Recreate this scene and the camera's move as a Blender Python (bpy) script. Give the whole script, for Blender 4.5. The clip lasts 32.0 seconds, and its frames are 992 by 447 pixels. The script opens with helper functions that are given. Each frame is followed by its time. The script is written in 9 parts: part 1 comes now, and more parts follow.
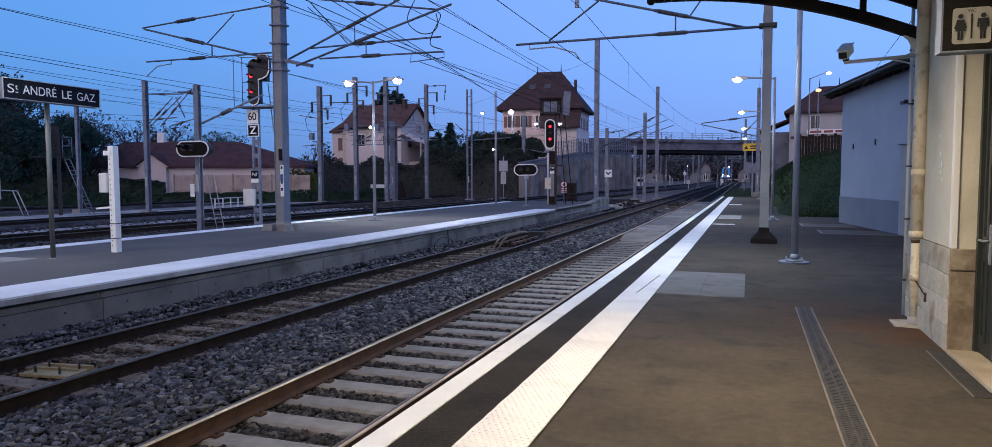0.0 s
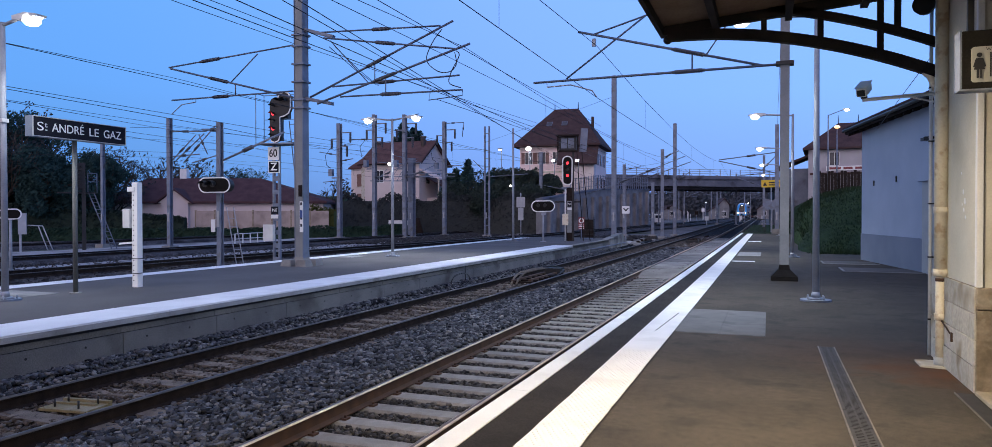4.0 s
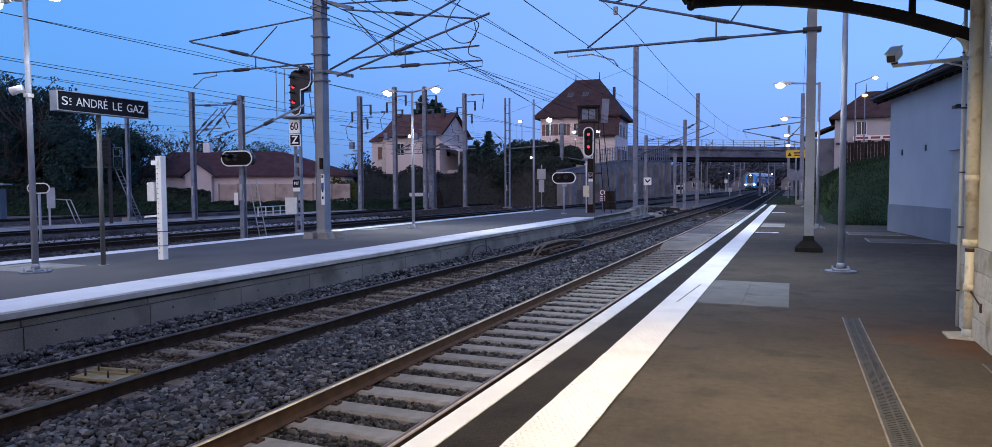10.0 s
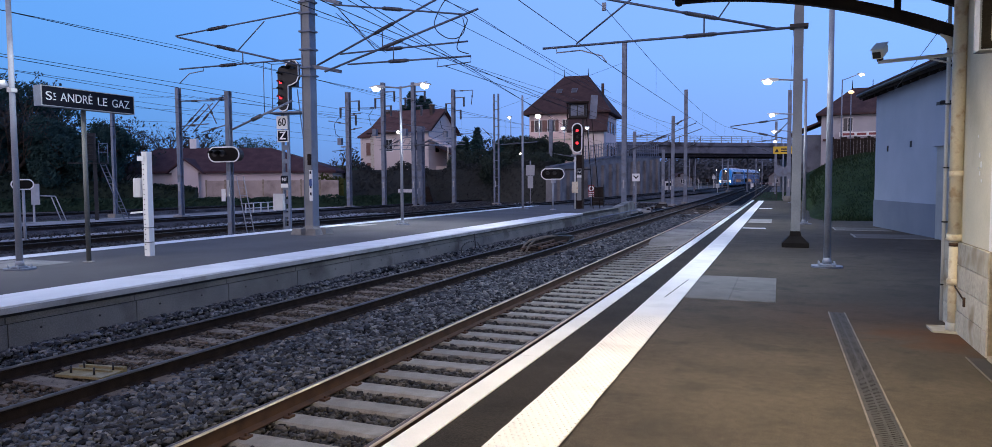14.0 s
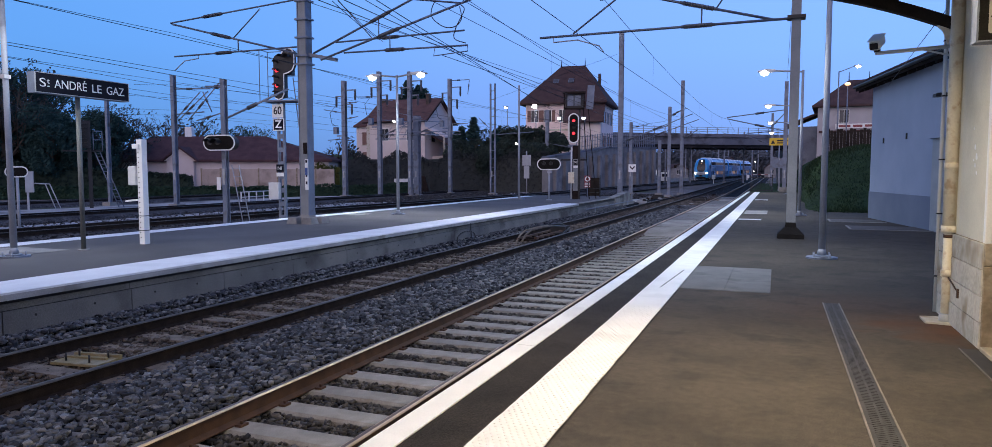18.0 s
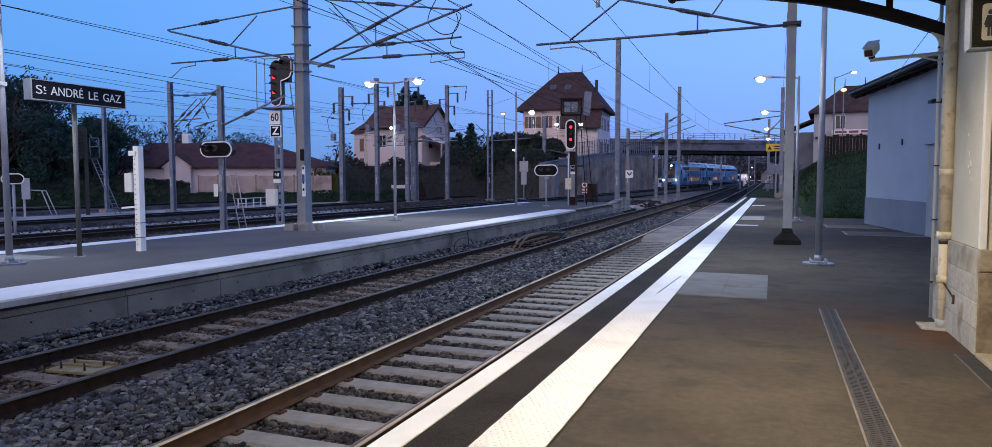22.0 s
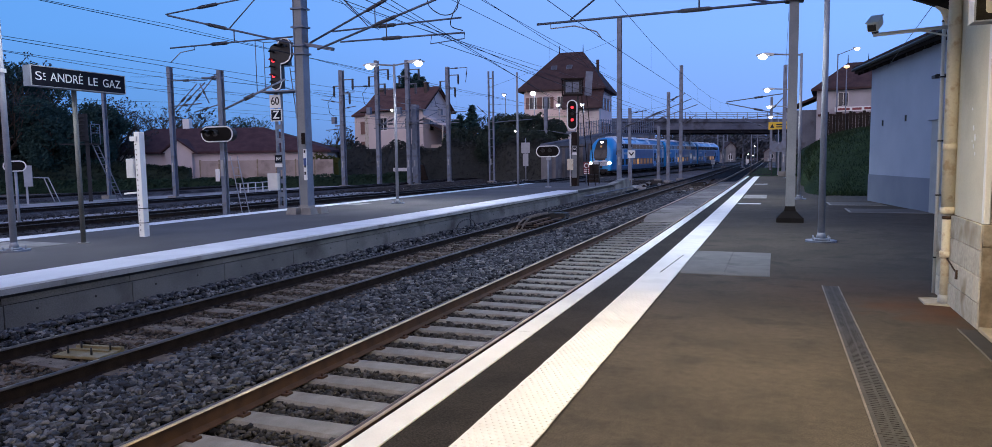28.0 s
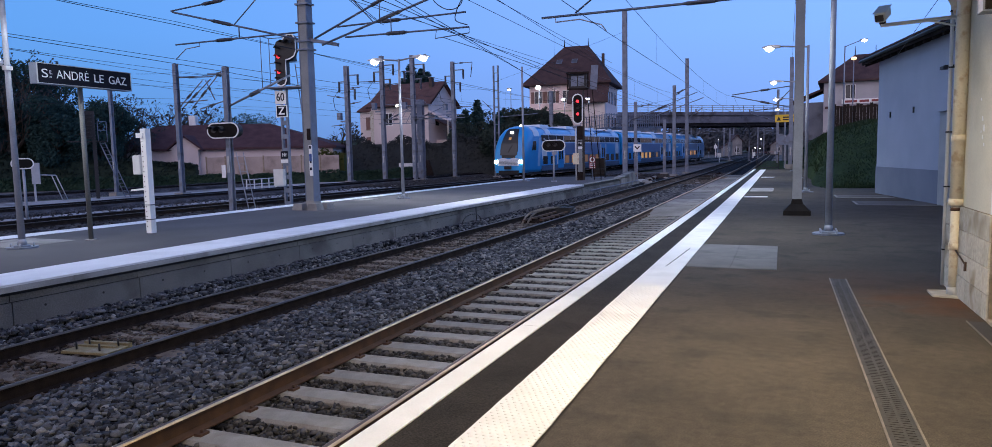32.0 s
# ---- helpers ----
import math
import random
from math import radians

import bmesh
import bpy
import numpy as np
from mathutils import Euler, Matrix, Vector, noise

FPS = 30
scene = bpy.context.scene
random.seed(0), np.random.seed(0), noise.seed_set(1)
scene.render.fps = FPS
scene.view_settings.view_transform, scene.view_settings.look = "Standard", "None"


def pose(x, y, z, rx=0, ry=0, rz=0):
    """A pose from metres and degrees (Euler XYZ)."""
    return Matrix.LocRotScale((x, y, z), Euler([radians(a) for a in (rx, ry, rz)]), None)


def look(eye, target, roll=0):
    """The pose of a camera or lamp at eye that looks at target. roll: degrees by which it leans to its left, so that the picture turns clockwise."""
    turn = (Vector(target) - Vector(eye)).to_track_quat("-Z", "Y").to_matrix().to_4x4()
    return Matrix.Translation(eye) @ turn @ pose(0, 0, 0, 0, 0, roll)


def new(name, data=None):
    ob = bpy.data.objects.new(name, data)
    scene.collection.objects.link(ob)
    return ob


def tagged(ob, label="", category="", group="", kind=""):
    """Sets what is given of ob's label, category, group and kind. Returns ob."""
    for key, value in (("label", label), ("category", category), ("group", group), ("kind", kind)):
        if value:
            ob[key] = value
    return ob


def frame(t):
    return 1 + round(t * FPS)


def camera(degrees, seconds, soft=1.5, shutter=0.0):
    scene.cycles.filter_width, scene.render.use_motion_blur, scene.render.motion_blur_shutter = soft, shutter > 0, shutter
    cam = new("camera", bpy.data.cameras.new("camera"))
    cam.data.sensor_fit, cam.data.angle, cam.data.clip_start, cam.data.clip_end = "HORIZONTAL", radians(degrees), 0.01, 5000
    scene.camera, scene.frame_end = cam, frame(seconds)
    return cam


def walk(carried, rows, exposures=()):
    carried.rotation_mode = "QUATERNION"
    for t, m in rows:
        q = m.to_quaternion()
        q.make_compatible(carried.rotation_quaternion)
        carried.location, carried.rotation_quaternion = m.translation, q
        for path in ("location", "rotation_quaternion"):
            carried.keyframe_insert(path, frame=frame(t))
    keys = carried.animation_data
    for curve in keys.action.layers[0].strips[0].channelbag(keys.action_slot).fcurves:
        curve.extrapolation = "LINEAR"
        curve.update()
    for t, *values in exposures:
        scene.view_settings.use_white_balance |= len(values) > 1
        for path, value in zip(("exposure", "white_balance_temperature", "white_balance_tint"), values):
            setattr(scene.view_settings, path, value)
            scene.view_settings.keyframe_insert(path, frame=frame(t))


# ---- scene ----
cam = camera(70.0, 32.0, soft=0.5)
PATH = [
    (0, pose(0.014, -0.013, 1.581, 86.36, 0.16, 19.67)),
    (0.5, pose(0.015, 0.006, 1.580, 85.87, -0.19, 18.87)),
    (1, pose(0.018, 0.003, 1.580, 85.95, -0.12, 18.86)),
    (1.5, pose(0.020, 0.017, 1.578, 85.56, -0.40, 18.46)),
    (2, pose(0.010, 0.009, 1.573, 86.10, -0.51, 18.32)),
    (2.5, pose(0.016, 0.020, 1.579, 86.56, -0.22, 18.79)),
    (3, pose(0.013, 0.012, 1.582, 87.53, -0.18, 18.92)),
    (3.5, pose(0.024, -0.010, 1.585, 88.58, -0.20, 19.22)),
    (4, pose(0.014, -0.024, 1.590, 89.27, 0.05, 21.07)),
    (4.5, pose(0.007, -0.006, 1.590, 88.71, -0.01, 22.85)),
    (6.5, pose(-0.001, -0.005, 1.582, 88.92, 0.16, 22.61)),
    (7, pose(0.001, -0.002, 1.578, 88.34, 0.14, 22.50)),
    (7.5, pose(0.002, -0.010, 1.576, 88.33, -0.02, 22.48)),
    (8, pose(0.000, -0.011, 1.579, 88.26, 0.05, 22.56)),
    (8.5, pose(0.004, -0.002, 1.578, 88.05, -0.18, 22.14)),
    (9, pose(0.000, -0.000, 1.570, 87.74, -0.00, 22.60)),
    (9.5, pose(0.004, -0.001, 1.572, 87.42, 0.03, 22.62)),
    (10, pose(0.008, 0.008, 1.576, 87.04, 0.32, 22.74)),
    (10.5, pose(0.014, 0.013, 1.577, 87.04, 0.43, 22.63)),
    (11, pose(0.012, 0.004, 1.572, 87.06, 0.26, 22.52)),
    (11.5, pose(0.010, 0.003, 1.568, 87.03, 0.31, 22.46)),
    (12, pose(0.012, 0.011, 1.568, 86.58, 0.48, 22.60)),
    (12.5, pose(0.006, 0.005, 1.561, 86.24, 0.66, 22.92)),
    (13, pose(0.014, 0.023, 1.568, 86.18, 0.62, 22.84)),
    (13.5, pose(0.010, 0.019, 1.564, 86.35, 0.39, 22.22)),
    (14, pose(0.013, 0.008, 1.568, 86.73, 0.34, 21.85)),
    (14.5, pose(0.020, 0.007, 1.567, 86.52, 0.52, 21.58)),
    (16.5, pose(0.021, 0.008, 1.570, 86.68, 0.21, 21.55)),
    (17, pose(0.014, -0.000, 1.568, 86.63, 0.23, 21.69)),
    (17.5, pose(0.016, 0.006, 1.562, 86.02, 0.19, 21.54)),
    (18, pose(0.010, 0.008, 1.561, 85.93, 0.04, 21.54)),
    (18.5, pose(0.015, 0.005, 1.563, 86.24, -0.01, 21.46)),
    (19, pose(0.018, 0.012, 1.566, 86.17, -0.04, 21.17)),
    (19.5, pose(0.011, 0.004, 1.567, 86.31, 0.20, 21.54)),
    (20, pose(0.016, 0.009, 1.564, 85.85, 0.22, 21.13)),
    (20.5, pose(0.019, 0.002, 1.567, 86.04, 0.23, 21.11)),
    (21, pose(0.019, 0.003, 1.561, 86.00, 0.26, 20.66)),
    (21.5, pose(0.017, 0.000, 1.565, 86.34, 0.19, 21.08)),
    (22, pose(0.021, 0.012, 1.568, 86.42, 0.12, 21.33)),
    (22.5, pose(0.014, 0.006, 1.563, 86.17, 0.21, 21.04)),
    (23, pose(0.013, 0.011, 1.558, 85.80, 0.49, 21.14)),
    (23.5, pose(0.017, 0.006, 1.558, 85.79, 0.46, 21.25)),
    (24, pose(0.017, 0.019, 1.561, 85.38, 0.36, 21.13)),
    (24.5, pose(0.022, 0.014, 1.557, 85.36, 0.28, 21.27)),
    (25, pose(0.028, 0.018, 1.556, 85.13, 0.50, 21.18)),
    (25.5, pose(0.025, 0.013, 1.559, 85.26, 0.51, 21.23)),
    (27.5, pose(0.026, 0.013, 1.552, 85.19, 0.65, 21.01)),
    (28, pose(0.021, 0.010, 1.555, 84.96, 0.81, 21.47)),
    (28.5, pose(0.020, -0.003, 1.554, 85.16, 0.91, 22.00)),
    (29, pose(0.029, 0.017, 1.557, 85.14, 0.80, 21.91)),
    (29.5, pose(0.025, 0.003, 1.552, 85.36, 0.89, 22.03)),
    (30, pose(0.023, 0.005, 1.557, 85.05, 1.16, 21.86)),
    (30.5, pose(0.027, 0.012, 1.550, 84.82, 1.39, 22.13)),
    (31, pose(0.022, 0.018, 1.552, 84.62, 1.39, 22.05)),
    (31.5, pose(0.020, 0.016, 1.554, 84.54, 1.30, 22.04)),
    (32, pose(0.021, 0.022, 1.547, 84.55, 1.17, 21.92)),
]
walk(cam, PATH, [(0.0, -0.10), (2.0, -0.10), (3.0, 0.0), (4.0, 0.08), (8.0, 0.08), (12.0, 0.04), (22.0, 0.04), (26.0, 0.0), (32.0, 0.0)])

# ---------------------------------------------------------------- sky and light
world = bpy.data.worlds.new("dusk_sky")
scene.world = world
world.use_nodes = True
wn, wl = world.node_tree.nodes, world.node_tree.links
wn.clear()
w_out = wn.new("ShaderNodeOutputWorld")
w_bg = wn.new("ShaderNodeBackground")
w_tc = wn.new("ShaderNodeTexCoord")
w_sep = wn.new("ShaderNodeSeparateXYZ")
w_ramp = wn.new("ShaderNodeValToRGB")
wl.new(w_tc.outputs["Generated"], w_sep.inputs[0])
wl.new(w_sep.outputs["Z"], w_ramp.inputs[0])
els = w_ramp.color_ramp.elements
els[0].position, els[0].color = 0.0, (0.165, 0.295, 0.67, 1)
els[1].position, els[1].color = 1.0, (0.055, 0.14, 0.42, 1)
for p_, c_ in ((0.06, (0.185, 0.375, 0.86, 1)), (0.16, (0.20, 0.445, 1.06, 1)), (0.32, (0.21, 0.465, 1.10, 1)), (0.55, (0.10, 0.27, 0.72, 1))):
    e_ = els.new(p_)
    e_.color = c_
# twilight glow in the west, behind the camera
w_dot = wn.new("ShaderNodeVectorMath")
w_dot.operation = "DOT_PRODUCT"
w_dot.inputs[1].default_value = Vector((-0.20, -0.97, 0.13)).normalized()
wl.new(w_tc.outputs["Generated"], w_dot.inputs[0])
w_glow = wn.new("ShaderNodeMapRange")
w_glow.interpolation_type = "SMOOTHERSTEP"
w_glow.inputs[1].default_value, w_glow.inputs[2].default_value = 0.15, 1.0
w_glow.inputs[3].default_value, w_glow.inputs[4].default_value = 0.0, 1.0
wl.new(w_dot.outputs["Value"], w_glow.inputs[0])
w_mix = wn.new("ShaderNodeMix")
w_mix.data_type = "RGBA"
wl.new(w_glow.outputs[0], w_mix.inputs[0])
wl.new(w_ramp.outputs[0], w_mix.inputs[6])
w_mix.inputs[7].default_value = (1.08, 1.02, 1.24, 1)
# the sky is a little darker and bluer away from the station side
w_side = wn.new("ShaderNodeMapRange")
wl.new(w_sep.outputs["X"], w_side.inputs[0])
w_side.inputs[1].default_value, w_side.inputs[2].default_value = -0.9, 0.1
w_side.inputs[3].default_value, w_side.inputs[4].default_value = 0.84, 1.17
w_red = wn.new("ShaderNodeMapRange")
w_red.interpolation_type = "SMOOTHSTEP"
wl.new(w_sep.outputs["X"], w_red.inputs[0])
w_red.inputs[1].default_value, w_red.inputs[2].default_value = -0.85, -0.30
w_tint = wn.new("ShaderNodeMix")
w_tint.data_type = "RGBA"
wl.new(w_red.outputs[0], w_tint.inputs[0])
w_tint.inputs[6].default_value = (0.76, 0.99, 1.0, 1)
w_tint.inputs[7].default_value = (1.12, 1.0, 1.0, 1)
w_hue = wn.new("ShaderNodeVectorMath")
w_hue.operation = "MULTIPLY"
wl.new(w_mix.outputs[2], w_hue.inputs[0])
wl.new(w_tint.outputs[2], w_hue.inputs[1])
w_mul = wn.new("ShaderNodeVectorMath")
w_mul.operation = "SCALE"
wl.new(w_hue.outputs[0], w_mul.inputs[0])
wl.new(w_side.outputs[0], w_mul.inputs["Scale"])
wl.new(w_mul.outputs[0], w_bg.inputs["Color"])
w_bg.inputs["Strength"].default_value = 1.0
wl.new(w_bg.outputs[0], w_out.inputs[0])
scene.view_settings.exposure = 0.0


def lamp(name, kind, place, watts, colour, aim=None, **more):
    data = bpy.data.lights.new(name, kind)
    data.energy, data.color = watts, colour
    if "size" in more:
        data.shape, data.size, data.size_y, data.spread = "RECTANGLE", more["size"], more["size_y"], radians(150)
    if "soft" in more:
        data.shadow_soft_size = more["soft"]
    if "angle" in more:
        data.spot_size, data.spot_blend = radians(more["angle"]), 1.0
    ob = new(name, data)
    ob.matrix_world = look(place, aim or (place[0], place[1] + 0.001, place[2] - 1))
    return ob


WARM, WHITE = (1.0, 0.81, 0.55), (0.93, 0.97, 1.0)
# tubes under the canopy
for y_ in (-3.1, 1.2, 5.6):
    lamp("canopy_tube_light", "AREA", (0.02, y_, 3.55), 150 if y_ > 5 else 108, WARM, size=0.12, size_y=1.4)
# platform lamps
for y_ in (14.18, 28.2, 42.3, 56.4):
    lamp("platform_lamp_light", "SPOT", (-0.47, y_, 5.06), 1150, WHITE, aim=(-2.9, y_, 0), angle=160, soft=0.12)
for x_, y_ in ((-12.46, 8.96), (-14.11, 8.96), (-12.32, 23.64), (-14.35, 23.64)):
    lamp("island_lamp_light", "SPOT", (x_, y_, 4.96 if y_ < 10 else 5.03), 330 if y_ < 10 else 950, WHITE, aim=(x_ + (2.6 if x_ > -13.25 else -2.6), y_, 0), angle=160, soft=0.12)
lamp("yard_lamp_light", "SPOT", (-29.4, 90.5, 10.2), 260, (1.0, 0.86, 0.66), angle=160, soft=0.2)
lamp("street_lamp_light", "SPOT", (8.1, 88.0, 13.0), 160, (1.0, 0.72, 0.42), angle=150, soft=0.2)


# ---------------------------------------------------------------- materials
def mat(name, c1, c2=None, rough=0.8, metal=0.0, scale=3.0, fine=90.0, bump=0.25, depth=0.01, rand=0.0, spread=0.25, coat=0.0, stain=None, stain_scale=0.8):
    """Two-scale noise between c1 and c2, fine speckle, relief; rand: brightness change from piece to piece."""
    m = bpy.data.materials.new(name)
    m.use_nodes = True
    n, l = m.node_tree.nodes, m.node_tree.links
    b = n["Principled BSDF"]
    tc = n.new("ShaderNodeTexCoord")
    n1, n2 = n.new("ShaderNodeTexNoise"), n.new("ShaderNodeTexNoise")
    n1.inputs["Scale"].default_value, n1.inputs["Detail"].default_value = scale, 6
    n2.inputs["Scale"].default_value, n2.inputs["Detail"].default_value = fine, 3
    for q in (n1, n2):
        l.new(tc.outputs["Object"], q.inputs["Vector"])
    ramp = n.new("ShaderNodeMapRange")
    ramp.inputs[1].default_value, ramp.inputs[2].default_value = 0.32, 0.68
    l.new(n1.outputs[0], ramp.inputs[0])
    mix = n.new("ShaderNodeMix")
    mix.data_type = "RGBA"
    l.new(ramp.outputs[0], mix.inputs[0])
    mix.inputs[6].default_value = (*c1, 1)
    mix.inputs[7].default_value = (*(c2 or c1), 1)
    out = mix.outputs[2]
    if stain:
        n3 = n.new("ShaderNodeTexNoise")
        n3.inputs["Scale"].default_value, n3.inputs["Detail"].default_value = stain_scale, 8
        l.new(tc.outputs["Object"], n3.inputs["Vector"])
        r3 = n.new("ShaderNodeMapRange")
        r3.inputs[1].default_value, r3.inputs[2].default_value = 0.52, 0.66
        l.new(n3.outputs[0], r3.inputs[0])
        m3 = n.new("ShaderNodeMix")
        m3.data_type = "RGBA"
        l.new(r3.outputs[0], m3.inputs[0])
        l.new(out, m3.inputs[6])
        m3.inputs[7].default_value = (*stain, 1)
        out = m3.outputs[2]
    val = n.new("ShaderNodeMapRange")
    val.inputs[1].default_value, val.inputs[2].default_value = 0.25, 0.75
    val.inputs[3].default_value, val.inputs[4].default_value = 1 - spread, 1 + spread
    l.new(n2.outputs[0], val.inputs[0])
    hsv = n.new("ShaderNodeHueSaturation")
    l.new(out, hsv.inputs["Color"])
    if rand:
        info = n.new("ShaderNodeObjectInfo")
        rr = n.new("ShaderNodeMapRange")
        rr.inputs[3].default_value, rr.inputs[4].default_value = 1 - rand, 1 + rand
        l.new(info.outputs["Random"], rr.inputs[0])
        mul = n.new("ShaderNodeMath")
        mul.operation = "MULTIPLY"
        l.new(val.outputs[0], mul.inputs[0])
        l.new(rr.outputs[0], mul.inputs[1])
        l.new(mul.outputs[0], hsv.inputs["Value"])
    else:
        l.new(val.outputs[0], hsv.inputs["Value"])
    l.new(hsv.outputs[0], b.inputs["Base Color"])
    b.inputs["Roughness"].default_value, b.inputs["Metallic"].default_value = rough, metal
    if rough >= 0.75:
        b.inputs["Specular IOR Level"].default_value = 0.12
    if coat:
        b.inputs["Coat Weight"].default_value = coat
    if bump:
        bp = n.new("ShaderNodeBump")
        bp.inputs["Strength"].default_value, bp.inputs["Distance"].default_value = bump, depth
        l.new(n2.outputs[0], bp.inputs["Height"])
        l.new(bp.outputs[0], b.inputs["Normal"])
    return m


def islands(name, cols, rough=0.9):
    """Each loose piece of a joined mesh takes a colour of its own out of the range."""
    m = bpy.data.materials.new(name)
    m.use_nodes = True
    n, l = m.node_tree.nodes, m.node_tree.links
    b = n["Principled BSDF"]
    g = n.new("ShaderNodeNewGeometry")
    r = n.new("ShaderNodeValToRGB")
    l.new(g.outputs["Random Per Island"], r.inputs[0])
    e = r.color_ramp.elements
    e[0].color, e[1].color = (*cols[0], 1), (*cols[-1], 1)
    for i, c in enumerate(cols[1:-1]):
        q = e.new((i + 1) / (len(cols) - 1))
        q.color = (*c, 1)
    tc, n2 = n.new("ShaderNodeTexCoord"), n.new("ShaderNodeTexNoise")
    n2.inputs["Scale"].default_value = 60
    l.new(tc.outputs["Object"], n2.inputs["Vector"])
    v = n.new("ShaderNodeMapRange")
    v.inputs[3].default_value, v.inputs[4].default_value = 0.6, 1.4
    l.new(n2.outputs[0], v.inputs[0])
    h = n.new("ShaderNodeHueSaturation")
    l.new(r.outputs[0], h.inputs["Color"])
    l.new(v.outputs[0], h.inputs["Value"])
    l.new(h.outputs[0], b.inputs["Base Color"])
    b.inputs["Roughness"].default_value = rough
    b.inputs["Specular IOR Level"].default_value = 0.15
    return m


def speckled(m, scale, amount):
    """A coarser speckle over the colour of a ready material, like aggregate and trodden dirt."""
    n, l = m.node_tree.nodes, m.node_tree.links
    b = n["Principled BSDF"]
    src = b.inputs["Base Color"].links[0].from_socket
    tc, q, r, h = n.new("ShaderNodeTexCoord"), n.new("ShaderNodeTexNoise"), n.new("ShaderNodeMapRange"), n.new("ShaderNodeHueSaturation")
    q.inputs["Scale"].default_value, q.inputs["Detail"].default_value, q.inputs["Roughness"].default_value = scale, 5, 0.7
    l.new(tc.outputs["Object"], q.inputs["Vector"])
    r.inputs[1].default_value, r.inputs[2].default_value = 0.3, 0.7
    r.inputs[3].default_value, r.inputs[4].default_value = 1 - amount, 1 + amount
    l.new(q.outputs[0], r.inputs[0])
    l.new(src, h.inputs["Color"])
    l.new(r.outputs[0], h.inputs["Value"])
    l.new(h.outputs[0], b.inputs["Base Color"])
    return m


def glow(name, colour, strength, base=0.8):
    m = bpy.data.materials.new(name)
    m.use_nodes = True
    b = m.node_tree.nodes["Principled BSDF"]
    b.inputs["Base Color"].default_value = (base, base, base, 1)
    b.inputs["Emission Color"].default_value = (*colour, 1)
    b.inputs["Emission Strength"].default_value = strength
    return m


ASPHALT = speckled(mat("platform_asphalt", (0.053, 0.045, 0.036), (0.080, 0.068, 0.053), 0.86, scale=0.7, fine=110, bump=0.35, depth=0.003, spread=0.45, stain=(0.048, 0.043, 0.035), stain_scale=2.2), 14.0, 0.2)


def rusty(m, spot, radius, strength=0.8):
    """A rust-brown wash with a ragged rim round a spot on the ground."""
    n, l = m.node_tree.nodes, m.node_tree.links
    b = n["Principled BSDF"]
    src = b.inputs["Base Color"].links[0].from_socket
    tc, d, q, a, r, x = (n.new("ShaderNode" + k) for k in ("TexCoord", "VectorMath", "TexNoise", "Math", "MapRange", "Mix"))
    d.operation, a.operation, x.data_type = "DISTANCE", "MULTIPLY_ADD", "RGBA"
    d.inputs[1].default_value = spot
    l.new(tc.outputs["Object"], d.inputs[0])
    l.new(tc.outputs["Object"], q.inputs["Vector"])
    q.inputs["Scale"].default_value, q.inputs["Detail"].default_value = 2.6, 6
    l.new(q.outputs[0], a.inputs[0])
    a.inputs[1].default_value = 1.6
    l.new(d.outputs["Value"], a.inputs[2])
    r.inputs[1].default_value, r.inputs[2].default_value = radius, radius + 0.9
    r.inputs[3].default_value, r.inputs[4].default_value = strength, 0.0
    l.new(a.outputs[0], r.inputs[0])
    l.new(r.outputs[0], x.inputs[0])
    l.new(src, x.inputs[6])
    x.inputs[7].default_value = (0.105, 0.046, 0.020, 1)
    l.new(x.outputs[2], b.inputs["Base Color"])
    return m


rusty(ASPHALT, (0.9, 9.0, 0.0), 1.4, 0.18)
rusty(ASPHALT, (1.62, 8.1, 0.0), 0.72, 0.9)
ASPHALT_OLD = mat("worn_asphalt", (0.098, 0.092, 0.092), (0.132, 0.125, 0.124), 0.85, scale=0.5, fine=70, bump=0.3, depth=0.003, spread=0.22)
ASPHALT_DARK = mat("edge_asphalt", (0.021, 0.018, 0.015), (0.038, 0.032, 0.026), 0.85, scale=2.0, fine=90, bump=0.6, depth=0.005, spread=0.7)
WHITE_LINE = mat("white_line_paint", (0.76, 0.75, 0.71), (0.84, 0.83, 0.79), 0.6, scale=2.2, fine=120, bump=0.15, depth=0.003, spread=0.05, stain=(0.71, 0.70, 0.66), stain_scale=1.7)
WHITE_STONE = mat("white_platform_edging", (0.70, 0.70, 0.72), (0.80, 0.80, 0.82), 0.7, scale=1.1, fine=120, bump=0.2, depth=0.003, spread=0.06, stain=(0.66, 0.66, 0.68), stain_scale=1.3)
CONCRETE = mat("platform_concrete", (0.22, 0.215, 0.205), (0.33, 0.32, 0.30), 0.88, scale=1.6, fine=70, bump=0.3, spread=0.16, stain=(0.16, 0.155, 0.15), stain_scale=0.9)
SLEEPER = mat("sleeper_concrete", (0.200, 0.194, 0.175), (0.295, 0.285, 0.26), 0.9, scale=4.0, fine=90, bump=0.35, spread=0.2, rand=0.16, stain=(0.20, 0.18, 0.155), stain_scale=2.4)
ISLAND_WALL = mat("dirty_island_concrete", (0.13, 0.13, 0.134), (0.21, 0.207, 0.203), 0.9, scale=1.1, fine=50, bump=0.4, spread=0.25, stain=(0.085, 0.082, 0.08), stain_scale=0.8)
OLD_SLEEPER = mat("old_sleeper_wood", (0.11, 0.092, 0.078), (0.19, 0.165, 0.14), 0.95, scale=5.0, fine=60, bump=0.5, spread=0.25, rand=0.2)
RUST = mat("rusty_rail_side", (0.045, 0.022, 0.011), (0.088, 0.044, 0.021), 0.7, 0.1, scale=6.0, fine=130, bump=0.3, depth=0.003, spread=0.3)
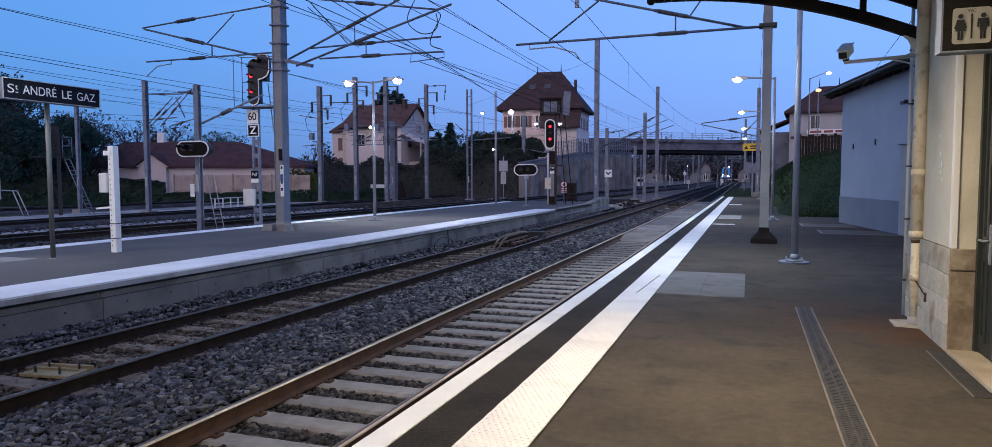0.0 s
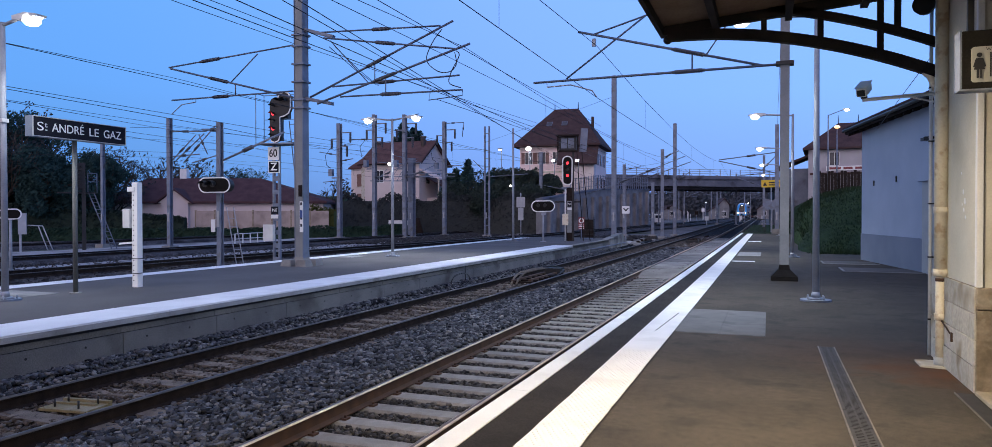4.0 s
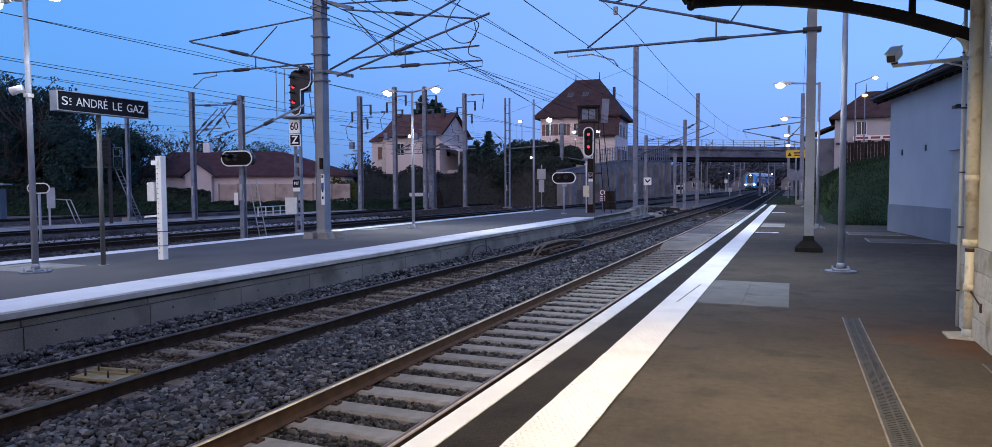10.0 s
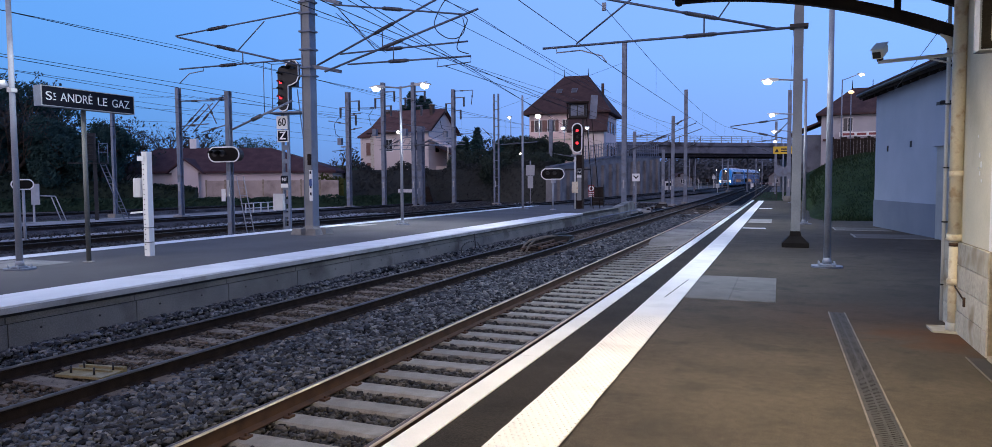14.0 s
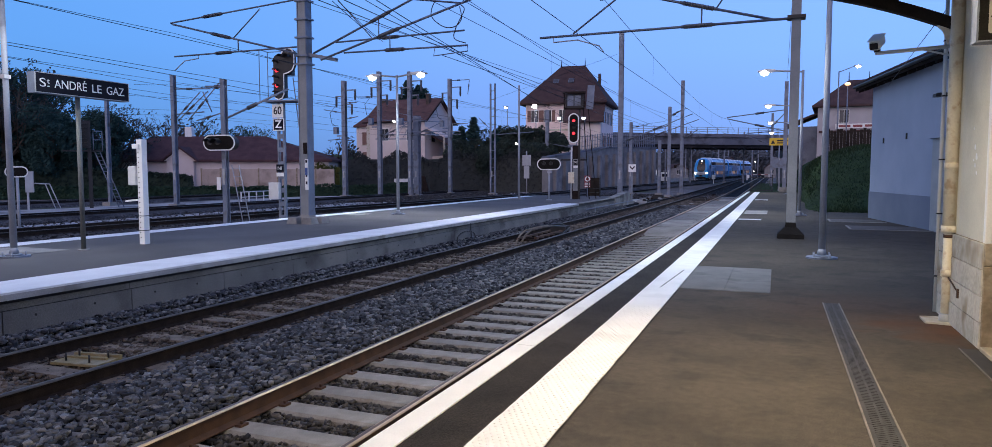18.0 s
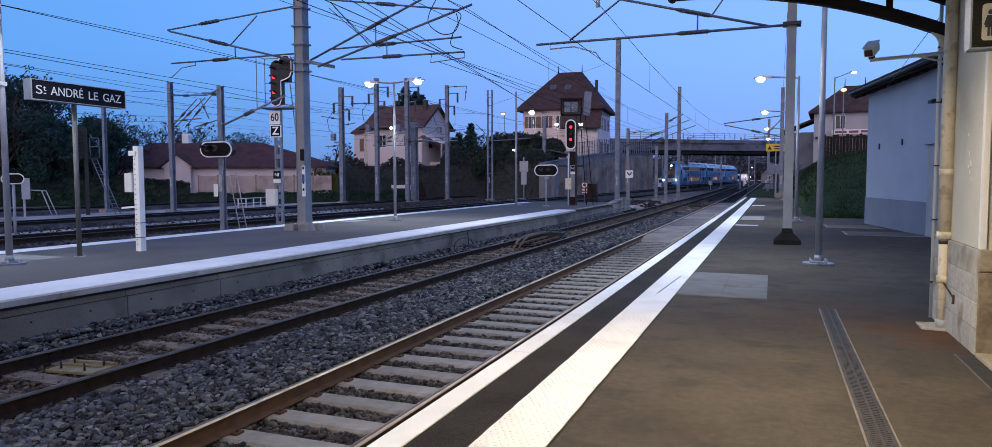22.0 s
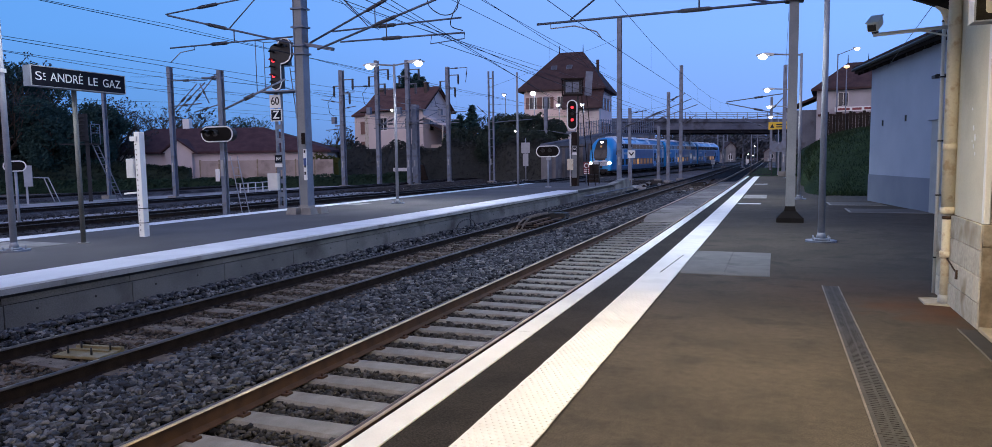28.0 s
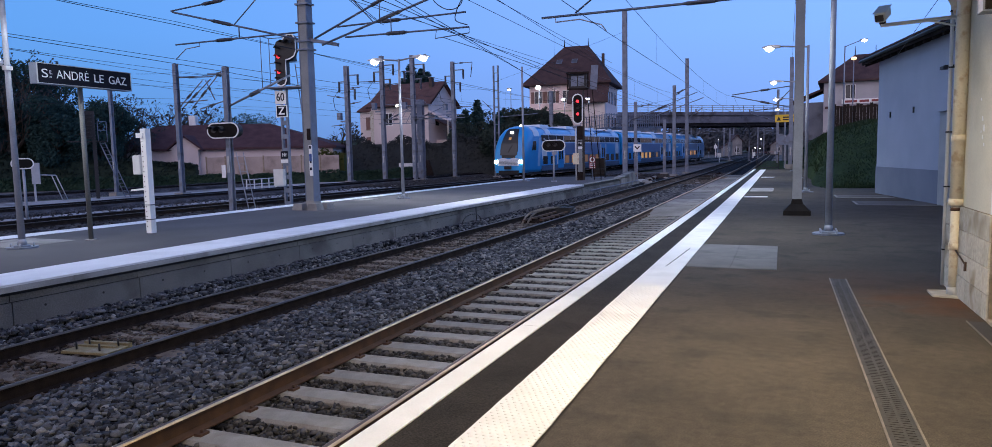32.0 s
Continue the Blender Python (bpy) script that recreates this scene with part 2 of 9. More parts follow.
RAIL_CROWN = mat("brown_rail_crown", (0.085, 0.052, 0.032), (0.15, 0.095, 0.06), 0.5, 0.25, scale=2.0, fine=160, bump=0.08, spread=0.2)
# polished edge steel, tinted gold to carry the warm lamp glint
RAIL_TOP = mat("glint_gold_rail_edge", (0.60, 0.42, 0.22), (0.82, 0.62, 0.38), 0.40, 0.9, scale=2.0, fine=160, bump=0.05, spread=0.12)
RUST_DARK = mat("dark_rail_side", (0.014, 0.010, 0.009), (0.028, 0.020, 0.016), 0.85, 0.0, scale=6.0, fine=130, bump=0.3, depth=0.003, spread=0.3)
RAIL_DULL = mat("dull_rail_head", (0.05, 0.042, 0.038), (0.09, 0.078, 0.07), 0.5, 0.5, scale=2.0, fine=160, bump=0.05, spread=0.15)
# both beds are coloured far too dark, as the shade in gaps between stones
BALLAST_SHADE = mat("shade_black_ballast_bed", (0.004, 0.0045, 0.006), (0.009, 0.0095, 0.012), 0.9, scale=18.0, fine=38, bump=1.0, depth=0.04, spread=0.6)
BALLAST_TAN_SHADE = mat("old_ballast_bed", (0.016, 0.013, 0.011), (0.030, 0.024, 0.020), 0.95, scale=18.0, fine=38, bump=1.0, depth=0.04, spread=0.6)
YARD_BALLAST = speckled(mat("yard_ballast_bed", (0.045, 0.043, 0.046), (0.10, 0.096, 0.096), 0.95, scale=2.2, fine=14, bump=1.0, depth=0.05, spread=0.6, stain=(0.028, 0.027, 0.029), stain_scale=0.5), 6.0, 0.5)
PANEL = mat("dirty_crossing_panel", (0.17, 0.16, 0.15), (0.26, 0.245, 0.23), 0.9, scale=1.3, fine=40, bump=0.4, spread=0.25, rand=0.2, stain=(0.12, 0.11, 0.10), stain_scale=0.9)
STONES = islands("ballast_stones", [(0.010, 0.011, 0.015), (0.036, 0.040, 0.049), (0.125, 0.134, 0.152), (0.018, 0.020, 0.026), (0.082, 0.089, 0.103), (0.028, 0.031, 0.038), (0.19, 0.20, 0.215), (0.050, 0.054, 0.064), (0.24, 0.24, 0.24)], 0.8)
STONE_GREY = mat("single_ballast_stone", (0.04, 0.044, 0.053), (0.09, 0.095, 0.106), 0.8, scale=9, fine=60, bump=0.3, spread=0.3, rand=0.75)
STONES_BAY = islands("sleeper_bay_stones", [(0.016, 0.016, 0.017), (0.042, 0.040, 0.039), (0.085, 0.081, 0.076), (0.026, 0.025, 0.025), (0.13, 0.122, 0.115)], 0.85)
STONES_YARD = islands("yard_stones", [(0.018, 0.018, 0.020), (0.040, 0.039, 0.041), (0.070, 0.068, 0.067), (0.029, 0.027, 0.027), (0.11, 0.107, 0.104)], 0.95)
STONES_TAN = islands("old_ballast_stones", [(0.026, 0.021, 0.018), (0.085, 0.067, 0.054), (0.046, 0.038, 0.032), (0.14, 0.115, 0.095), (0.07, 0.058, 0.05)], 0.6)
GALV = mat("galvanised_steel", (0.25, 0.27, 0.31), (0.34, 0.36, 0.40), 0.65, 0.2, scale=3.0, fine=40, bump=0.08, spread=0.1)
STEEL = mat("weathered_mast_steel", (0.15, 0.178, 0.235), (0.215, 0.245, 0.305), 0.6, 0.2, scale=2.0, fine=40, bump=0.15, spread=0.12, stain=(0.13, 0.135, 0.15), stain_scale=1.6)
SIGN_POST = mat("dull_olive_post", (0.105, 0.112, 0.105), (0.16, 0.165, 0.152), 0.7, 0.15, scale=2.0, fine=40, bump=0.12, spread=0.2)
STEEL_GREEN = mat("lichen_mast_steel", (0.20, 0.215, 0.225), (0.28, 0.29, 0.295), 0.7, 0.2, scale=1.4, fine=40, bump=0.15, spread=0.12)
WIRE = mat("copper_wire", (0.02, 0.02, 0.022), rough=0.6, metal=0.5, bump=0)
ARM_TUBE = mat("dull_arm_tube", (0.085, 0.105, 0.15), (0.13, 0.155, 0.205), 0.6, 0.25, scale=3.0, fine=40, bump=0.08, spread=0.12)
INSULATOR = mat("dark_ribbed_insulator", (0.055, 0.058, 0.072), (0.085, 0.09, 0.105), 0.35, scale=8, bump=0)
BLACK = mat("black_enamel", (0.008, 0.008, 0.009), (0.014, 0.014, 0.015), 0.5, scale=6, fine=60, bump=0.05)
NAVY = mat("dark_sign_face", (0.008, 0.009, 0.014), (0.012, 0.013, 0.020), 0.76, scale=3, bump=0.03)
WHITE_PAINT = mat("white_paint", (0.76, 0.76, 0.74), (0.82, 0.82, 0.80), 0.5, scale=3, fine=60, bump=0.05, spread=0.05)
COVER = mat("ribbed_cover_concrete", (0.15, 0.15, 0.15), (0.21, 0.21, 0.205), 0.9, scale=1.5, fine=70, bump=0.3, spread=0.16, stain=(0.13, 0.13, 0.13), stain_scale=2.0)
GRATING = mat("dark_drain_steel", (0.022, 0.020, 0.017), (0.042, 0.038, 0.033), 0.7, 0.2, scale=6, fine=60, bump=0.1, spread=0.2)
DRAIN_EDGE = mat("worn_drain_edge", (0.12, 0.105, 0.087), (0.20, 0.175, 0.145), 0.7, 0.2, scale=6, fine=60, bump=0.1, spread=0.2)
GREY_PAINT = mat("grey_paint", (0.33, 0.34, 0.35), (0.40, 0.41, 0.42), 0.5, scale=3, fine=60, bump=0.06, spread=0.08)
LIGHT_GREY = mat("light_grey_paint", (0.58, 0.58, 0.57), (0.66, 0.66, 0.65), 0.5, scale=3, fine=60, bump=0.06, spread=0.06)
CREAM = mat("cream_plaster", (0.60, 0.57, 0.47), (0.68, 0.645, 0.54), 0.85, scale=1.4, fine=60, bump=0.25, depth=0.004, spread=0.06, stain=(0.52, 0.49, 0.39), stain_scale=1.1)
CREAM_PIPE = mat("cream_pipe_paint", (0.69, 0.61, 0.45), (0.76, 0.69, 0.53), 0.45, scale=4, fine=50, bump=0.06, spread=0.06, stain=(0.55, 0.42, 0.27), stain_scale=11.0)
SIGN_BLACK = mat("dull_brown_black_sign", (0.010, 0.009, 0.008), (0.016, 0.014, 0.012), 0.8, scale=5, fine=60, bump=0.05)
SIGN_PANEL = mat("backlit_sign_panel", (0.33, 0.32, 0.285), (0.37, 0.36, 0.32), 0.8, scale=3, bump=0.02, spread=0.03)
STONE = mat("pale_stone_blocks", (0.42, 0.39, 0.33), (0.56, 0.53, 0.46), 0.9, scale=3.0, fine=24, bump=0.25, depth=0.006, spread=0.14, rand=0.12, stain=(0.30, 0.25, 0.18), stain_scale=3.0)
STONE_DIRTY = mat("flaking_brown_stone", (0.19, 0.15, 0.105), (0.32, 0.26, 0.19), 0.92, scale=4.5, fine=22, bump=0.3, depth=0.008, spread=0.2, stain=(0.36, 0.31, 0.24), stain_scale=5.0)
SILL_STONE = mat("worn_step_stone", (0.30, 0.25, 0.18), (0.42, 0.36, 0.27), 0.85, scale=3.0, fine=60, bump=0.3, spread=0.12)
DOOR_GREEN = mat("dark_green_door_paint", (0.020, 0.026, 0.023), (0.031, 0.038, 0.034), 0.45, scale=4, fine=50, bump=0.05, spread=0.1)
CANOPY_IRON = mat("brown_canopy_iron", (0.022, 0.018, 0.016), (0.036, 0.030, 0.026), 0.76, 0.0, scale=4, fine=50, bump=0.1, spread=0.15)
CANOPY_BOARD = mat("brown_soffit_boards", (0.12, 0.085, 0.06), (0.17, 0.125, 0.09), 0.75, scale=3, fine=40, bump=0.15, spread=0.15, rand=0.12)
ANNEX = mat("grey_blue_render", (0.335, 0.38, 0.475), (0.39, 0.435, 0.53), 0.9, scale=0.8, fine=120, bump=0.2, depth=0.003, spread=0.05)
ANNEX_BASE = mat("dark_render_base", (0.18, 0.205, 0.265), (0.22, 0.245, 0.305), 0.9, scale=0.8, fine=120, bump=0.2, depth=0.003, spread=0.06)
TILE = mat("brown_roof_tiles", (0.052, 0.033, 0.034), (0.080, 0.050, 0.048), 0.85, scale=1.1, fine=30, bump=0.4, depth=0.03, spread=0.2, rand=0.1)
TILE_PURPLE = mat("dark_purple_roof_tiles", (0.060, 0.033, 0.037), (0.088, 0.050, 0.053), 0.85, scale=1.1, fine=30, bump=0.4, depth=0.03, spread=0.2)
TILE_RED = mat("red_roof_tiles", (0.085, 0.048, 0.046), (0.125, 0.072, 0.066), 0.85, scale=1.1, fine=30, bump=0.4, depth=0.03, spread=0.2)
HOUSE_PINK = mat("pinkish_house_render", (0.74, 0.58, 0.56), (0.82, 0.66, 0.63), 0.9, scale=0.35, fine=20, bump=0.1, spread=0.06, stain=(0.52, 0.43, 0.39), stain_scale=0.25)
HOUSE_GREY = mat("grey_house_render", (0.36, 0.34, 0.36), (0.46, 0.44, 0.46), 0.9, scale=0.4, fine=20, bump=0.1, spread=0.08, stain=(0.30, 0.28, 0.29), stain_scale=0.3)
HOUSE_CREAM = mat("cream_house_render", (0.56, 0.48, 0.46), (0.64, 0.56, 0.54), 0.9, scale=0.4, fine=20, bump=0.1, spread=0.06, stain=(0.52, 0.46, 0.42), stain_scale=0.3)
SHUTTER = mat("brown_shutters", (0.16, 0.085, 0.07), (0.20, 0.11, 0.09), 0.7, scale=3, bump=0.1)
DARK_GLASS = mat("dark_window_glass", (0.02, 0.024, 0.03), (0.03, 0.034, 0.042), 0.08, scale=1, bump=0)
WALL_TAN = mat("stained_garden_wall", (0.33, 0.27, 0.24), (0.44, 0.36, 0.32), 0.9, scale=0.6, fine=14, bump=0.3, spread=0.12, stain=(0.24, 0.195, 0.17), stain_scale=0.5)
WALL_OLD = mat("stained_retaining_wall", (0.16, 0.158, 0.165), (0.27, 0.266, 0.268), 0.9, scale=0.5, fine=12, bump=0.5, depth=0.03, spread=0.15, stain=(0.13, 0.13, 0.135), stain_scale=0.4)
CHIMNEY_BRICK = mat("sooty_chimney_brick", (0.060, 0.048, 0.044), (0.105, 0.080, 0.070), 0.9, scale=1.0, fine=14, bump=0.3, spread=0.2)
ROOF_PANE = mat("dull_roof_pane", (0.05, 0.052, 0.058), (0.075, 0.078, 0.085), 0.45, scale=1.0, fine=9, bump=0.0, spread=0.1)
BRIDGE = mat("bridge_concrete", (0.115, 0.125, 0.155), (0.175, 0.185, 0.22), 0.9, scale=0.5, fine=12, bump=0.3, spread=0.12, stain=(0.055, 0.055, 0.06), stain_scale=0.35)
BRIDGE_DARK = mat("dark_bridge_girder", (0.018, 0.018, 0.022), (0.030, 0.030, 0.034), 0.8, scale=0.6, fine=12, bump=0.2, spread=0.15)
GRASS = mat("grass", (0.020, 0.040, 0.014), (0.042, 0.070, 0.024), 0.95, scale=1.5, fine=25, bump=1.0, depth=0.08, spread=0.4)
GROUND = mat("yard_ground", (0.11, 0.105, 0.103), (0.19, 0.18, 0.172), 0.95, scale=0.35, fine=8, bump=0.7, depth=0.06, spread=0.35, stain=(0.05, 0.06, 0.035), stain_scale=0.09)
PATH_GREY = mat("pale_gravel_path", (0.31, 0.30, 0.295), (0.42, 0.41, 0.40), 0.95, scale=0.8, fine=20, bump=0.5, depth=0.03, spread=0.2, stain=(0.18, 0.175, 0.17), stain_scale=0.3)
LEAF = islands("tree_leaves", [(0.014, 0.034, 0.033), (0.027, 0.060, 0.055), (0.041, 0.080, 0.070), (0.021, 0.048, 0.045)])
FAR_LEAF = islands("far_bare_woods", [(0.070, 0.078, 0.092), (0.088, 0.096, 0.112), (0.078, 0.088, 0.10)])
TWIG = islands("half_bare_twigs", [(0.036, 0.042, 0.048), (0.058, 0.064, 0.070), (0.044, 0.056, 0.056)])
FAR_HEDGE = islands("far_hedge_leaves", [(0.026, 0.031, 0.031), (0.047, 0.053, 0.052), (0.067, 0.072, 0.069)])
FAR_TREE = islands("far_tree_leaves", [(0.022, 0.034, 0.028), (0.038, 0.054, 0.042), (0.054, 0.070, 0.052)])
FENCE_WOOD = mat("dark_fence_wood", (0.018, 0.014, 0.012), (0.032, 0.025, 0.021), 0.9, scale=3, fine=30, bump=0.2, spread=0.2, rand=0.25)
NOSE_SIDE = mat("grey_nosing_side", (0.30, 0.30, 0.31), (0.40, 0.40, 0.41), 0.85, scale=1.4, fine=60, bump=0.2, spread=0.12, stain=(0.24, 0.235, 0.23), stain_scale=1.5)
LEAF_HEDGE = islands("hedge_leaves", [(0.013, 0.022, 0.018), (0.023, 0.037, 0.028), (0.038, 0.055, 0.038)])
LEAF_GRASS = islands("grass_blades", [(0.012, 0.025, 0.012), (0.021, 0.039, 0.017), (0.031, 0.050, 0.022)])
LEAF_VERGE = islands("verge_growth", [(0.016, 0.034, 0.022), (0.028, 0.055, 0.034), (0.040, 0.068, 0.042)])
LEAF_BUSH = islands("shrub_leaves", [(0.05, 0.058, 0.016), (0.085, 0.092, 0.026), (0.065, 0.07, 0.02)])
BARK = mat("bark", (0.065, 0.052, 0.042), (0.10, 0.082, 0.066), 0.95, scale=4, fine=20, bump=0.6, depth=0.02)
YELLOW = mat("yellow_sign_paint", (0.70, 0.46, 0.03), (0.78, 0.52, 0.04), 0.5, scale=3, bump=0.03, spread=0.05)
BLUE_PLATE = mat("blue_plate_enamel", (0.03, 0.07, 0.24), (0.04, 0.09, 0.28), 0.4, scale=4, bump=0.02, spread=0.05)
YELLOW_WORN = mat("worn_yellow_paint", (0.15, 0.118, 0.050), (0.21, 0.17, 0.08), 0.7, scale=6, fine=60, bump=0.1, stain=(0.22, 0.19, 0.12), stain_scale=5)
RED_PAINT = mat("red_paint", (0.20, 0.04, 0.045), (0.26, 0.05, 0.055), 0.5, scale=3, bump=0.03)
TRAIN_BLUE = mat("train_blue_paint", (0.010, 0.235, 0.58), (0.014, 0.28, 0.65), 0.28, scale=0.8, fine=30, bump=0.0, spread=0.04, coat=0.4)
TRAIN_PALE = mat("train_pale_blue_paint", (0.22, 0.38, 0.60), (0.28, 0.44, 0.66), 0.3, scale=0.8, fine=30, bump=0.0, spread=0.04, coat=0.3)
TRAIN_ROOF = mat("train_roof_paint", (0.34, 0.46, 0.62), (0.43, 0.55, 0.70), 0.4, scale=0.9, fine=20, bump=0.05, spread=0.1)
TRAIN_SALOON = mat("train_saloon_grey_blue", (0.085, 0.15, 0.30), (0.11, 0.18, 0.34), 0.35, scale=0.8, fine=30, bump=0.0, spread=0.05, coat=0.2)
TRAIN_SKIRT = mat("train_dark_skirt", (0.030, 0.065, 0.13), (0.045, 0.085, 0.16), 0.5, scale=1.5, fine=20, bump=0.05)
TRAIN_DARK = mat("train_underframe", (0.022, 0.022, 0.025), (0.035, 0.035, 0.038), 0.8, scale=2, fine=20, bump=0.3)
TRAIN_GREY = mat("train_grey_panel", (0.50, 0.56, 0.64), (0.60, 0.66, 0.74), 0.35, 0.1, scale=2, fine=30, bump=0.02, spread=0.05)
GLOW_WINDOW = glow("lit_carriage_window", (1.0, 0.52, 0.17), 0.42, 0.03)
GLOW_WINDOW_DIM = glow("dim_carriage_window", (1.0, 0.50, 0.20), 0.13, 0.03)
GLOW_HEAD = glow("train_headlamp_glass", (1.0, 0.97, 0.92), 16)
GLOW_UPPER = glow("faint_upper_window", (1.0, 0.62, 0.34), 0.045, 0.03)
GLOW_LAMP = glow("platform_lamp_glass", (0.95, 0.98, 1.0), 22)
GLOW_LAMP_DIM = glow("distant_lamp_glass", (1.0, 0.93, 0.80), 9)
GLOW_ORANGE = glow("sodium_lamp_glass", (1.0, 0.52, 0.20), 1.9)
GLOW_RED = glow("red_signal_lens", (1.0, 0.03, 0.045), 2.6, 0.02)
GLOW_TUBE = glow("fluorescent_tube", (1.0, 0.84, 0.60), 12)


# ---------------------------------------------------------------- mesh helpers
class Mesh:
    """Collects boxes, tubes, prisms and quads into one mesh."""

    def __init__(self):
        self.v, self.f, self.s, self.mi = [], [], [], []
        self.m = 0

    def face(self, idx, smooth=False):
        self.f.append(idx)
        self.s.append(smooth)
        self.mi.append(self.m)

    def quad(self, a, b, c, d):
        i = len(self.v)
        self.v += [a, b, c, d]
        self.face((i, i + 1, i + 2, i + 3))
        return self

    def box(self, x0, x1, y0, y1, z0, z1, rot=0.0, taper=0.0):
        i = len(self.v)
        cx, cy, c, s = (x0 + x1) / 2, (y0 + y1) / 2, math.cos(rot), math.sin(rot)
        for z, k in ((z0, 1.0), (z1, 1.0 - taper)):
            for x, y in ((x0, y0), (x1, y0), (x1, y1), (x0, y1)):
                dx, dy = (x - cx) * k, (y - cy) * k
                self.v.append((cx + dx * c - dy * s, cy + dx * s + dy * c, z))
        for q in ((3, 2, 1, 0), (4, 5, 6, 7), (0, 1, 5, 4), (1, 2, 6, 5), (2, 3, 7, 6), (3, 0, 4, 7)):
            self.face(tuple(i + k for k in q))
        return self

    def tube(self, p, q, r, r2=None, n=8, caps=True, smooth=True):
        p, q = Vector(p), Vector(q)
        d = (q - p).normalized()
        a = d.orthogonal().normalized()
        b = d.cross(a)
        i = len(self.v)
        for c, rad in ((p, r), (q, r if r2 is None else r2)):
            for k in range(n):
                w = 2 * math.pi * k / n
                self.v.append(tuple(c + a * (rad * math.cos(w)) + b * (rad * math.sin(w))))
        for k in range(n):
            j = (k + 1) % n
            self.face((i + k, i + j, i + n + j, i + n + k), smooth)
        if caps:
            self.face(tuple(i + k for k in range(n - 1, -1, -1)))
            self.face(tuple(i + n + k for k in range(n)))
        return self

    def chain(self, pts, r, n=6):
        """One bent tube through all the points."""
        pts = [Vector(p) for p in pts]
        i = len(self.v)
        for k, p in enumerate(pts):
            d = (pts[min(k + 1, len(pts) - 1)] - pts[max(k - 1, 0)]).normalized()
            a = d.cross(Vector((0.31, 0.17, 0.94))).normalized()
            b = d.cross(a)
            for j in range(n):
                w = 2 * math.pi * j / n
                self.v.append(tuple(p + a * (r * math.cos(w)) + b * (r * math.sin(w))))
        for k in range(len(pts) - 1):
            for j in range(n):
                q = (j + 1) % n
                self.face((i + k * n + j, i + k * n + q, i + (k + 1) * n + q, i + (k + 1) * n + j), True)
        self.face(tuple(i + j for j in range(n - 1, -1, -1)))
        self.face(tuple(i + (len(pts) - 1) * n + j for j in range(n)))
        return self

    def bar(self, p, q, w, h):
        """A flat bar of width w (sideways) and height h from p to q."""
        p, q = Vector(p), Vector(q)
        d = (q - p).normalized()
        up = Vector((0, 0, 1)) if abs(d.z) < 0.95 else Vector((0, 1, 0))
        a = d.cross(up).normalized() * (w / 2)
        b = a.cross(d).normalized() * (h / 2)
        i = len(self.v)
        for c in (p, q):
            for s, t in ((-1, -1), (1, -1), (1, 1), (-1, 1)):
                self.v.append(tuple(c + a * s + b * t))
        for k in ((3, 2, 1, 0), (4, 5, 6, 7), (0, 1, 5, 4), (1, 2, 6, 5), (2, 3, 7, 6), (3, 0, 4, 7)):
            self.face(tuple(i + j for j in k))
        return self

    def prism(self, pts, y0, y1, axis="y"):
        """A closed outline (a, b) pushed along an axis: y: (x, z); x: (y, z); z: (x, y)."""
        i, n = len(self.v), len(pts)
        for t in (y0, y1):
            for a, b in pts:
                self.v.append((a, t, b) if axis == "y" else (t, a, b) if axis == "x" else (a, b, t))
        for k in range(n):
            j = (k + 1) % n
            self.face((i + k, i + j, i + n + j, i + n + k))
        self.face(tuple(i + k for k in range(n - 1, -1, -1)))
        self.face(tuple(i + n + k for k in range(n)))
        return self

    def ball(self, c, r, n=10, squash=1.0):
        i, rings = len(self.v), n // 2
        self.v.append((c[0], c[1], c[2] + r * squash))
        for a in range(1, rings):
            for k in range(n):
                t, w = math.pi * a / rings, 2 * math.pi * k / n
                self.v.append((c[0] + r * math.sin(t) * math.cos(w), c[1] + r * math.sin(t) * math.sin(w), c[2] + r * squash * math.cos(t)))
        self.v.append((c[0], c[1], c[2] - r * squash))
        e = len(self.v) - 1
        for k in range(n):
            j = (k + 1) % n
            self.face((i, i + 1 + k, i + 1 + j), True)
            self.face((e, e - n + j, e - n + k), True)
            for a in range(rings - 2):
                o = i + 1 + a * n
                self.face((o + k, o + n + k, o + n + j, o + j), True)
        return self

    def disc(self, c, r, normal, n=14):
        d = Vector(normal).normalized()
        a = d.orthogonal().normalized()
        b = d.cross(a)
        i = len(self.v)
        for k in range(n):
            w = 2 * math.pi * k / n
            self.v.append(tuple(Vector(c) + a * (r * math.cos(w)) + b * (r * math.sin(w))))
        self.face(tuple(range(i, i + n)))
        return self

    def data(self, name, *mats):
        me = bpy.data.meshes.new(name)
        me.from_pydata(self.v, [], self.f)
        me.polygons.foreach_set("use_smooth", self.s)
        for m in mats:
            me.materials.append(m)
        if len(mats) > 1:
            me.polygons.foreach_set("material_index", self.mi)
        bm = bmesh.new()
        bm.from_mesh(me)
        if len(bm.faces) < 20000:
            bmesh.ops.recalc_face_normals(bm, faces=bm.faces)
        bm.to_mesh(me)
        bm.free()
        me.update()
        return me


def part(name, mesh, material, parent, label=""):
    """One mesh object under a thing or a part, in its parent's space."""
    me = mesh.data(name, material) if isinstance(mesh, Mesh) else mesh
    ob = new(name, me)
    ob.parent = parent
    return tagged(ob, label) if label else ob


def thing(name, label, category, group="", kind="", at=(0, 0, 0), turn=0.0):
    ob = new(name)
    ob.matrix_basis = pose(*at, 0, 0, turn)
    return tagged(ob, label, category, group, kind)


def solid(name, mesh, material, label, category="", kind="", group=""):
    return tagged(new(name, mesh.data(name, material)), label, category, group, kind)


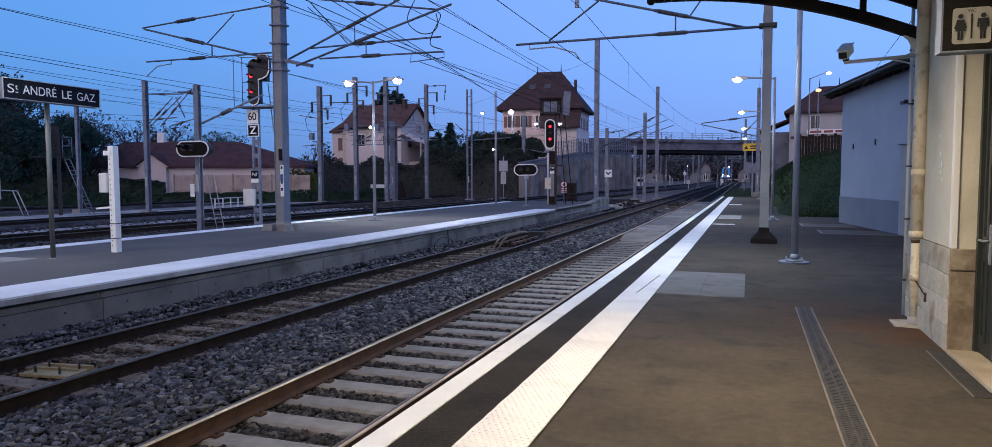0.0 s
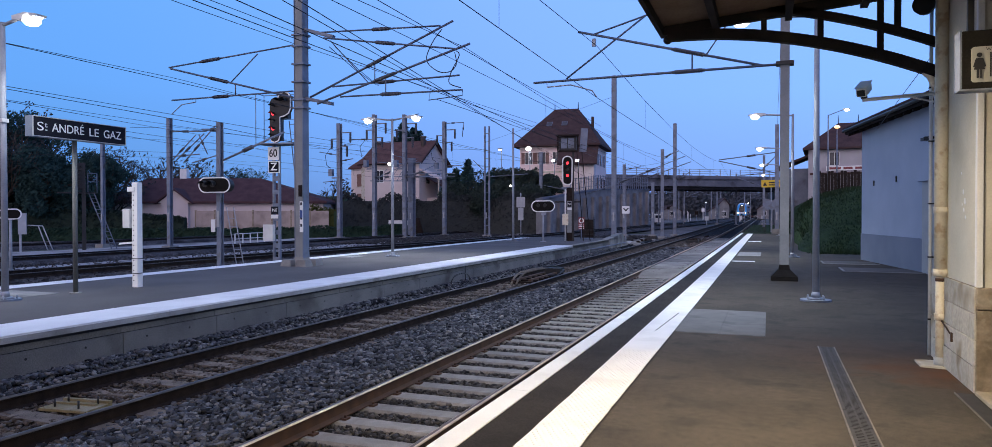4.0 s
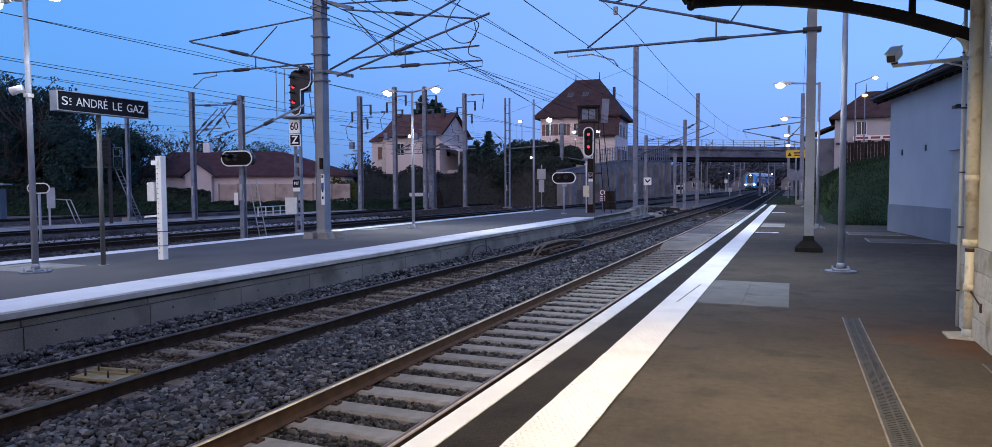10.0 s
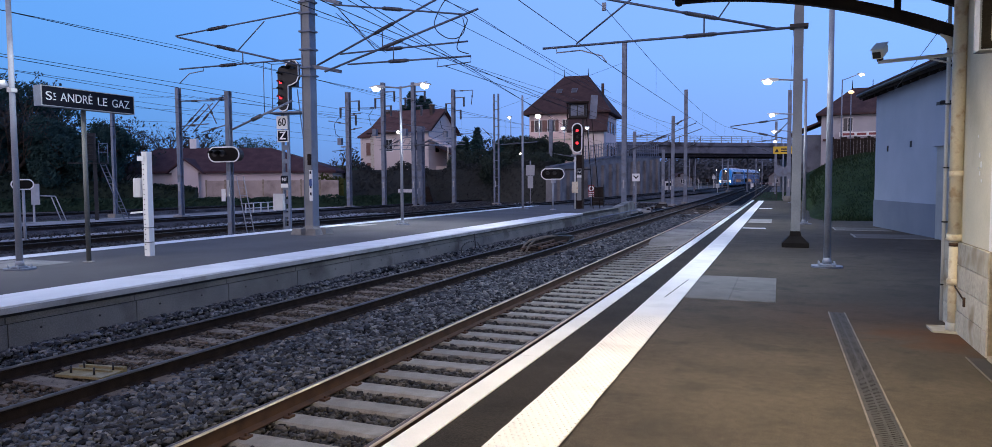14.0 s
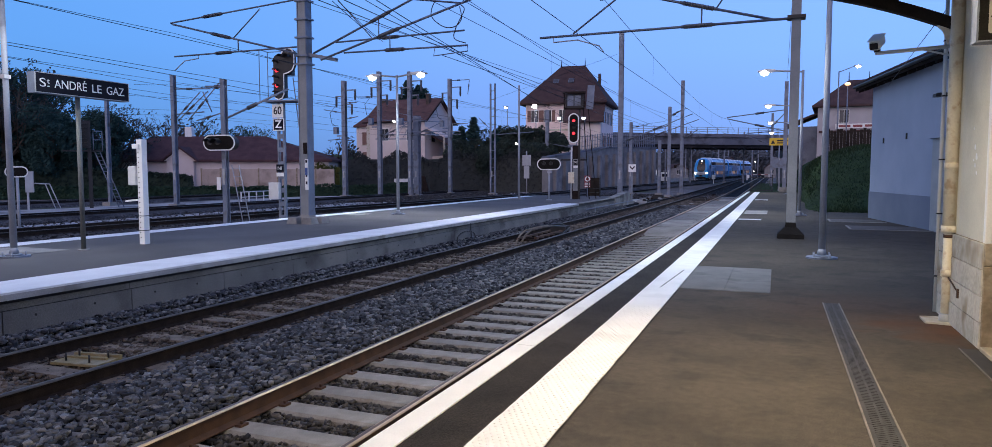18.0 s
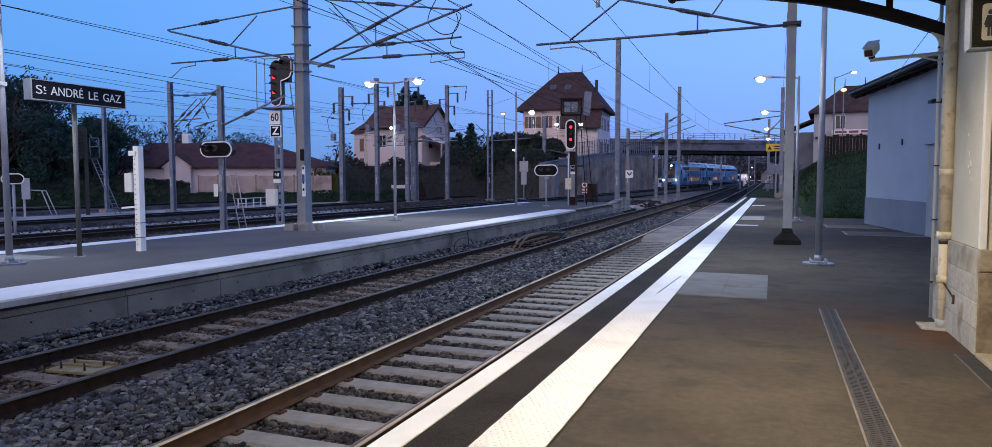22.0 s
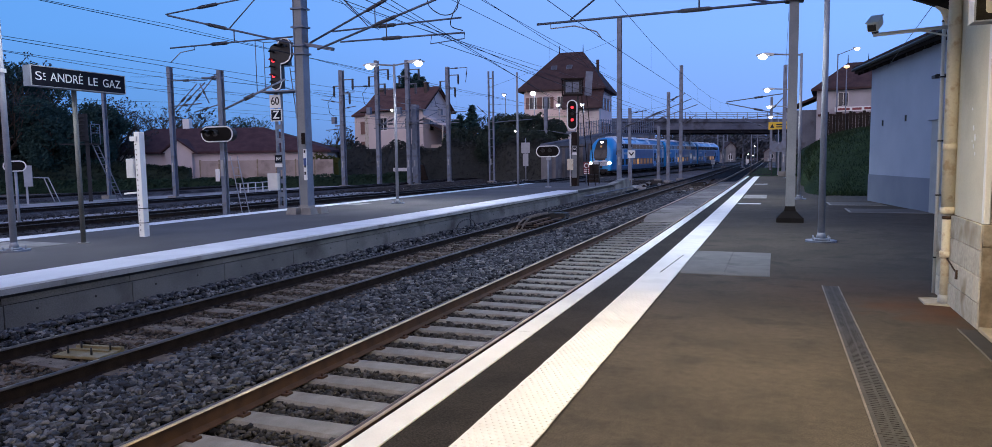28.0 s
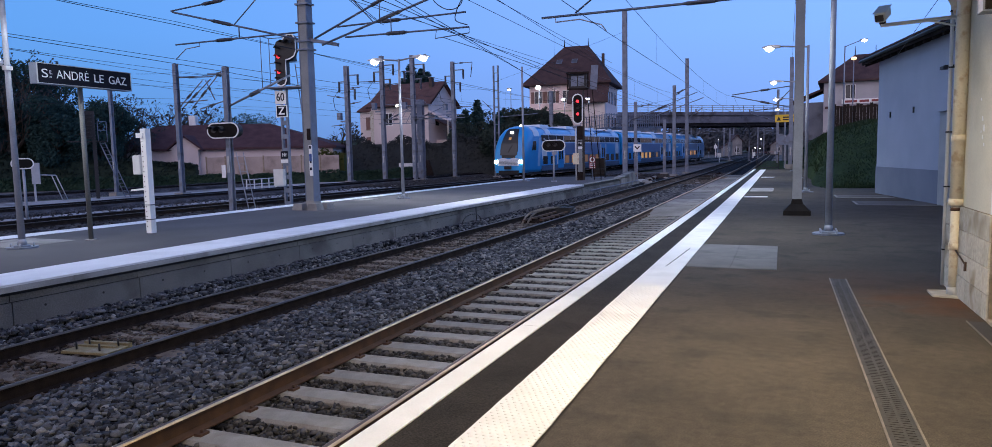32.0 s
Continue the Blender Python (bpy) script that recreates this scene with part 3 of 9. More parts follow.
def bevelled(ob, width, segments=2):
    b = ob.modifiers.new("worn_edges", "BEVEL")
    b.width, b.segments, b.limit_method = width, segments, "ANGLE"
    return ob


def letters(text, size, m, material, parent, name="lettering", squeeze=1.0, thick=0.004, bold=0.0):
    """Raised letters, turned into a mesh, at the pose m of their thing's space."""
    cu = bpy.data.curves.new(name, "FONT")
    cu.body, cu.size, cu.align_x, cu.align_y, cu.extrude = text, size, "CENTER", "CENTER", thick
    cu.offset = bold
    tmp = new("tmp", cu)
    me = bpy.data.meshes.new_from_object(tmp)
    bpy.data.objects.remove(tmp)
    me.materials.clear()
    me.materials.append(material)
    ob = new(name, me)
    ob.parent = parent
    ob.matrix_basis = m @ Matrix.Diagonal((squeeze, 1, 1, 1))
    return ob


def plain(v):
    return max(0.0, min(1.0, v))


def rise(y):
    """The line climbs gently beyond the platforms."""
    return 0.0055 * max(0.0, min(y, 300.0) - 60.0)


# ---------------------------------------------------------------- ground and tracks
RAIL = -0.55


def ease(a, b, t):
    t = plain(t)
    return a + (b - a) * t * t * (3 - 2 * t)


def arriving(y):
    """Centre line of the track on which the train arrives."""
    if y < 55:
        return ease(-23.3, -20.7, (y - 12) / 48) if y > 12 else -23.3
    line = -20.7 + 0.0757 * (min(y, 190) - 55)
    return line if y < 175 else ease(-20.7 + 0.0757 * 120, -8.0, (y - 175) / 60) if y < 235 else -8.0


def near_line(y):
    return -3.81


def second_line(y):
    return -7.60


def bay_line(y):
    return -18.3


def siding_a(y):
    return -36.6 + 0.02 * y


def siding_b(y):
    return -53.0 + 0.03 * y


g_ = Mesh()
xs_ = [-2500, -700, -250, -120, -70, -45, -30, -16, -9.2, -2.3, 6, 30, 120, 400, 2500]
ys_ = [-400, -60, 0, 20, 40, 60, 80, 100, 130, 160, 200, 250, 300, 500, 1000, 3000]
for y_ in ys_:
    for x_ in xs_:
        g_.v.append((x_, y_, -0.98 + rise(y_)))
nx_ = len(xs_)
for j_ in range(len(ys_) - 1):
    for i_ in range(nx_ - 1):
        k_ = j_ * nx_ + i_
        g_.face((k_, k_ + 1, k_ + 1 + nx_, k_ + nx_))
solid("ground", g_, GROUND, "dark trodden railway yard ground with weeds", "ground", "structure")


def strip(mesh, fx, half0, half1, y0, y1, step, z, skirt=0.3):
    """A ribbon round a centre line, with sloping shoulders."""
    n = max(1, int((y1 - y0) / step))
    i0 = len(mesh.v)
    for k in range(n + 1):
        y = y0 + (y1 - y0) * k / n
        c = fx(y)
        for dx, dz in ((half0 - skirt, -0.3), (half0, 0), (half1, 0), (half1 + skirt, -0.3)):
            mesh.v.append((c + dx, y, z + rise(y) + dz))
    for k in range(n):
        for j in range(3):
            a = i0 + k * 4 + j
            mesh.face((a, a + 1, a + 5, a + 4))
    return mesh


# dark beds below the loose stones: shade of the gaps put into their colour
solid("shade_black_ballast_bed", strip(strip(Mesh(), lambda y: -3.9, -1.75, 1.70, -30, 320, 4, -0.80), lambda y: -9.0, -0.36, -0.10, -30, 60, 4, -0.58, 0.32), BALLAST_SHADE, "ballast bed under the tracks, blackened as shade between the stones", "ballast", "structure")
shoulder = solid("ballast_shoulder", strip(Mesh(), lambda y: -5.78, -0.62, 0.52, -30, 320, 4, -0.70, 0.35), BALLAST_SHADE, "heaped ballast between two tracks, blackened as shade between the stones", "ballast", "structure")
solid("old_ballast_bed", strip(Mesh(), second_line, -1.1, 1.1, -30, 320, 4, -0.745, 0.2), BALLAST_TAN_SHADE, "weathered ballast bed in the second track, darkened as shade between tan stones", "ballast", "structure")
for fx_, nm_ in ((arriving, "far"), (bay_line, "bay"), (siding_a, "siding"), (siding_b, "outer")):
    solid("yard_ballast", strip(Mesh(), fx_, -1.5, 1.5, -60, 90 if nm_ == "bay" else 300, 5, -0.50 if nm_ == "far" else -0.76, 0.5), YARD_BALLAST, "dark stone ballast of a yard track", "ballast", "structure")
solid("gravel_path", strip(Mesh(), lambda y: -44.0 + 0.02 * y, -2.9, 2.6, -60, 150, 6, -0.86, 0.6), PATH_GREY, "pale gravel service path beside the sidings", "path", "structure")
solid("cable_trough", strip(Mesh(), lambda y: -27.6, -0.25, 0.25, -60, 80, 6, -0.80, 0.05), PATH_GREY, "pale concrete cable trough lid row in the yard", "trough", "structure")
solid("service_strip", strip(Mesh(), lambda y: -31.2, -1.6, 1.4, -60, 70, 6, -0.88, 0.4), PATH_GREY, "worn grey gravel strip between sidings", "path", "structure")

RAIL_SIDE = [(-0.075, -0.172), (0.075, -0.172), (0.075, -0.160), (0.010, -0.140), (0.010, -0.042), (0.034, -0.034), (0.034, -0.0195), (0.018, -0.005), (-0.018, -0.005), (-0.034, -0.0195), (-0.034, -0.034), (-0.010, -0.042), (-0.010, -0.140), (-0.075, -0.160)]
RAIL_HEAD = [(-0.018, -0.006), (0.018, -0.006), (0.018, 0.0), (0.0, 0.001), (-0.018, 0.0)]
RAIL_EDGE = [(0.0185, -0.007), (0.0345, -0.021), (0.0362, -0.016), (0.0295, -0.006), (0.0185, 0.0)]


def rail_mesh(fx, off, y0, y1, step, outline):
    m = Mesh()
    n, k = max(1, int((y1 - y0) / step)), len(outline)
    for j in range(n + 1):
        y = y0 + (y1 - y0) * j / n
        for dx, dz in outline:
            m.v.append((fx(y) + off + dx, y, RAIL + rise(y) + dz + (0.26 if fx is arriving else 0.0)))
    for j in range(n):
        for q in range(k):
            a, b = j * k + q, j * k + (q + 1) % k
            m.face((a, b, b + k, a + k))
    m.face(tuple(range(k - 1, -1, -1)))
    m.face(tuple(n * k + q for q in range(k)))
    return m


def track(label, fx, y0, y1, step, side, head, edge):
    t = thing("railway_track", label, "railway track", "railway tracks", "structure")
    for off in (-0.7535, 0.7535):
        r = part("rail", rail_mesh(fx, off, y0, y1, step, RAIL_SIDE), side, t)
        part("rail_head", rail_mesh(fx, off, y0, y1, step, RAIL_HEAD), head, r)
        for outline in (RAIL_EDGE, [(-dx, dz) for dx, dz in reversed(RAIL_EDGE)]):
            part("running_edge", rail_mesh(fx, off, y0, y1, step, outline), edge, r, "worn shiny edge of the rail head")
    return t


track_1 = track("railway track with polished rails on concrete sleepers", near_line, -30, 320, 50, RUST, RAIL_CROWN, RAIL_TOP)
track_2 = track("railway track with dull dark rails on old wooden sleepers", second_line, -30, 320, 50, RUST_DARK, RAIL_DULL, RAIL_DULL)
track("curving yard track on which the train arrives", arriving, -60, 300, 6, RUST_DARK, RAIL_DULL, RAIL_DULL)
track("bay track beside the island platform", bay_line, -60, 88, 40, RUST_DARK, RAIL_DULL, RAIL_DULL)
track("rusty siding track in the yard", siding_a, -60, 200, 40, RUST_DARK, RAIL_DULL, RAIL_DULL)
track("rusty outer siding track by the hedge", siding_b, -60, 200, 40, RUST_DARK, RAIL_DULL, RAIL_DULL)

# ---------------------------------------------------------------- near platform
EDGE = -2.17
pl = Mesh()
pl.box(-1.17, 30, -25, 62.0, -1.2, 0.0)
platform = solid("platform", pl, ASPHALT, "brown-grey asphalt station platform with stains", "platform", "structure")
part("edge_walkway", Mesh().box(EDGE + 0.19, -1.168, -25, 62.0, -1.2, -0.003), ASPHALT_DARK, platform, "dark asphalt between the white lines")
part("edging_wall", Mesh().box(EDGE + 0.05, EDGE + 0.189, -25, 62.0, -1.25, -0.10), CONCRETE, platform, "concrete platform wall")
for k_ in range(29):
    part("edging_slab", Mesh().box(EDGE, EDGE + 0.188, -24 + 3 * k_ + 0.004, -21 + 3 * k_ - 0.004, -0.098, 0.004), WHITE_LINE, platform)
strip_m = Mesh()
er_ = random.Random(14)
strip_y = [-25, -10] + [-4 + 0.11 * k for k in range(240)] + [24 + 1.1 * k for k in range(34)] + [61.4]
for y_ in strip_y:
    a_, b_ = er_.uniform(-0.003, 0.003), er_.uniform(-0.004, 0.004)
    strip_m.v += [(-1.61 + a_, y_, -0.002), (-1.61 + a_, y_, 0.006), (-1.19 + b_, y_, 0.006), (-1.19 + b_, y_, -0.002)]
for k_ in range(len(strip_y) - 1):
    for j_ in range(3):
        strip_m.face((4 * k_ + j_, 4 * k_ + j_ + 1, 4 * k_ + j_ + 5, 4 * k_ + j_ + 4))
part("tactile_strip", strip_m, WHITE_LINE, platform, "white tactile warning strip")
studs = Mesh()
for a_ in range(9):
    for b_ in range(150):
        x_, y_ = -1.58 + a_ * 0.045 + (b_ % 2) * 0.0225, 2.0 + b_ * 0.042
        studs.tube((x_, y_, 0.005), (x_, y_, 0.0105), 0.0125, 0.008, n=6)
part("tactile_studs", studs, WHITE_LINE, platform, "small raised round studs")["kind"] = "stuff"
# pale concrete cover with four slabs
cover = thing("access_cover", "pale grey concrete access cover set in the platform", "access cover", at=(-0.6, 11.0, 0))
for a_ in range(2):
    for b_ in range(2):
        bevelled(part("cover_slab", Mesh().box(-0.575 + a_ * 0.578, -0.001 + a_ * 0.578, -1.22 + b_ * 1.22, -0.002 + b_ * 1.22, -0.02, 0.010), COVER, cover), 0.003)
rib_m = Mesh()
for k_ in range(30):
    rib_m.box(-0.555 + k_ * 0.0383, -0.540 + k_ * 0.0383, -1.19, 1.19, 0.0095, 0.0125)
part("cover_ribs", rib_m, COVER, cover, "fine raised ribs")
solid("scratch_mark", Mesh().bar((-1.42, 9.75, 0.0085), (-1.33, 11.6, 0.0085), 0.012, 0.003), ASPHALT_DARK, "thin dark scratch on the white strip", "mark", "structure")
for x0_, x1_, y0_, y1_ in ((-1.15, -0.42, 25.1, 25.5), (-1.12, -0.28, 28.7, 31.3), (-1.1, -0.4, 43.5, 44.3)):
    solid("platform_patch", Mesh().box(x0_, x1_, y0_, y1_, -0.01, 0.006), LIGHT_GREY if y0_ != 28.7 else CONCRETE, "pale painted mark across the platform", "mark", "structure")
for x0_, x1_, y0_, y1_ in ((1.7, 3.2, 25.0, 26.4), (2.0, 4.2, 21.8, 23.3)):
    ps_ = solid("paved_slab", Mesh().box(x0_, x1_, y0_, y1_, -0.01, 0.008), ASPHALT_OLD, "grey paving slab with a pale kerb edge by the annex", "slab", "structure")
    part("kerb_edge", Mesh().box(x0_ - 0.06, x1_ + 0.06, y0_ - 0.09, y0_ - 0.002, -0.01, 0.014).box(x0_ - 0.06, x0_ - 0.002, y0_, y1_, -0.01, 0.014), CONCRETE, ps_, "pale concrete edge")

# slotted drain in the platform
drain = thing("channel_drain", "long slotted steel drain channel in the asphalt", "drain", at=(0.665, 0, 0))
for s_ in (-0.095, 0.081):
    part("drain_edge", Mesh().box(s_ - 0.006, s_ + 0.006, -4, 9.3, -0.03, 0.007), DRAIN_EDGE, drain, "bright worn steel edge")
for k_ in range(27):
    gr = Mesh()
    y0_ = -4 + k_ * 0.4925
    gr.box(-0.086, -0.062, y0_ + 0.003, y0_ + 0.489, -0.02, 0.004)
    gr.box(0.052, 0.073, y0_ + 0.003, y0_ + 0.489, -0.02, 0.004)
    gr.box(-0.008, 0.008, y0_ + 0.003, y0_ + 0.489, -0.02, 0.004)
    for q_ in range(13):
        gr.box(-0.062, 0.052, y0_ + 0.003 + q_ * 0.038, y0_ + 0.030 + q_ * 0.038, -0.02, 0.003)
    part("drain_grating", gr, GRATING, drain)
part("drain_bottom", Mesh().box(-0.087, 0.074, -4, 9.3, -0.06, -0.021), BLACK, drain)

# concrete crossing boards in the near track
crossing = thing("track_crossing", "grey concrete crossing panels laid between the rails", "crossing", kind="structure")
part("crossing_ramp", Mesh().prism([(25.9, -0.76), (27.02, -0.76), (27.02, -0.58), (25.9, -0.725)], -4.48, -3.14, "x"), PANEL, crossing)
for k_ in range(13):
    y0_ = 27.0 + 3.0 * k_
    part("crossing_panel", Mesh().box(-4.50, -3.12, y0_ + 0.02, y0_ + 2.98, -0.75, -0.575 + rise(y0_)), ASPHALT_OLD if k_ in (8, 9, 11) else PANEL, crossing)

# ---------------------------------------------------------------- island platform
isl = Mesh()
isl.prism([(-9.42, -25), (-9.42, 46.8), (-10.3, 47.5), (-15.7, 47.5), (-15.9, 30), (-15.9, -25)], -1.2, 0.0, "z")
island = solid("island_platform", isl, ASPHALT_OLD, "grey asphalt island platform with white edges", "platform", "structure")
part("edge_band", Mesh().box(-10.36, -9.43, -25, 35.2, -0.05, 0.006), WHITE_STONE, island, "wide white painted edge")
part("footing_gap", Mesh().box(-9.405, -9.372, -25, 44.4, -0.272, -0.240), BLACK, island)
# black strip added as the shadow line that the overhanging nosing casts
part("nose_shade_strip", Mesh().box(-9.405, -9.368, -25, 44.4, -0.150, -0.098), BLACK, island, "black strip standing in for the shade under the nosing")
part("edge_band", Mesh().box(-15.88, -15.25, -25, 46.0, -0.05, 0.006), WHITE_STONE, island, "white painted edge")
for k_ in range(30):
    y0_ = -25 + 2.0 * k_
    part("edging_slab", Mesh().box(-9.43, -9.285, y0_ + 0.003, y0_ + 1.997, -0.02, 0.008), WHITE_STONE, island)
    part("nosing", Mesh().box(-9.43, -9.28, y0_ + 0.003, y0_ + 1.997, -0.098, -0.0205), NOSE_SIDE, island)
for k_ in range(36):
    y0_ = -25.86 + 2.0 * k_
    if y0_ < 44:
        w_ = Mesh()
        w_.box(-9.41, -9.385, y0_ + 0.008, y0_ + 1.992, -0.245, -0.10)
        w_.box(-9.41, -9.34, y0_ + 0.008, y0_ + 1.992, -1.1, -0.25)
        part("wall_panel", w_, ISLAND_WALL, island)
        for b_ in (0.45, 1.35):
            part("bolt_hole", Mesh().tube((-9.345, y0_ + b_, -0.36), (-9.335, y0_ + b_, -0.36), 0.018, n=8), BLACK, island)
part("end_ramp", Mesh().prism([(44.0, -1.1), (51.0, -1.1), (50.6, -0.70), (48.2, 0.30), (44.0, 0.05)], -9.75, -9.30, "x"), CONCRETE, island, "sloping concrete end of the platform")
cr_ = part("conduit_rail", Mesh().tube((-9.2, 36.0, -0.34), (-9.2, 49.0, -0.34), 0.03).tube((-9.2, 38.2, -0.34), (-9.2, 38.2, -1.0), 0.025).tube((-9.2, 42.2, -0.34), (-9.2, 42.2, -1.0), 0.025).tube((-9.2, 47.2, -0.34), (-9.2, 47.2, -1.0), 0.025), STEEL, island, "low conduit rail along the wall")
part("end_kerb", Mesh().box(-9.50, -9.30, 35.2, 47.0, -0.02, 0.03), CONCRETE, island)
solid("island_patch", Mesh().box(-15.0, -13.4, 8.9, 10.2, -0.01, 0.006), CONCRETE, "pale concrete patch on the island platform", "mark", "structure")
solid("island_patch", Mesh().box(-15.1, -14.4, 22.5, 23.6, -0.01, 0.006), CONCRETE, "pale painted mark on the island platform", "mark", "structure")

# ---------------------------------------------------------------- station building, closed all round
bld = thing("station_building", "cream plastered station building with pale stone base", "building", kind="structure")
F = 1.74
BASE = 0.94
DOOR0, DOOR1 = 6.03, 7.32
part("wall", Mesh().box(F, F + 0.42, DOOR1, 9.12, BASE, 7.5), CREAM, bld)
part("wall", Mesh().box(F, F + 0.42, -16, DOOR0, BASE, 7.5), CREAM, bld)
part("wall", Mesh().box(F, F + 0.42, DOOR0, DOOR1, 3.78, 7.5), CREAM, bld)
part("wall", Mesh().box(F + 0.42, 9.0, 8.7, 9.12, -0.1, 7.5), CREAM, bld)
part("wall", Mesh().box(F, 9.0, -16.4, -16, -0.1, 7.5), CREAM, bld)
part("wall", Mesh().box(9.0, 9.4, -16.4, 9.12, -0.1, 7.5), CREAM, bld)
part("roof", Mesh().prism([(-16.8, 7.5), (9.5, 7.5), (6, 10.5), (-13, 10.5)], F - 0.3, 9.8, "x"), TILE, bld)
bevelled(part("corner_moulding", Mesh().box(F - 0.022, F + 0.03, DOOR1 - 0.022, DOOR1 + 0.045, BASE + 0.003, 3.78), WHITE_PAINT, bld, "white painted door edge moulding"), 0.006)
part("corner_moulding", Mesh().box(F - 0.022, F + 0.03, DOOR0 - 0.045, DOOR0 + 0.022, BASE + 0.003, 3.78), WHITE_PAINT, bld, "white painted door edge moulding")
# stone blocks of the base, with joints
rng = random.Random(5)
for y0_, y1_ in ((DOOR1, 9.12), (-10.0, DOOR0)):
    z_ = 0.0
    for row_, h_ in enumerate((0.235, 0.235, 0.235, 0.235)):
        y_ = y0_
        first = True
        while y_ < y1_ - 0.05:
            w_ = 0.17 if (first and row_ >= 0) else rng.uniform(0.5, 0.72)
            first = False
            e_ = min(y1_, y_ + w_)
            if y1_ - e_ < 0.2:
                e_ = y1_
            d_ = rng.uniform(0.0, 0.008)
            bevelled(part("stone_block", Mesh().box(F - 0.028 - d_, F + 0.40, *((y_ + 0.003, e_ - 0.003) if y0_ > 0 else (y0_ + y1_ - e_ + 0.003, y0_ + y1_ - y_ - 0.003)), z_ + 0.003, z_ + h_ - 0.003), STONE, bld), 0.005, 1)
            y_ = e_
        z_ += h_
part("mortar", Mesh().box(F - 0.016, F + 0.41, DOOR1 + 0.003, 9.11, -0.05, BASE - 0.002), STONE_DIRTY, bld)
part("mortar", Mesh().box(F - 0.016, F + 0.41, -16, DOOR0 - 0.003, -0.05, BASE - 0.002), STONE_DIRTY, bld)
bevelled(part("reveal_stone", Mesh().box(F - 0.02, F + 0.41, DOOR1 - 0.030, DOOR1 + 0.002, 0.0, 0.74), STONE_DIRTY, bld, "flaking brown stone door reveal"), 0.006)
bevelled(part("reveal_stone", Mesh().box(F - 0.02, F + 0.41, DOOR1 - 0.030, DOOR1 + 0.002, 0.748, BASE), STONE_DIRTY, bld, "flaking brown stone door reveal"), 0.006)
bevelled(part("door_step", Mesh().box(F - 0.03, F + 0.45, DOOR0 - 0.02, DOOR1 - 0.032, -0.05, 0.035), SILL_STONE, bld, "worn tan stone threshold"), 0.012)
part("floor", Mesh().box(F + 0.45, 9.0, -16, 8.7, -0.12, 0.0), ASPHALT_OLD, bld)
part("ceiling", Mesh().box(F + 0.45, 9.0, -16, 8.7, 3.4, 3.5), CREAM, bld)
# plaster chips
for y_, z_, s_ in ((7.86, 1.80, 0.026), (7.80, 1.71, 0.034), (7.84, 1.63, 0.022), (7.93, 1.98, 0.014), (7.78, 1.56, 0.018), (7.90, 1.68, 0.012)):
    part("plaster_chip", Mesh().prism([(y_ - s_, z_ - s_ * 0.4), (y_ - s_ * 0.3, z_ - s_), (y_ + s_ * 0.8, z_ - s_ * 0.5), (y_ + s_ * 0.7, z_ + s_ * 0.8), (y_ - s_ * 0.2, z_ + s_)], F - 0.004, F + 0.01, "x"), WHITE_PAINT, bld, "pale patch of chipped plaster")

# the dark green door, closed
door = thing("door_1", "dark green panelled double door, closed, with a steel handle", "door", kind="structure", at=(F + 0.20, 0, 0.04))
for y0_, y1_ in ((DOOR0 + 0.06, 6.955), (6.962, DOOR1 - 0.09)):
    e_, b_ = (0.09, 0.05) if y1_ - y0_ > 0.5 else (0.055, 0.03)
    leaf = part("door_leaf", Mesh().box(0.0, 0.05, y0_, y1_, 0, 2.98), DOOR_GREEN, door)
    for z0_, z1_ in ((0.12, 0.86), (0.98, 2.86)):
        fr = Mesh()
        fr.box(-0.014, 0.002, y0_ + e_, y1_ - e_, z0_, z0_ + 0.05)
        fr.box(-0.014, 0.002, y0_ + e_, y1_ - e_, z1_ - 0.05, z1_)
        fr.box(-0.014, 0.002, y0_ + e_, y0_ + e_ + b_, z0_ + 0.05, z1_ - 0.05)
        fr.box(-0.014, 0.002, y1_ - e_ - b_, y1_ - e_, z0_ + 0.05, z1_ - 0.05)
        part("panel_moulding", fr, DOOR_GREEN, leaf)
        if z0_ > 0.5:
            part("door_glass", Mesh().box(-0.004, 0.001, y0_ + e_ + b_, y1_ - e_ - b_, z0_ + 0.05, z1_ - 0.05), DARK_GLASS, leaf, "dark glass pane")
hd = Mesh().box(-0.012, 0.0, 6.972, 7.007, 0.80, 1.14)
hd.tube((-0.012, 6.99, 1.0), (-0.055, 6.99, 1.0), 0.010).tube((-0.055, 6.99, 1.0), (-0.055, 7.11, 1.0), 0.010)
part("door_handle", hd, GALV, door, "bright steel lever handle and plate")
fr = Mesh()
fr.box(-0.03, 0.06, DOOR0, DOOR0 + 0.058, 0, 3.06).box(-0.03, 0.06, DOOR1 - 0.088, DOOR1 - 0.032, 0, 3.06).box(-0.03, 0.06, DOOR0 + 0.058, DOOR1 - 0.088, 2.985, 3.06)
part("door_frame", fr, DOOR_GREEN, door)
part("door_transom", Mesh().box(0.0, 0.05, DOOR0, DOOR1, 3.062, 3.74), DOOR_GREEN, door)
part("transom_pane", Mesh().box(-0.006, 0.0, DOOR0 + 0.12, DOOR1 - 0.15, 3.14, 3.66), DARK_GLASS, door)

grate = thing("doormat_grate", "dark steel foot grating flush with the platform", "grate", at=(1.62, 6.57, 0))
part("frame", Mesh().box(-0.055, 0.075, -0.72, 0.72, -0.02, 0.004), GRATING, grate)
part("edge", Mesh().box(-0.067, -0.056, -0.72, 0.72, -0.02, 0.010), DRAIN_EDGE, grate, "bright steel edge")

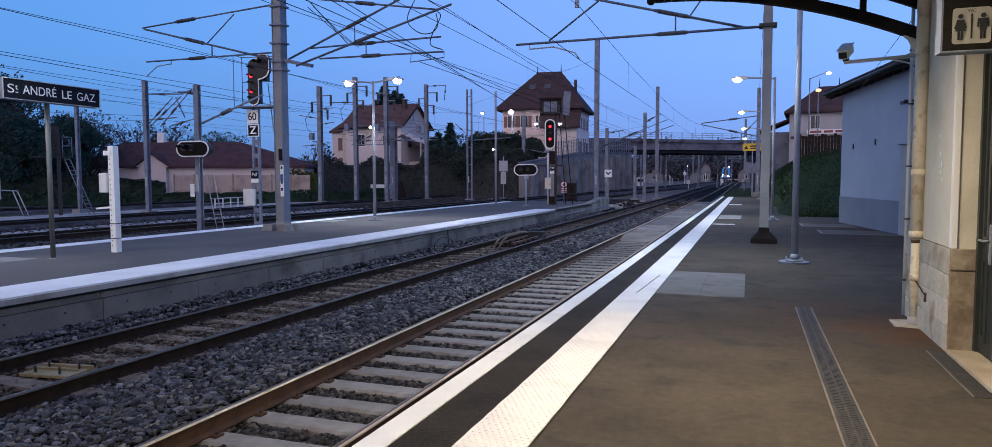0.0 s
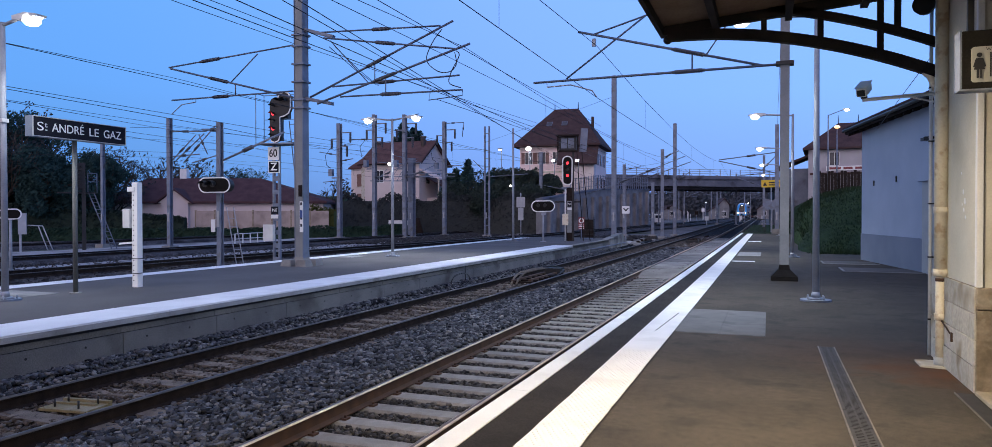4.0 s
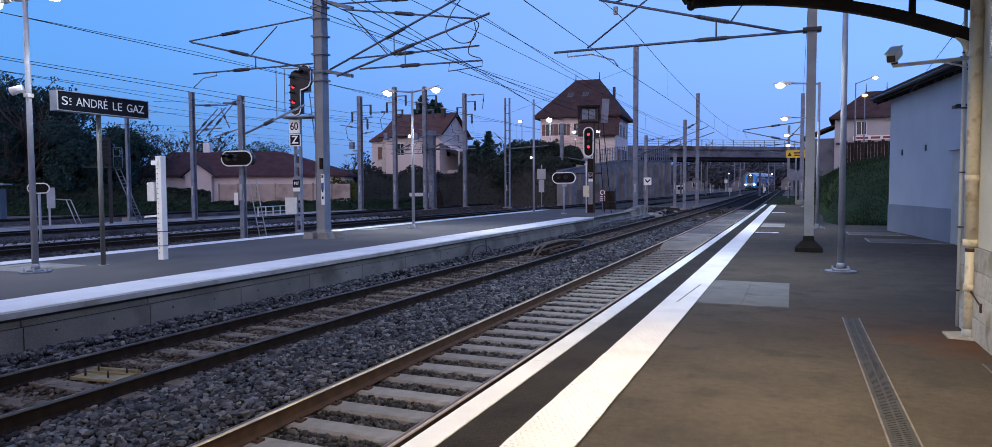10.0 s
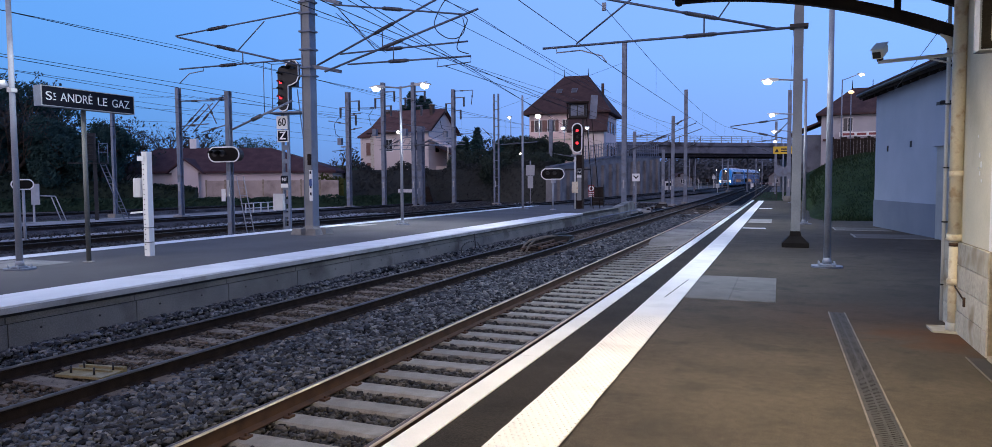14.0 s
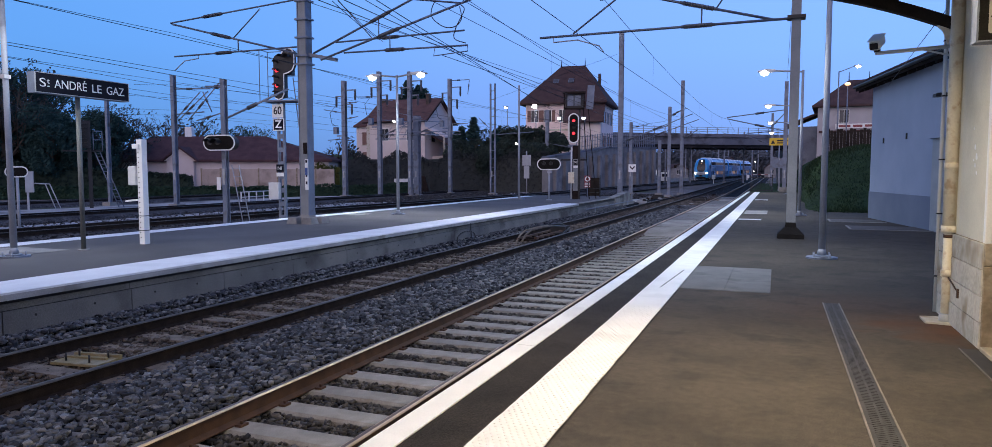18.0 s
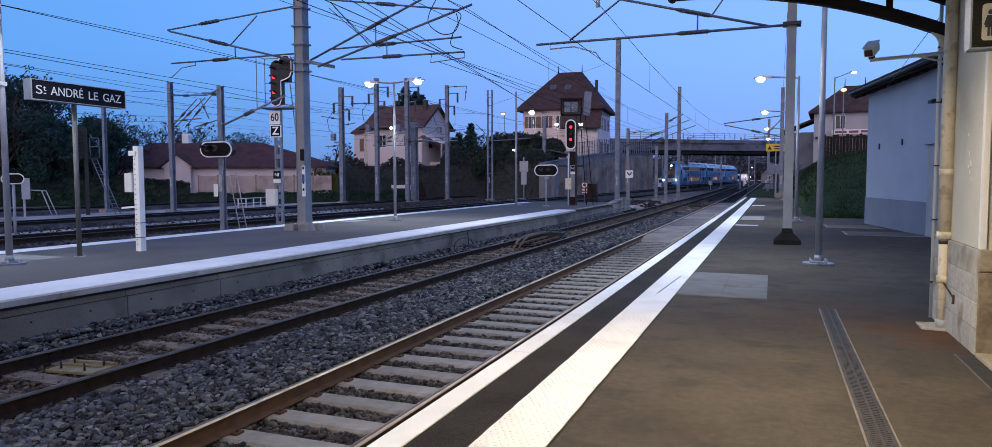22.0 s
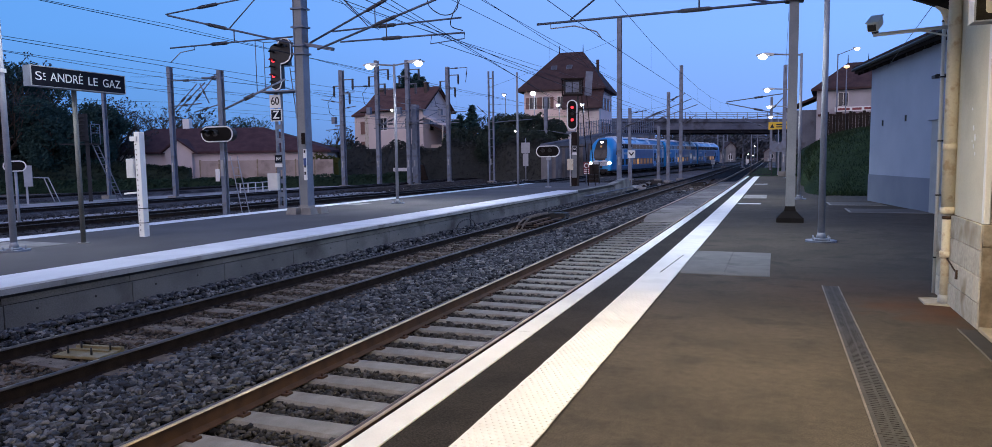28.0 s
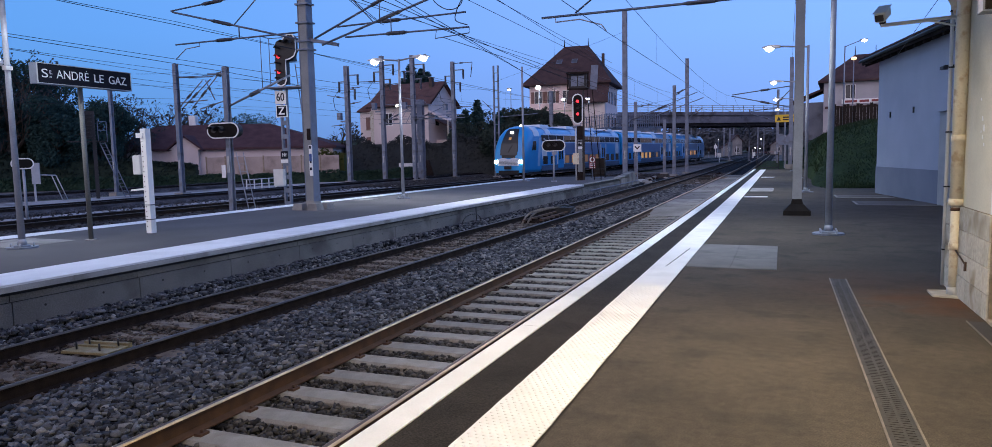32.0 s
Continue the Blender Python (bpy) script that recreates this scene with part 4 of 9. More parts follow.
# rain pipes at the corner
pipe = thing("downpipe", "cream painted rainwater downpipe with rust stains", "pipe", at=(1.685, 8.52, 0))
part("pipe_body", Mesh().tube((0, 0, 0.98), (0, 0, 4.4), 0.062, n=14), CREAM_PIPE, pipe)
part("pipe_body", Mesh().tube((0, 0, 0.05), (0, 0, 0.98), 0.046, n=14), CREAM_PIPE, pipe)
part("pipe_shoe", Mesh().tube((0, 0, 0.0), (0, 0, 0.10), 0.058, n=14), GREY_PAINT, pipe)
for z_, r_ in ((0.52, 0.058), (0.98, 0.072), (1.63, 0.068)):
    part("pipe_collar", Mesh().tube((0, 0, z_ - 0.035), (0, 0, z_ + 0.035), r_, n=14), CREAM_PIPE, pipe)
part("rust_band", Mesh().tube((0, 0, 0.89), (0, 0, 0.925), 0.0495, n=14), RUST, pipe)
part("wall_clip", Mesh().box(0.005, 0.05, -0.44, -0.40, 0.33, 0.42).tube((0, 0, 0.50), (0.02, -0.42, 0.38), 0.008), RUST, pipe, "rusty iron wall clip")
thin = thing("conduit", "thin grey cable conduit on the wall corner", "pipe", at=(1.765, 9.16, 0))
part("conduit_body", Mesh().tube((0, 0, 0.15), (0, 0, 4.6), 0.024, n=8), LIGHT_GREY, thin)
part("conduit_body", Mesh().tube((-0.055, 0.02, 0.0), (-0.055, 0.02, 4.6), 0.020, n=8), LIGHT_GREY, thin)
part("cable_box", Mesh().box(-0.05, 0.04, -0.03, 0.05, 0.72, 0.86), LIGHT_GREY, thin)
for z_ in (0.4, 1.1, 1.7, 2.4, 3.0):
    part("clip", Mesh().box(-0.08, 0.04, -0.02, 0.03, z_, z_ + 0.015), BLACK, thin)
solid("gully_slab", Mesh().prism([(1.49, 8.74), (1.72, 8.77), (1.74, 8.37), (1.49, 8.41)], -0.01, 0.02, "z"), STONE, "pale stone gully slab below the downpipe", "slab", "structure")

# ---------------------------------------------------------------- canopy
canopy = thing("canopy", "dark brown iron platform canopy on curved brackets", "canopy", kind="structure")


def canopy_roof_z(x):
    return 3.90 + (x + 1.24) * 0.08


def bent_bar(height, x0, x1, y, wide, deep, n=24):
    """One bent iron bar that follows height(x) across the canopy."""
    m = Mesh()
    for k in range(n + 1):
        x = x0 + (x1 - x0) * k / n
        slope = (height(x + 0.01) - height(x - 0.01)) / 0.02
        q = deep / 2 / math.hypot(1.0, slope)
        for dy, s in ((-wide / 2, -1), (wide / 2, -1), (wide / 2, 1), (-wide / 2, 1)):
            m.v.append((x - s * q * slope, y + dy, height(x) + s * q))
    for k in range(n):
        for c in range(4):
            a, b = 4 * k + c, 4 * k + (c + 1) % 4
            m.face((a, b, b + 4, a + 4))
    m.face((3, 2, 1, 0))
    m.face((4 * n, 4 * n + 1, 4 * n + 2, 4 * n + 3))
    return m


part("roof_deck", Mesh().prism([(-1.24, 3.91), (1.74, 4.15), (1.74, 4.22), (-1.24, 3.99)], -12, 9.05), CANOPY_BOARD, canopy)
for x_ in (-0.59, 0.22, 1.02, 1.68):
    part("purlin", Mesh().box(x_ - 0.04, x_ + 0.04, -12, 9.1, canopy_roof_z(x_) - 0.13, canopy_roof_z(x_)), CANOPY_IRON, canopy)
part("fascia", Mesh().box(-1.26, -1.21, -12, 9.07, 3.80, 4.02), CANOPY_IRON, canopy)
part("gutter", Mesh().tube((-1.29, -12, 3.95), (-1.29, 9.07, 3.95), 0.048, n=10), CANOPY_IRON, canopy)
for y_ in (8.95, 4.1, -0.75, -5.6):
    part("bracket_arc", bent_bar(lambda x: 3.785 - 0.0816 * (x + 1.09) ** 2, -1.16, 1.74, y_, 0.10, 0.12), CANOPY_IRON, canopy)
    part("bracket_upper", bent_bar(lambda x: 4.01 - 0.185 * x - 0.077 * x * x, 0.0, 1.74, y_, 0.09, 0.09), CANOPY_IRON, canopy)
    for x_, z0_, z1_ in ((1.17, 3.38, 4.08), (0.56, 3.57, 4.03), (-0.05, 3.72, 3.99), (1.34, 3.62, 4.10)):
        part("bracket_post", Mesh().box(x_ - 0.032, x_ + 0.032, y_ - 0.032, y_ + 0.032, z0_, z1_), CANOPY_IRON, canopy)
    part("rafter", Mesh().prism([(-1.21, 3.80), (1.74, 4.03), (1.74, 4.145), (-1.21, 3.905)], y_ - 0.045, y_ + 0.045), CANOPY_IRON, canopy)
    part("bracket_end", Mesh().ball((-1.165, y_, 3.745), 0.054), CANOPY_IRON, canopy)
    part("wall_corbel", Mesh().chain([(1.60, y_, 3.16), (1.66, y_, 3.10), (1.71, y_, 2.98), (1.74, y_, 2.84)], 0.042, n=8), CREAM_PIPE, canopy, "cream painted corbel")
for y_ in (-3.1, 1.2, 5.6):
    tl = thing("canopy_light", "fluorescent tube light fixed under the canopy", "ceiling light", "canopy lights", at=(0.02, y_, 3.6))
    part("housing", Mesh().box(-0.09, 0.09, -0.75, 0.75, 0.0, 0.08).box(-0.02, 0.02, -0.5, -0.46, 0.08, 0.38).box(-0.02, 0.02, 0.46, 0.5, 0.08, 0.38), LIGHT_GREY, tl)
    part("tube", Mesh().tube((0, -0.7, -0.02), (0, 0.7, -0.02), 0.02), GLOW_TUBE, tl)

# ---------------------------------------------------------------- annex, embankment, bridge
annex = thing("annex_building", "grey-blue rendered annex with a dark base and tiled roof", "building", at=(3.04, 27.7, 0), turn=9)
part("wall", Mesh().box(0, 8, -11, 0, 0.92, 4.55), ANNEX, annex)
part("wall_base", Mesh().box(-0.02, 8, -11.02, 0.02, -0.05, 0.918), ANNEX_BASE, annex, "darker painted base band")
part("roof", Mesh().prism([(-0.42, 4.52), (4.0, 6.1), (8.3, 4.5), (8.3, 4.62), (4.0, 6.24), (-0.42, 4.66)], -11.3, 0.45), TILE, annex)
for k_ in range(38):
    part("roof_tile", Mesh().prism([(-0.52, 4.60), (-0.10, 4.75), (-0.10, 4.80), (-0.52, 4.66)], -11.3 + 0.31 * k_, -11.01 + 0.31 * k_), TILE, annex)
part("eaves_board", Mesh().box(-0.44, -0.40, -11.3, 0.45, 4.42, 4.515), RUST_DARK, annex)
for k_ in range(17):
    part("rafter_end", Mesh().prism([(-0.40, 4.40), (0.0, 4.54), (0.0, 4.46), (-0.40, 4.33)], -10.9 + 0.69 * k_, -10.82 + 0.69 * k_), RUST_DARK, annex)
part("verge_board", Mesh().prism([(-0.42, 4.40), (4.0, 5.98), (4.0, 6.1), (-0.42, 4.52)], 0.40, 0.45), RUST_DARK, annex)
part("gutter", Mesh().tube((-0.50, -11.3, 4.54), (-0.50, 0.45, 4.54), 0.055), BLACK, annex)
part("door", Mesh().box(-0.05, 0.01, -7.2, -5.72, -0.02, 2.46), GREY_PAINT, annex, "grey steel door")
part("door_hood", Mesh().box(-0.16, 0.0, -7.3, -5.66, 2.47, 2.82), ANNEX, annex, "grey-blue shutter box over the door")
for y_, z_ in ((-1.385, 2.61), (-3.55, 2.65)):
    part("wall_vent", Mesh().box(-0.03, 0.01, y_ - 0.035, y_ + 0.035, z_ - 0.09, z_ + 0.09), BLACK, annex)
part("wall_lamp", Mesh().box(-0.26, 0.0, -6.53, -6.43, 3.55, 3.61).box(-0.32, -0.18, -6.6, -6.36, 3.50, 3.58), BLACK, annex)

bank = Mesh()
prof_ = [(1.45, -0.02), (1.75, 0.9), (2.2, 2.0), (3.0, 2.8), (4.4, 3.15), (6.5, 3.3), (14, 3.5), (60, 3.8), (160, 4)]
ybk_ = [30.5, 31.5, 34, 37, 40, 43, 46, 50, 60, 75, 95, 118]


def bank_z(x, y):
    """Height of the embankment, which also climbs away from the platform."""
    z = prof_[-1][1]
    for (xa, za), (xb, zb) in zip(prof_[:-1], prof_[1:]):
        if x <= xb:
            z = za + (zb - za) * plain((x - xa) / (xb - xa))
            break
    return -0.05 + (z + 0.05) * ease(0.0, 1.0, (y - 29.5) / 17)



for y_ in ybk_:
    for x_, z_ in prof_:
        bank.v.append((x_ + (y_ - 50) * 0.012 + 0.15 * noise.noise((x_, y_ * 0.3, 1)), y_, bank_z(x_, y_) + 0.12 * noise.noise((x_ * 0.8, y_ * 0.4, 0))))
for j_ in range(len(ybk_) - 1):
    for i_ in range(len(prof_) - 1):
        k_ = j_ * len(prof_) + i_
        bank.face((k_, k_ + 1, k_ + 1 + len(prof_), k_ + len(prof_)), True)
solid("embankment", bank, GRASS, "grassy embankment beside the platform end", "embankment", "structure")
solid("grass_verge", Mesh().box(-2.2, 3.0, 62.05, 118, -1.0, -0.06), GRASS, "rough grass beyond the platform end", "grass", "structure")

bridge = thing("road_bridge", "grey concrete road bridge over the tracks with railings", "bridge", at=(-22.0, 115.7, 0), turn=36.5)
part("deck", Mesh().box(-14, 60, 0, 9, 6.3, 8.0), BRIDGE, bridge)
part("girder", Mesh().box(-4, 36, 0.4, 1.0, 5.75, 6.3), BRIDGE_DARK, bridge, "dark steel girder")
part("girder", Mesh().box(-4, 34, 7.8, 8.4, 5.75, 6.3), BRIDGE_DARK, bridge, "dark steel girder")
part("soffit", Mesh().box(-4, 34, 1.0, 7.8, 6.05, 6.298), BRIDGE_DARK, bridge)
part("cornice", Mesh().box(-14, 60, -0.25, 0.0, 7.55, 8.1), BRIDGE, bridge)
part("abutment", Mesh().box(-14, -1.2, 0, 9, -1.5, 6.29), WALL_OLD, bridge)
part("abutment", Mesh().box(34, 60, 0, 9, -1.5, 6.29), WALL_OLD, bridge)
part("pier", Mesh().box(1.6, 2.6, 1, 8, -1.5, 6.04), WALL_OLD, bridge)
for z_ in (8.45, 8.8, 9.15):
    part("rail", Mesh().box(-14, 60, -0.16, -0.10, z_ - 0.03, z_ + 0.03), GALV, bridge)
for k_ in range(38):
    part("railing_post", Mesh().box(-13.6 + 1.95 * k_, -13.5 + 1.95 * k_, -0.16, -0.08, 8.1, 9.2), GALV, bridge)

rw = thing("retaining_wall", "stained grey retaining wall with buttresses beside the yard", "wall", kind="structure")
WA, WB = Vector((-25.0, 80.0)), Vector((-17.6, 113.0))
dir_ = (WB - WA).normalized()
ang_ = math.degrees(math.atan2(dir_.y, dir_.x))
rw.matrix_basis = pose(WA.x, WA.y, 0, 0, 0, ang_)
Lw = (WB - WA).length
part("wall_face", Mesh().prism([(0, -1.2), (Lw, -1.2), (Lw, 5.4), (Lw * 0.45, 4.9), (0, 3.3)], 0.0, 0.8), WALL_OLD, rw)
for k_ in range(14):
    x_ = 1.5 + k_ * (Lw - 3) / 13
    part("buttress", Mesh().box(x_ - 0.25, x_ + 0.25, -0.45, 0.0, -1.2, 3.0 + 2.2 * x_ / Lw, taper=0.1), WALL_OLD, rw)
part("coping", Mesh().prism([(0, 3.3), (Lw * 0.45, 4.9), (Lw, 5.4), (Lw, 5.6), (Lw * 0.45, 5.1), (0, 3.5)], -0.12, 0.9), BRIDGE, rw)
for k_ in range(36):
    x_ = Lw * 0.22 + k_ * (Lw * 0.77) / 35
    z_ = 3.4 + (1.65 * x_ / (Lw * 0.45) if x_ < Lw * 0.45 else 1.65 + 0.5 * (x_ - Lw * 0.45) / (Lw * 0.55))
    part("fence_post", Mesh().box(x_ - 0.04, x_ + 0.04, 0.1, 0.2, z_, z_ + 1.9), STEEL, rw)
for h_ in (0.5, 1.1, 1.75):
    part("fence_rail", Mesh().chain([(Lw * 0.22, 0.15, 4.28 + h_), (Lw * 0.45, 0.15, 5.05 + h_), (Lw - 0.4, 0.15, 5.5 + h_)], 0.03), STEEL, rw)
solid("upper_ground", Mesh().prism([(-25.0, 81.0), (-18.2, 114.0), (-24, 150), (-120, 150), (-120, 98), (-45, 95)], -1.5, 3.2, "z"), GRASS, "raised ground behind the retaining wall", "ground", "structure")


# ---------------------------------------------------------------- overhead line masts
def i_beam(m, w, d, h, z0=0.0, t=0.022, taper=0.0):
    """An H-section upright: two flanges across y and a web."""
    m.box(-w / 2, w / 2, -d / 2, -d / 2 + t, z0, h)
    m.box(-w / 2, w / 2, d / 2 - t, d / 2, z0, h)
    m.box(-t / 2, t / 2, -d / 2 + t, d / 2 - t, z0, h)
    return m


def insulator(m, p, q, r=0.055):
    """A ribbed rod insulator from p to q."""
    p, q = Vector(p), Vector(q)
    n = 12
    for k in range(n):
        a, b = p.lerp(q, (k + 0.1) / n), p.lerp(q, (k + 0.8) / n)
        m.tube(a, b, r * 1.12, r * 0.95, n=8)
    m.tube(p, q, r * 0.85, n=8)
    d = q - p
    for u in (-0.09, 1.0):
        m.tube(p + d * u, p + d * (u + 0.09), r * 0.72, n=8)
    return m


def rod(thing_, name, p, q, r=0.028, ins=None, material=None):
    """A cantilever tube, with a ribbed insulator between the fractions ins."""
    o = part(name, Mesh().tube(p, q, r, n=8), material or ARM_TUBE, thing_)
    if ins:
        p, q = Vector(p), Vector(q)
        part("insulator", insulator(Mesh(), p.lerp(q, ins[0]), p.lerp(q, ins[1])), INSULATOR, o, "dark ribbed insulator")
    return o


mast_r = thing("catenary_mast", "weathered steel catenary mast on a dark footing beside the platform", "mast", "catenary masts", at=(0.36, 18.4, 0))
part("mast_post", i_beam(Mesh(), 0.205, 0.22, 9.2, 0.25), STEEL_GREEN, mast_r)
part("mast_foot", Mesh().box(-0.30, 0.30, -0.30, 0.30, -0.05, 0.11).box(-0.285, 0.285, -0.285, 0.285, 0.11, 0.26, taper=0.5).box(-0.13, 0.13, -0.13, 0.13, 0.26, 0.38, taper=0.15), SIGN_BLACK, mast_r, "dark pyramid footing")
part("mast_clamp", Mesh().box(-0.20, 0.20, -0.17, 0.17, 5.17, 5.25), BLACK, mast_r)
rod(mast_r, "cantilever_tube", (-0.1, 0, 5.2), (-6.34, 0, 5.17), 0.032, (0.29, 0.40))
rod(mast_r, "cantilever_tube", (-0.50, 0, 5.2), (-5.10, 0, 6.44), 0.032, (0.30, 0.46))
rod(mast_r, "brace_tube", (-5.42, 0, 5.22), (-3.2, 0, 6.78), 0.024)
rod(mast_r, "tie_tube", (-4.70, 0, 6.33), (-0.1, 0, 7.55), 0.024)
rod(mast_r, "tie_tube", (-1.82, 0, 5.57), (-1.0, 0, 6.75), 0.018)
rod(mast_r, "drop_tube", (-2.16, 0, 5.60), (-2.16, 0, 5.18), 0.02)
part("steady_arm", Mesh().chain([(-5.96, 0, 5.18), (-5.96, 0, 5.03), (-5.3, 0, 5.05), (-4.72, 0, 4.86), (-4.60, 0, 4.69)], 0.018), GALV, mast_r)
part("wire_clamp", Mesh().box(-4.72, -4.62, -0.04, 0.04, 6.02, 6.22), GALV, mast_r)

mast_i = thing("catenary_mast", "thick weathered steel catenary mast on the island platform", "mast", "catenary masts", at=(-13.57, 18.4, 0))
part("mast_post", Mesh().box(-0.145, 0.145, -0.14, 0.14, 0.1, 10.5, taper=0.12), STEEL_GREEN, mast_i)
part("mast_post", Mesh().box(-0.16, -0.135, -0.155, 0.155, 0.1, 10.5).box(0.135, 0.16, -0.155, 0.155, 0.1, 10.5), STEEL, mast_i)
for z_ in (4.9, 5.15, 5.7, 6.25, 6.8, 7.15):
    part("mast_collar", Mesh().box(-0.225, 0.225, -0.19, 0.19, z_ - 0.025, z_ + 0.025), STEEL, mast_i)
ft = Mesh()
for x_, y_ in ((-0.27, -0.27), (0.27, -0.27), (0.27, 0.27), (-0.27, 0.27)):
    ft.box(x_ - 0.2, x_ + 0.2, y_ - 0.2, y_ + 0.2, -0.02, 0.2, taper=0.25)
part("mast_foot", ft.box(-0.22, 0.22, -0.22, 0.22, 0.02, 0.28, taper=0.3), CONCRETE, mast_i, "four-lobed concrete footing")
part("number_plate", Mesh().box(0.06, 0.17, -0.185, -0.156, 1.05, 2.0), WHITE_PAINT, mast_i, "white plate with dark marks")
for z_ in (1.88, 1.64, 1.44, 1.22):
    part("plate_mark", Mesh().box(0.085, 0.145, -0.192, -0.186, z_, z_ + 0.09), NAVY, mast_i)
part("blue_panel", Mesh().box(0.07, 0.16, -0.195, -0.186, 1.50, 1.72), BLUE_PLATE, mast_i, "small blue plate")
part("mast_box", Mesh().box(0.03, 0.13, -0.21, -0.156, 2.15, 2.5), RUST_DARK, mast_i, "small dark box")
part("bracket_arm", Mesh().bar((0.1, 0, 5.20), (1.15, 0, 4.97), 0.14, 0.10), STEEL, mast_i)
part("bracket_arm", Mesh().bar((0.1, 0, 7.33), (1.2, 0, 7.0), 0.14, 0.10), STEEL, mast_i)
a_ = 0.18
rod(mast_i, "cantilever_tube", (0.20, a_, 5.25), (5.1, a_, 7.15), 0.034, (0.42, 0.55))
rod(mast_i, "cantilever_tube", (0.72, -a_, 4.97), (5.78, -a_, 6.36), 0.034, (0.40, 0.53))
rod(mast_i, "tie_tube", (0.25, a_, 7.25), (4.7, a_, 7.05), 0.026, (0.50, 0.62))
rod(mast_i, "tie_tube", (0.95, -a_, 6.95), (5.35, -a_, 6.25), 0.026, (0.42, 0.55))
rod(mast_i, "steady_tube", (1.02, a_, 5.53), (5.30, a_, 5.58), 0.026, (0.38, 0.50))
rod(mast_i, "steady_tube", (1.54, -a_, 5.13), (5.55, -a_, 5.09), 0.026, (0.36, 0.50))
rod(mast_i, "drop_tube", (2.52, a_, 6.15), (2.52, a_, 5.55), 0.016)
rod(mast_i, "drop_tube", (3.1, -a_, 5.63), (3.1, -a_, 5.12), 0.016)
rod(mast_i, "brace_tube", (0.95, a_, 6.95), (2.3, a_, 5.56), 0.016)
part("steady_arm", Mesh().chain([(4.55, -a_, 5.1), (4.50, -a_, 4.86), (5.55, -a_, 4.93), (5.55, -a_, 5.09)], 0.014), ARM_TUBE, mast_i)
def smooth(pts, steps=6):
    """A rounded run through the points (Catmull-Rom)."""
    p = [Vector(q) for q in pts]
    out = []
    for k in range(len(p) - 1):
        a, b, c, d = p[max(k - 1, 0)], p[k], p[k + 1], p[min(k + 2, len(p) - 1)]
        for j in range(steps):
            u = j / steps
            out.append(tuple(0.5 * (2 * b + (c - a) * u + (2 * a - 5 * b + 4 * c - d) * u * u + (3 * b - a - 3 * c + d) * u ** 3)))
    return out + [tuple(p[-1])]


loop_ = [(4.75, a_, 6.95), (4.45, a_, 6.6), (4.25, a_, 6.1), (4.6, a_, 5.75), (4.98, a_, 5.7), (5.2, a_, 5.9), (5.15, a_, 6.25)]
part("jumper_cable", Mesh().chain(smooth(loop_), 0.014), BLACK, mast_i, "looping black jumper cable")
part("jumper_cable", Mesh().chain(smooth([(5.35, -a_, 6.2), (5.45, -a_, 6.05), (5.2, -a_, 5.6), (5.15, -a_, 5.3), (5.5, -a_, 5.15)]), 0.014), BLACK, mast_i, "looping black jumper cable")
rod(mast_i, "tie_tube", (-0.3, 0, 6.88), (-5.35, 0, 6.56), 0.026, (0.58, 0.72))
rod(mast_i, "cantilever_tube", (-0.3, 0, 5.25), (-5.29, 0, 6.52), 0.030, (0.52, 0.66))
rod(mast_i, "steady_tube", (-0.3, 0, 5.45), (-5.23, 0, 5.45), 0.026, (0.52, 0.64))
rod(mast_i, "brace_tube", (-2.72, 0, 5.90), (-1.66, 0, 6.72), 0.02)
rod(mast_i, "drop_tube", (-2.55, 0, 5.85), (-2.55, 0, 5.47), 0.02)
part("steady_arm", Mesh().chain([(-4.2, 0, 5.45), (-4.2, 0, 5.33), (-4.8, 0, 5.28), (-5.25, 0, 4.98)], 0.016), GALV, mast_i)


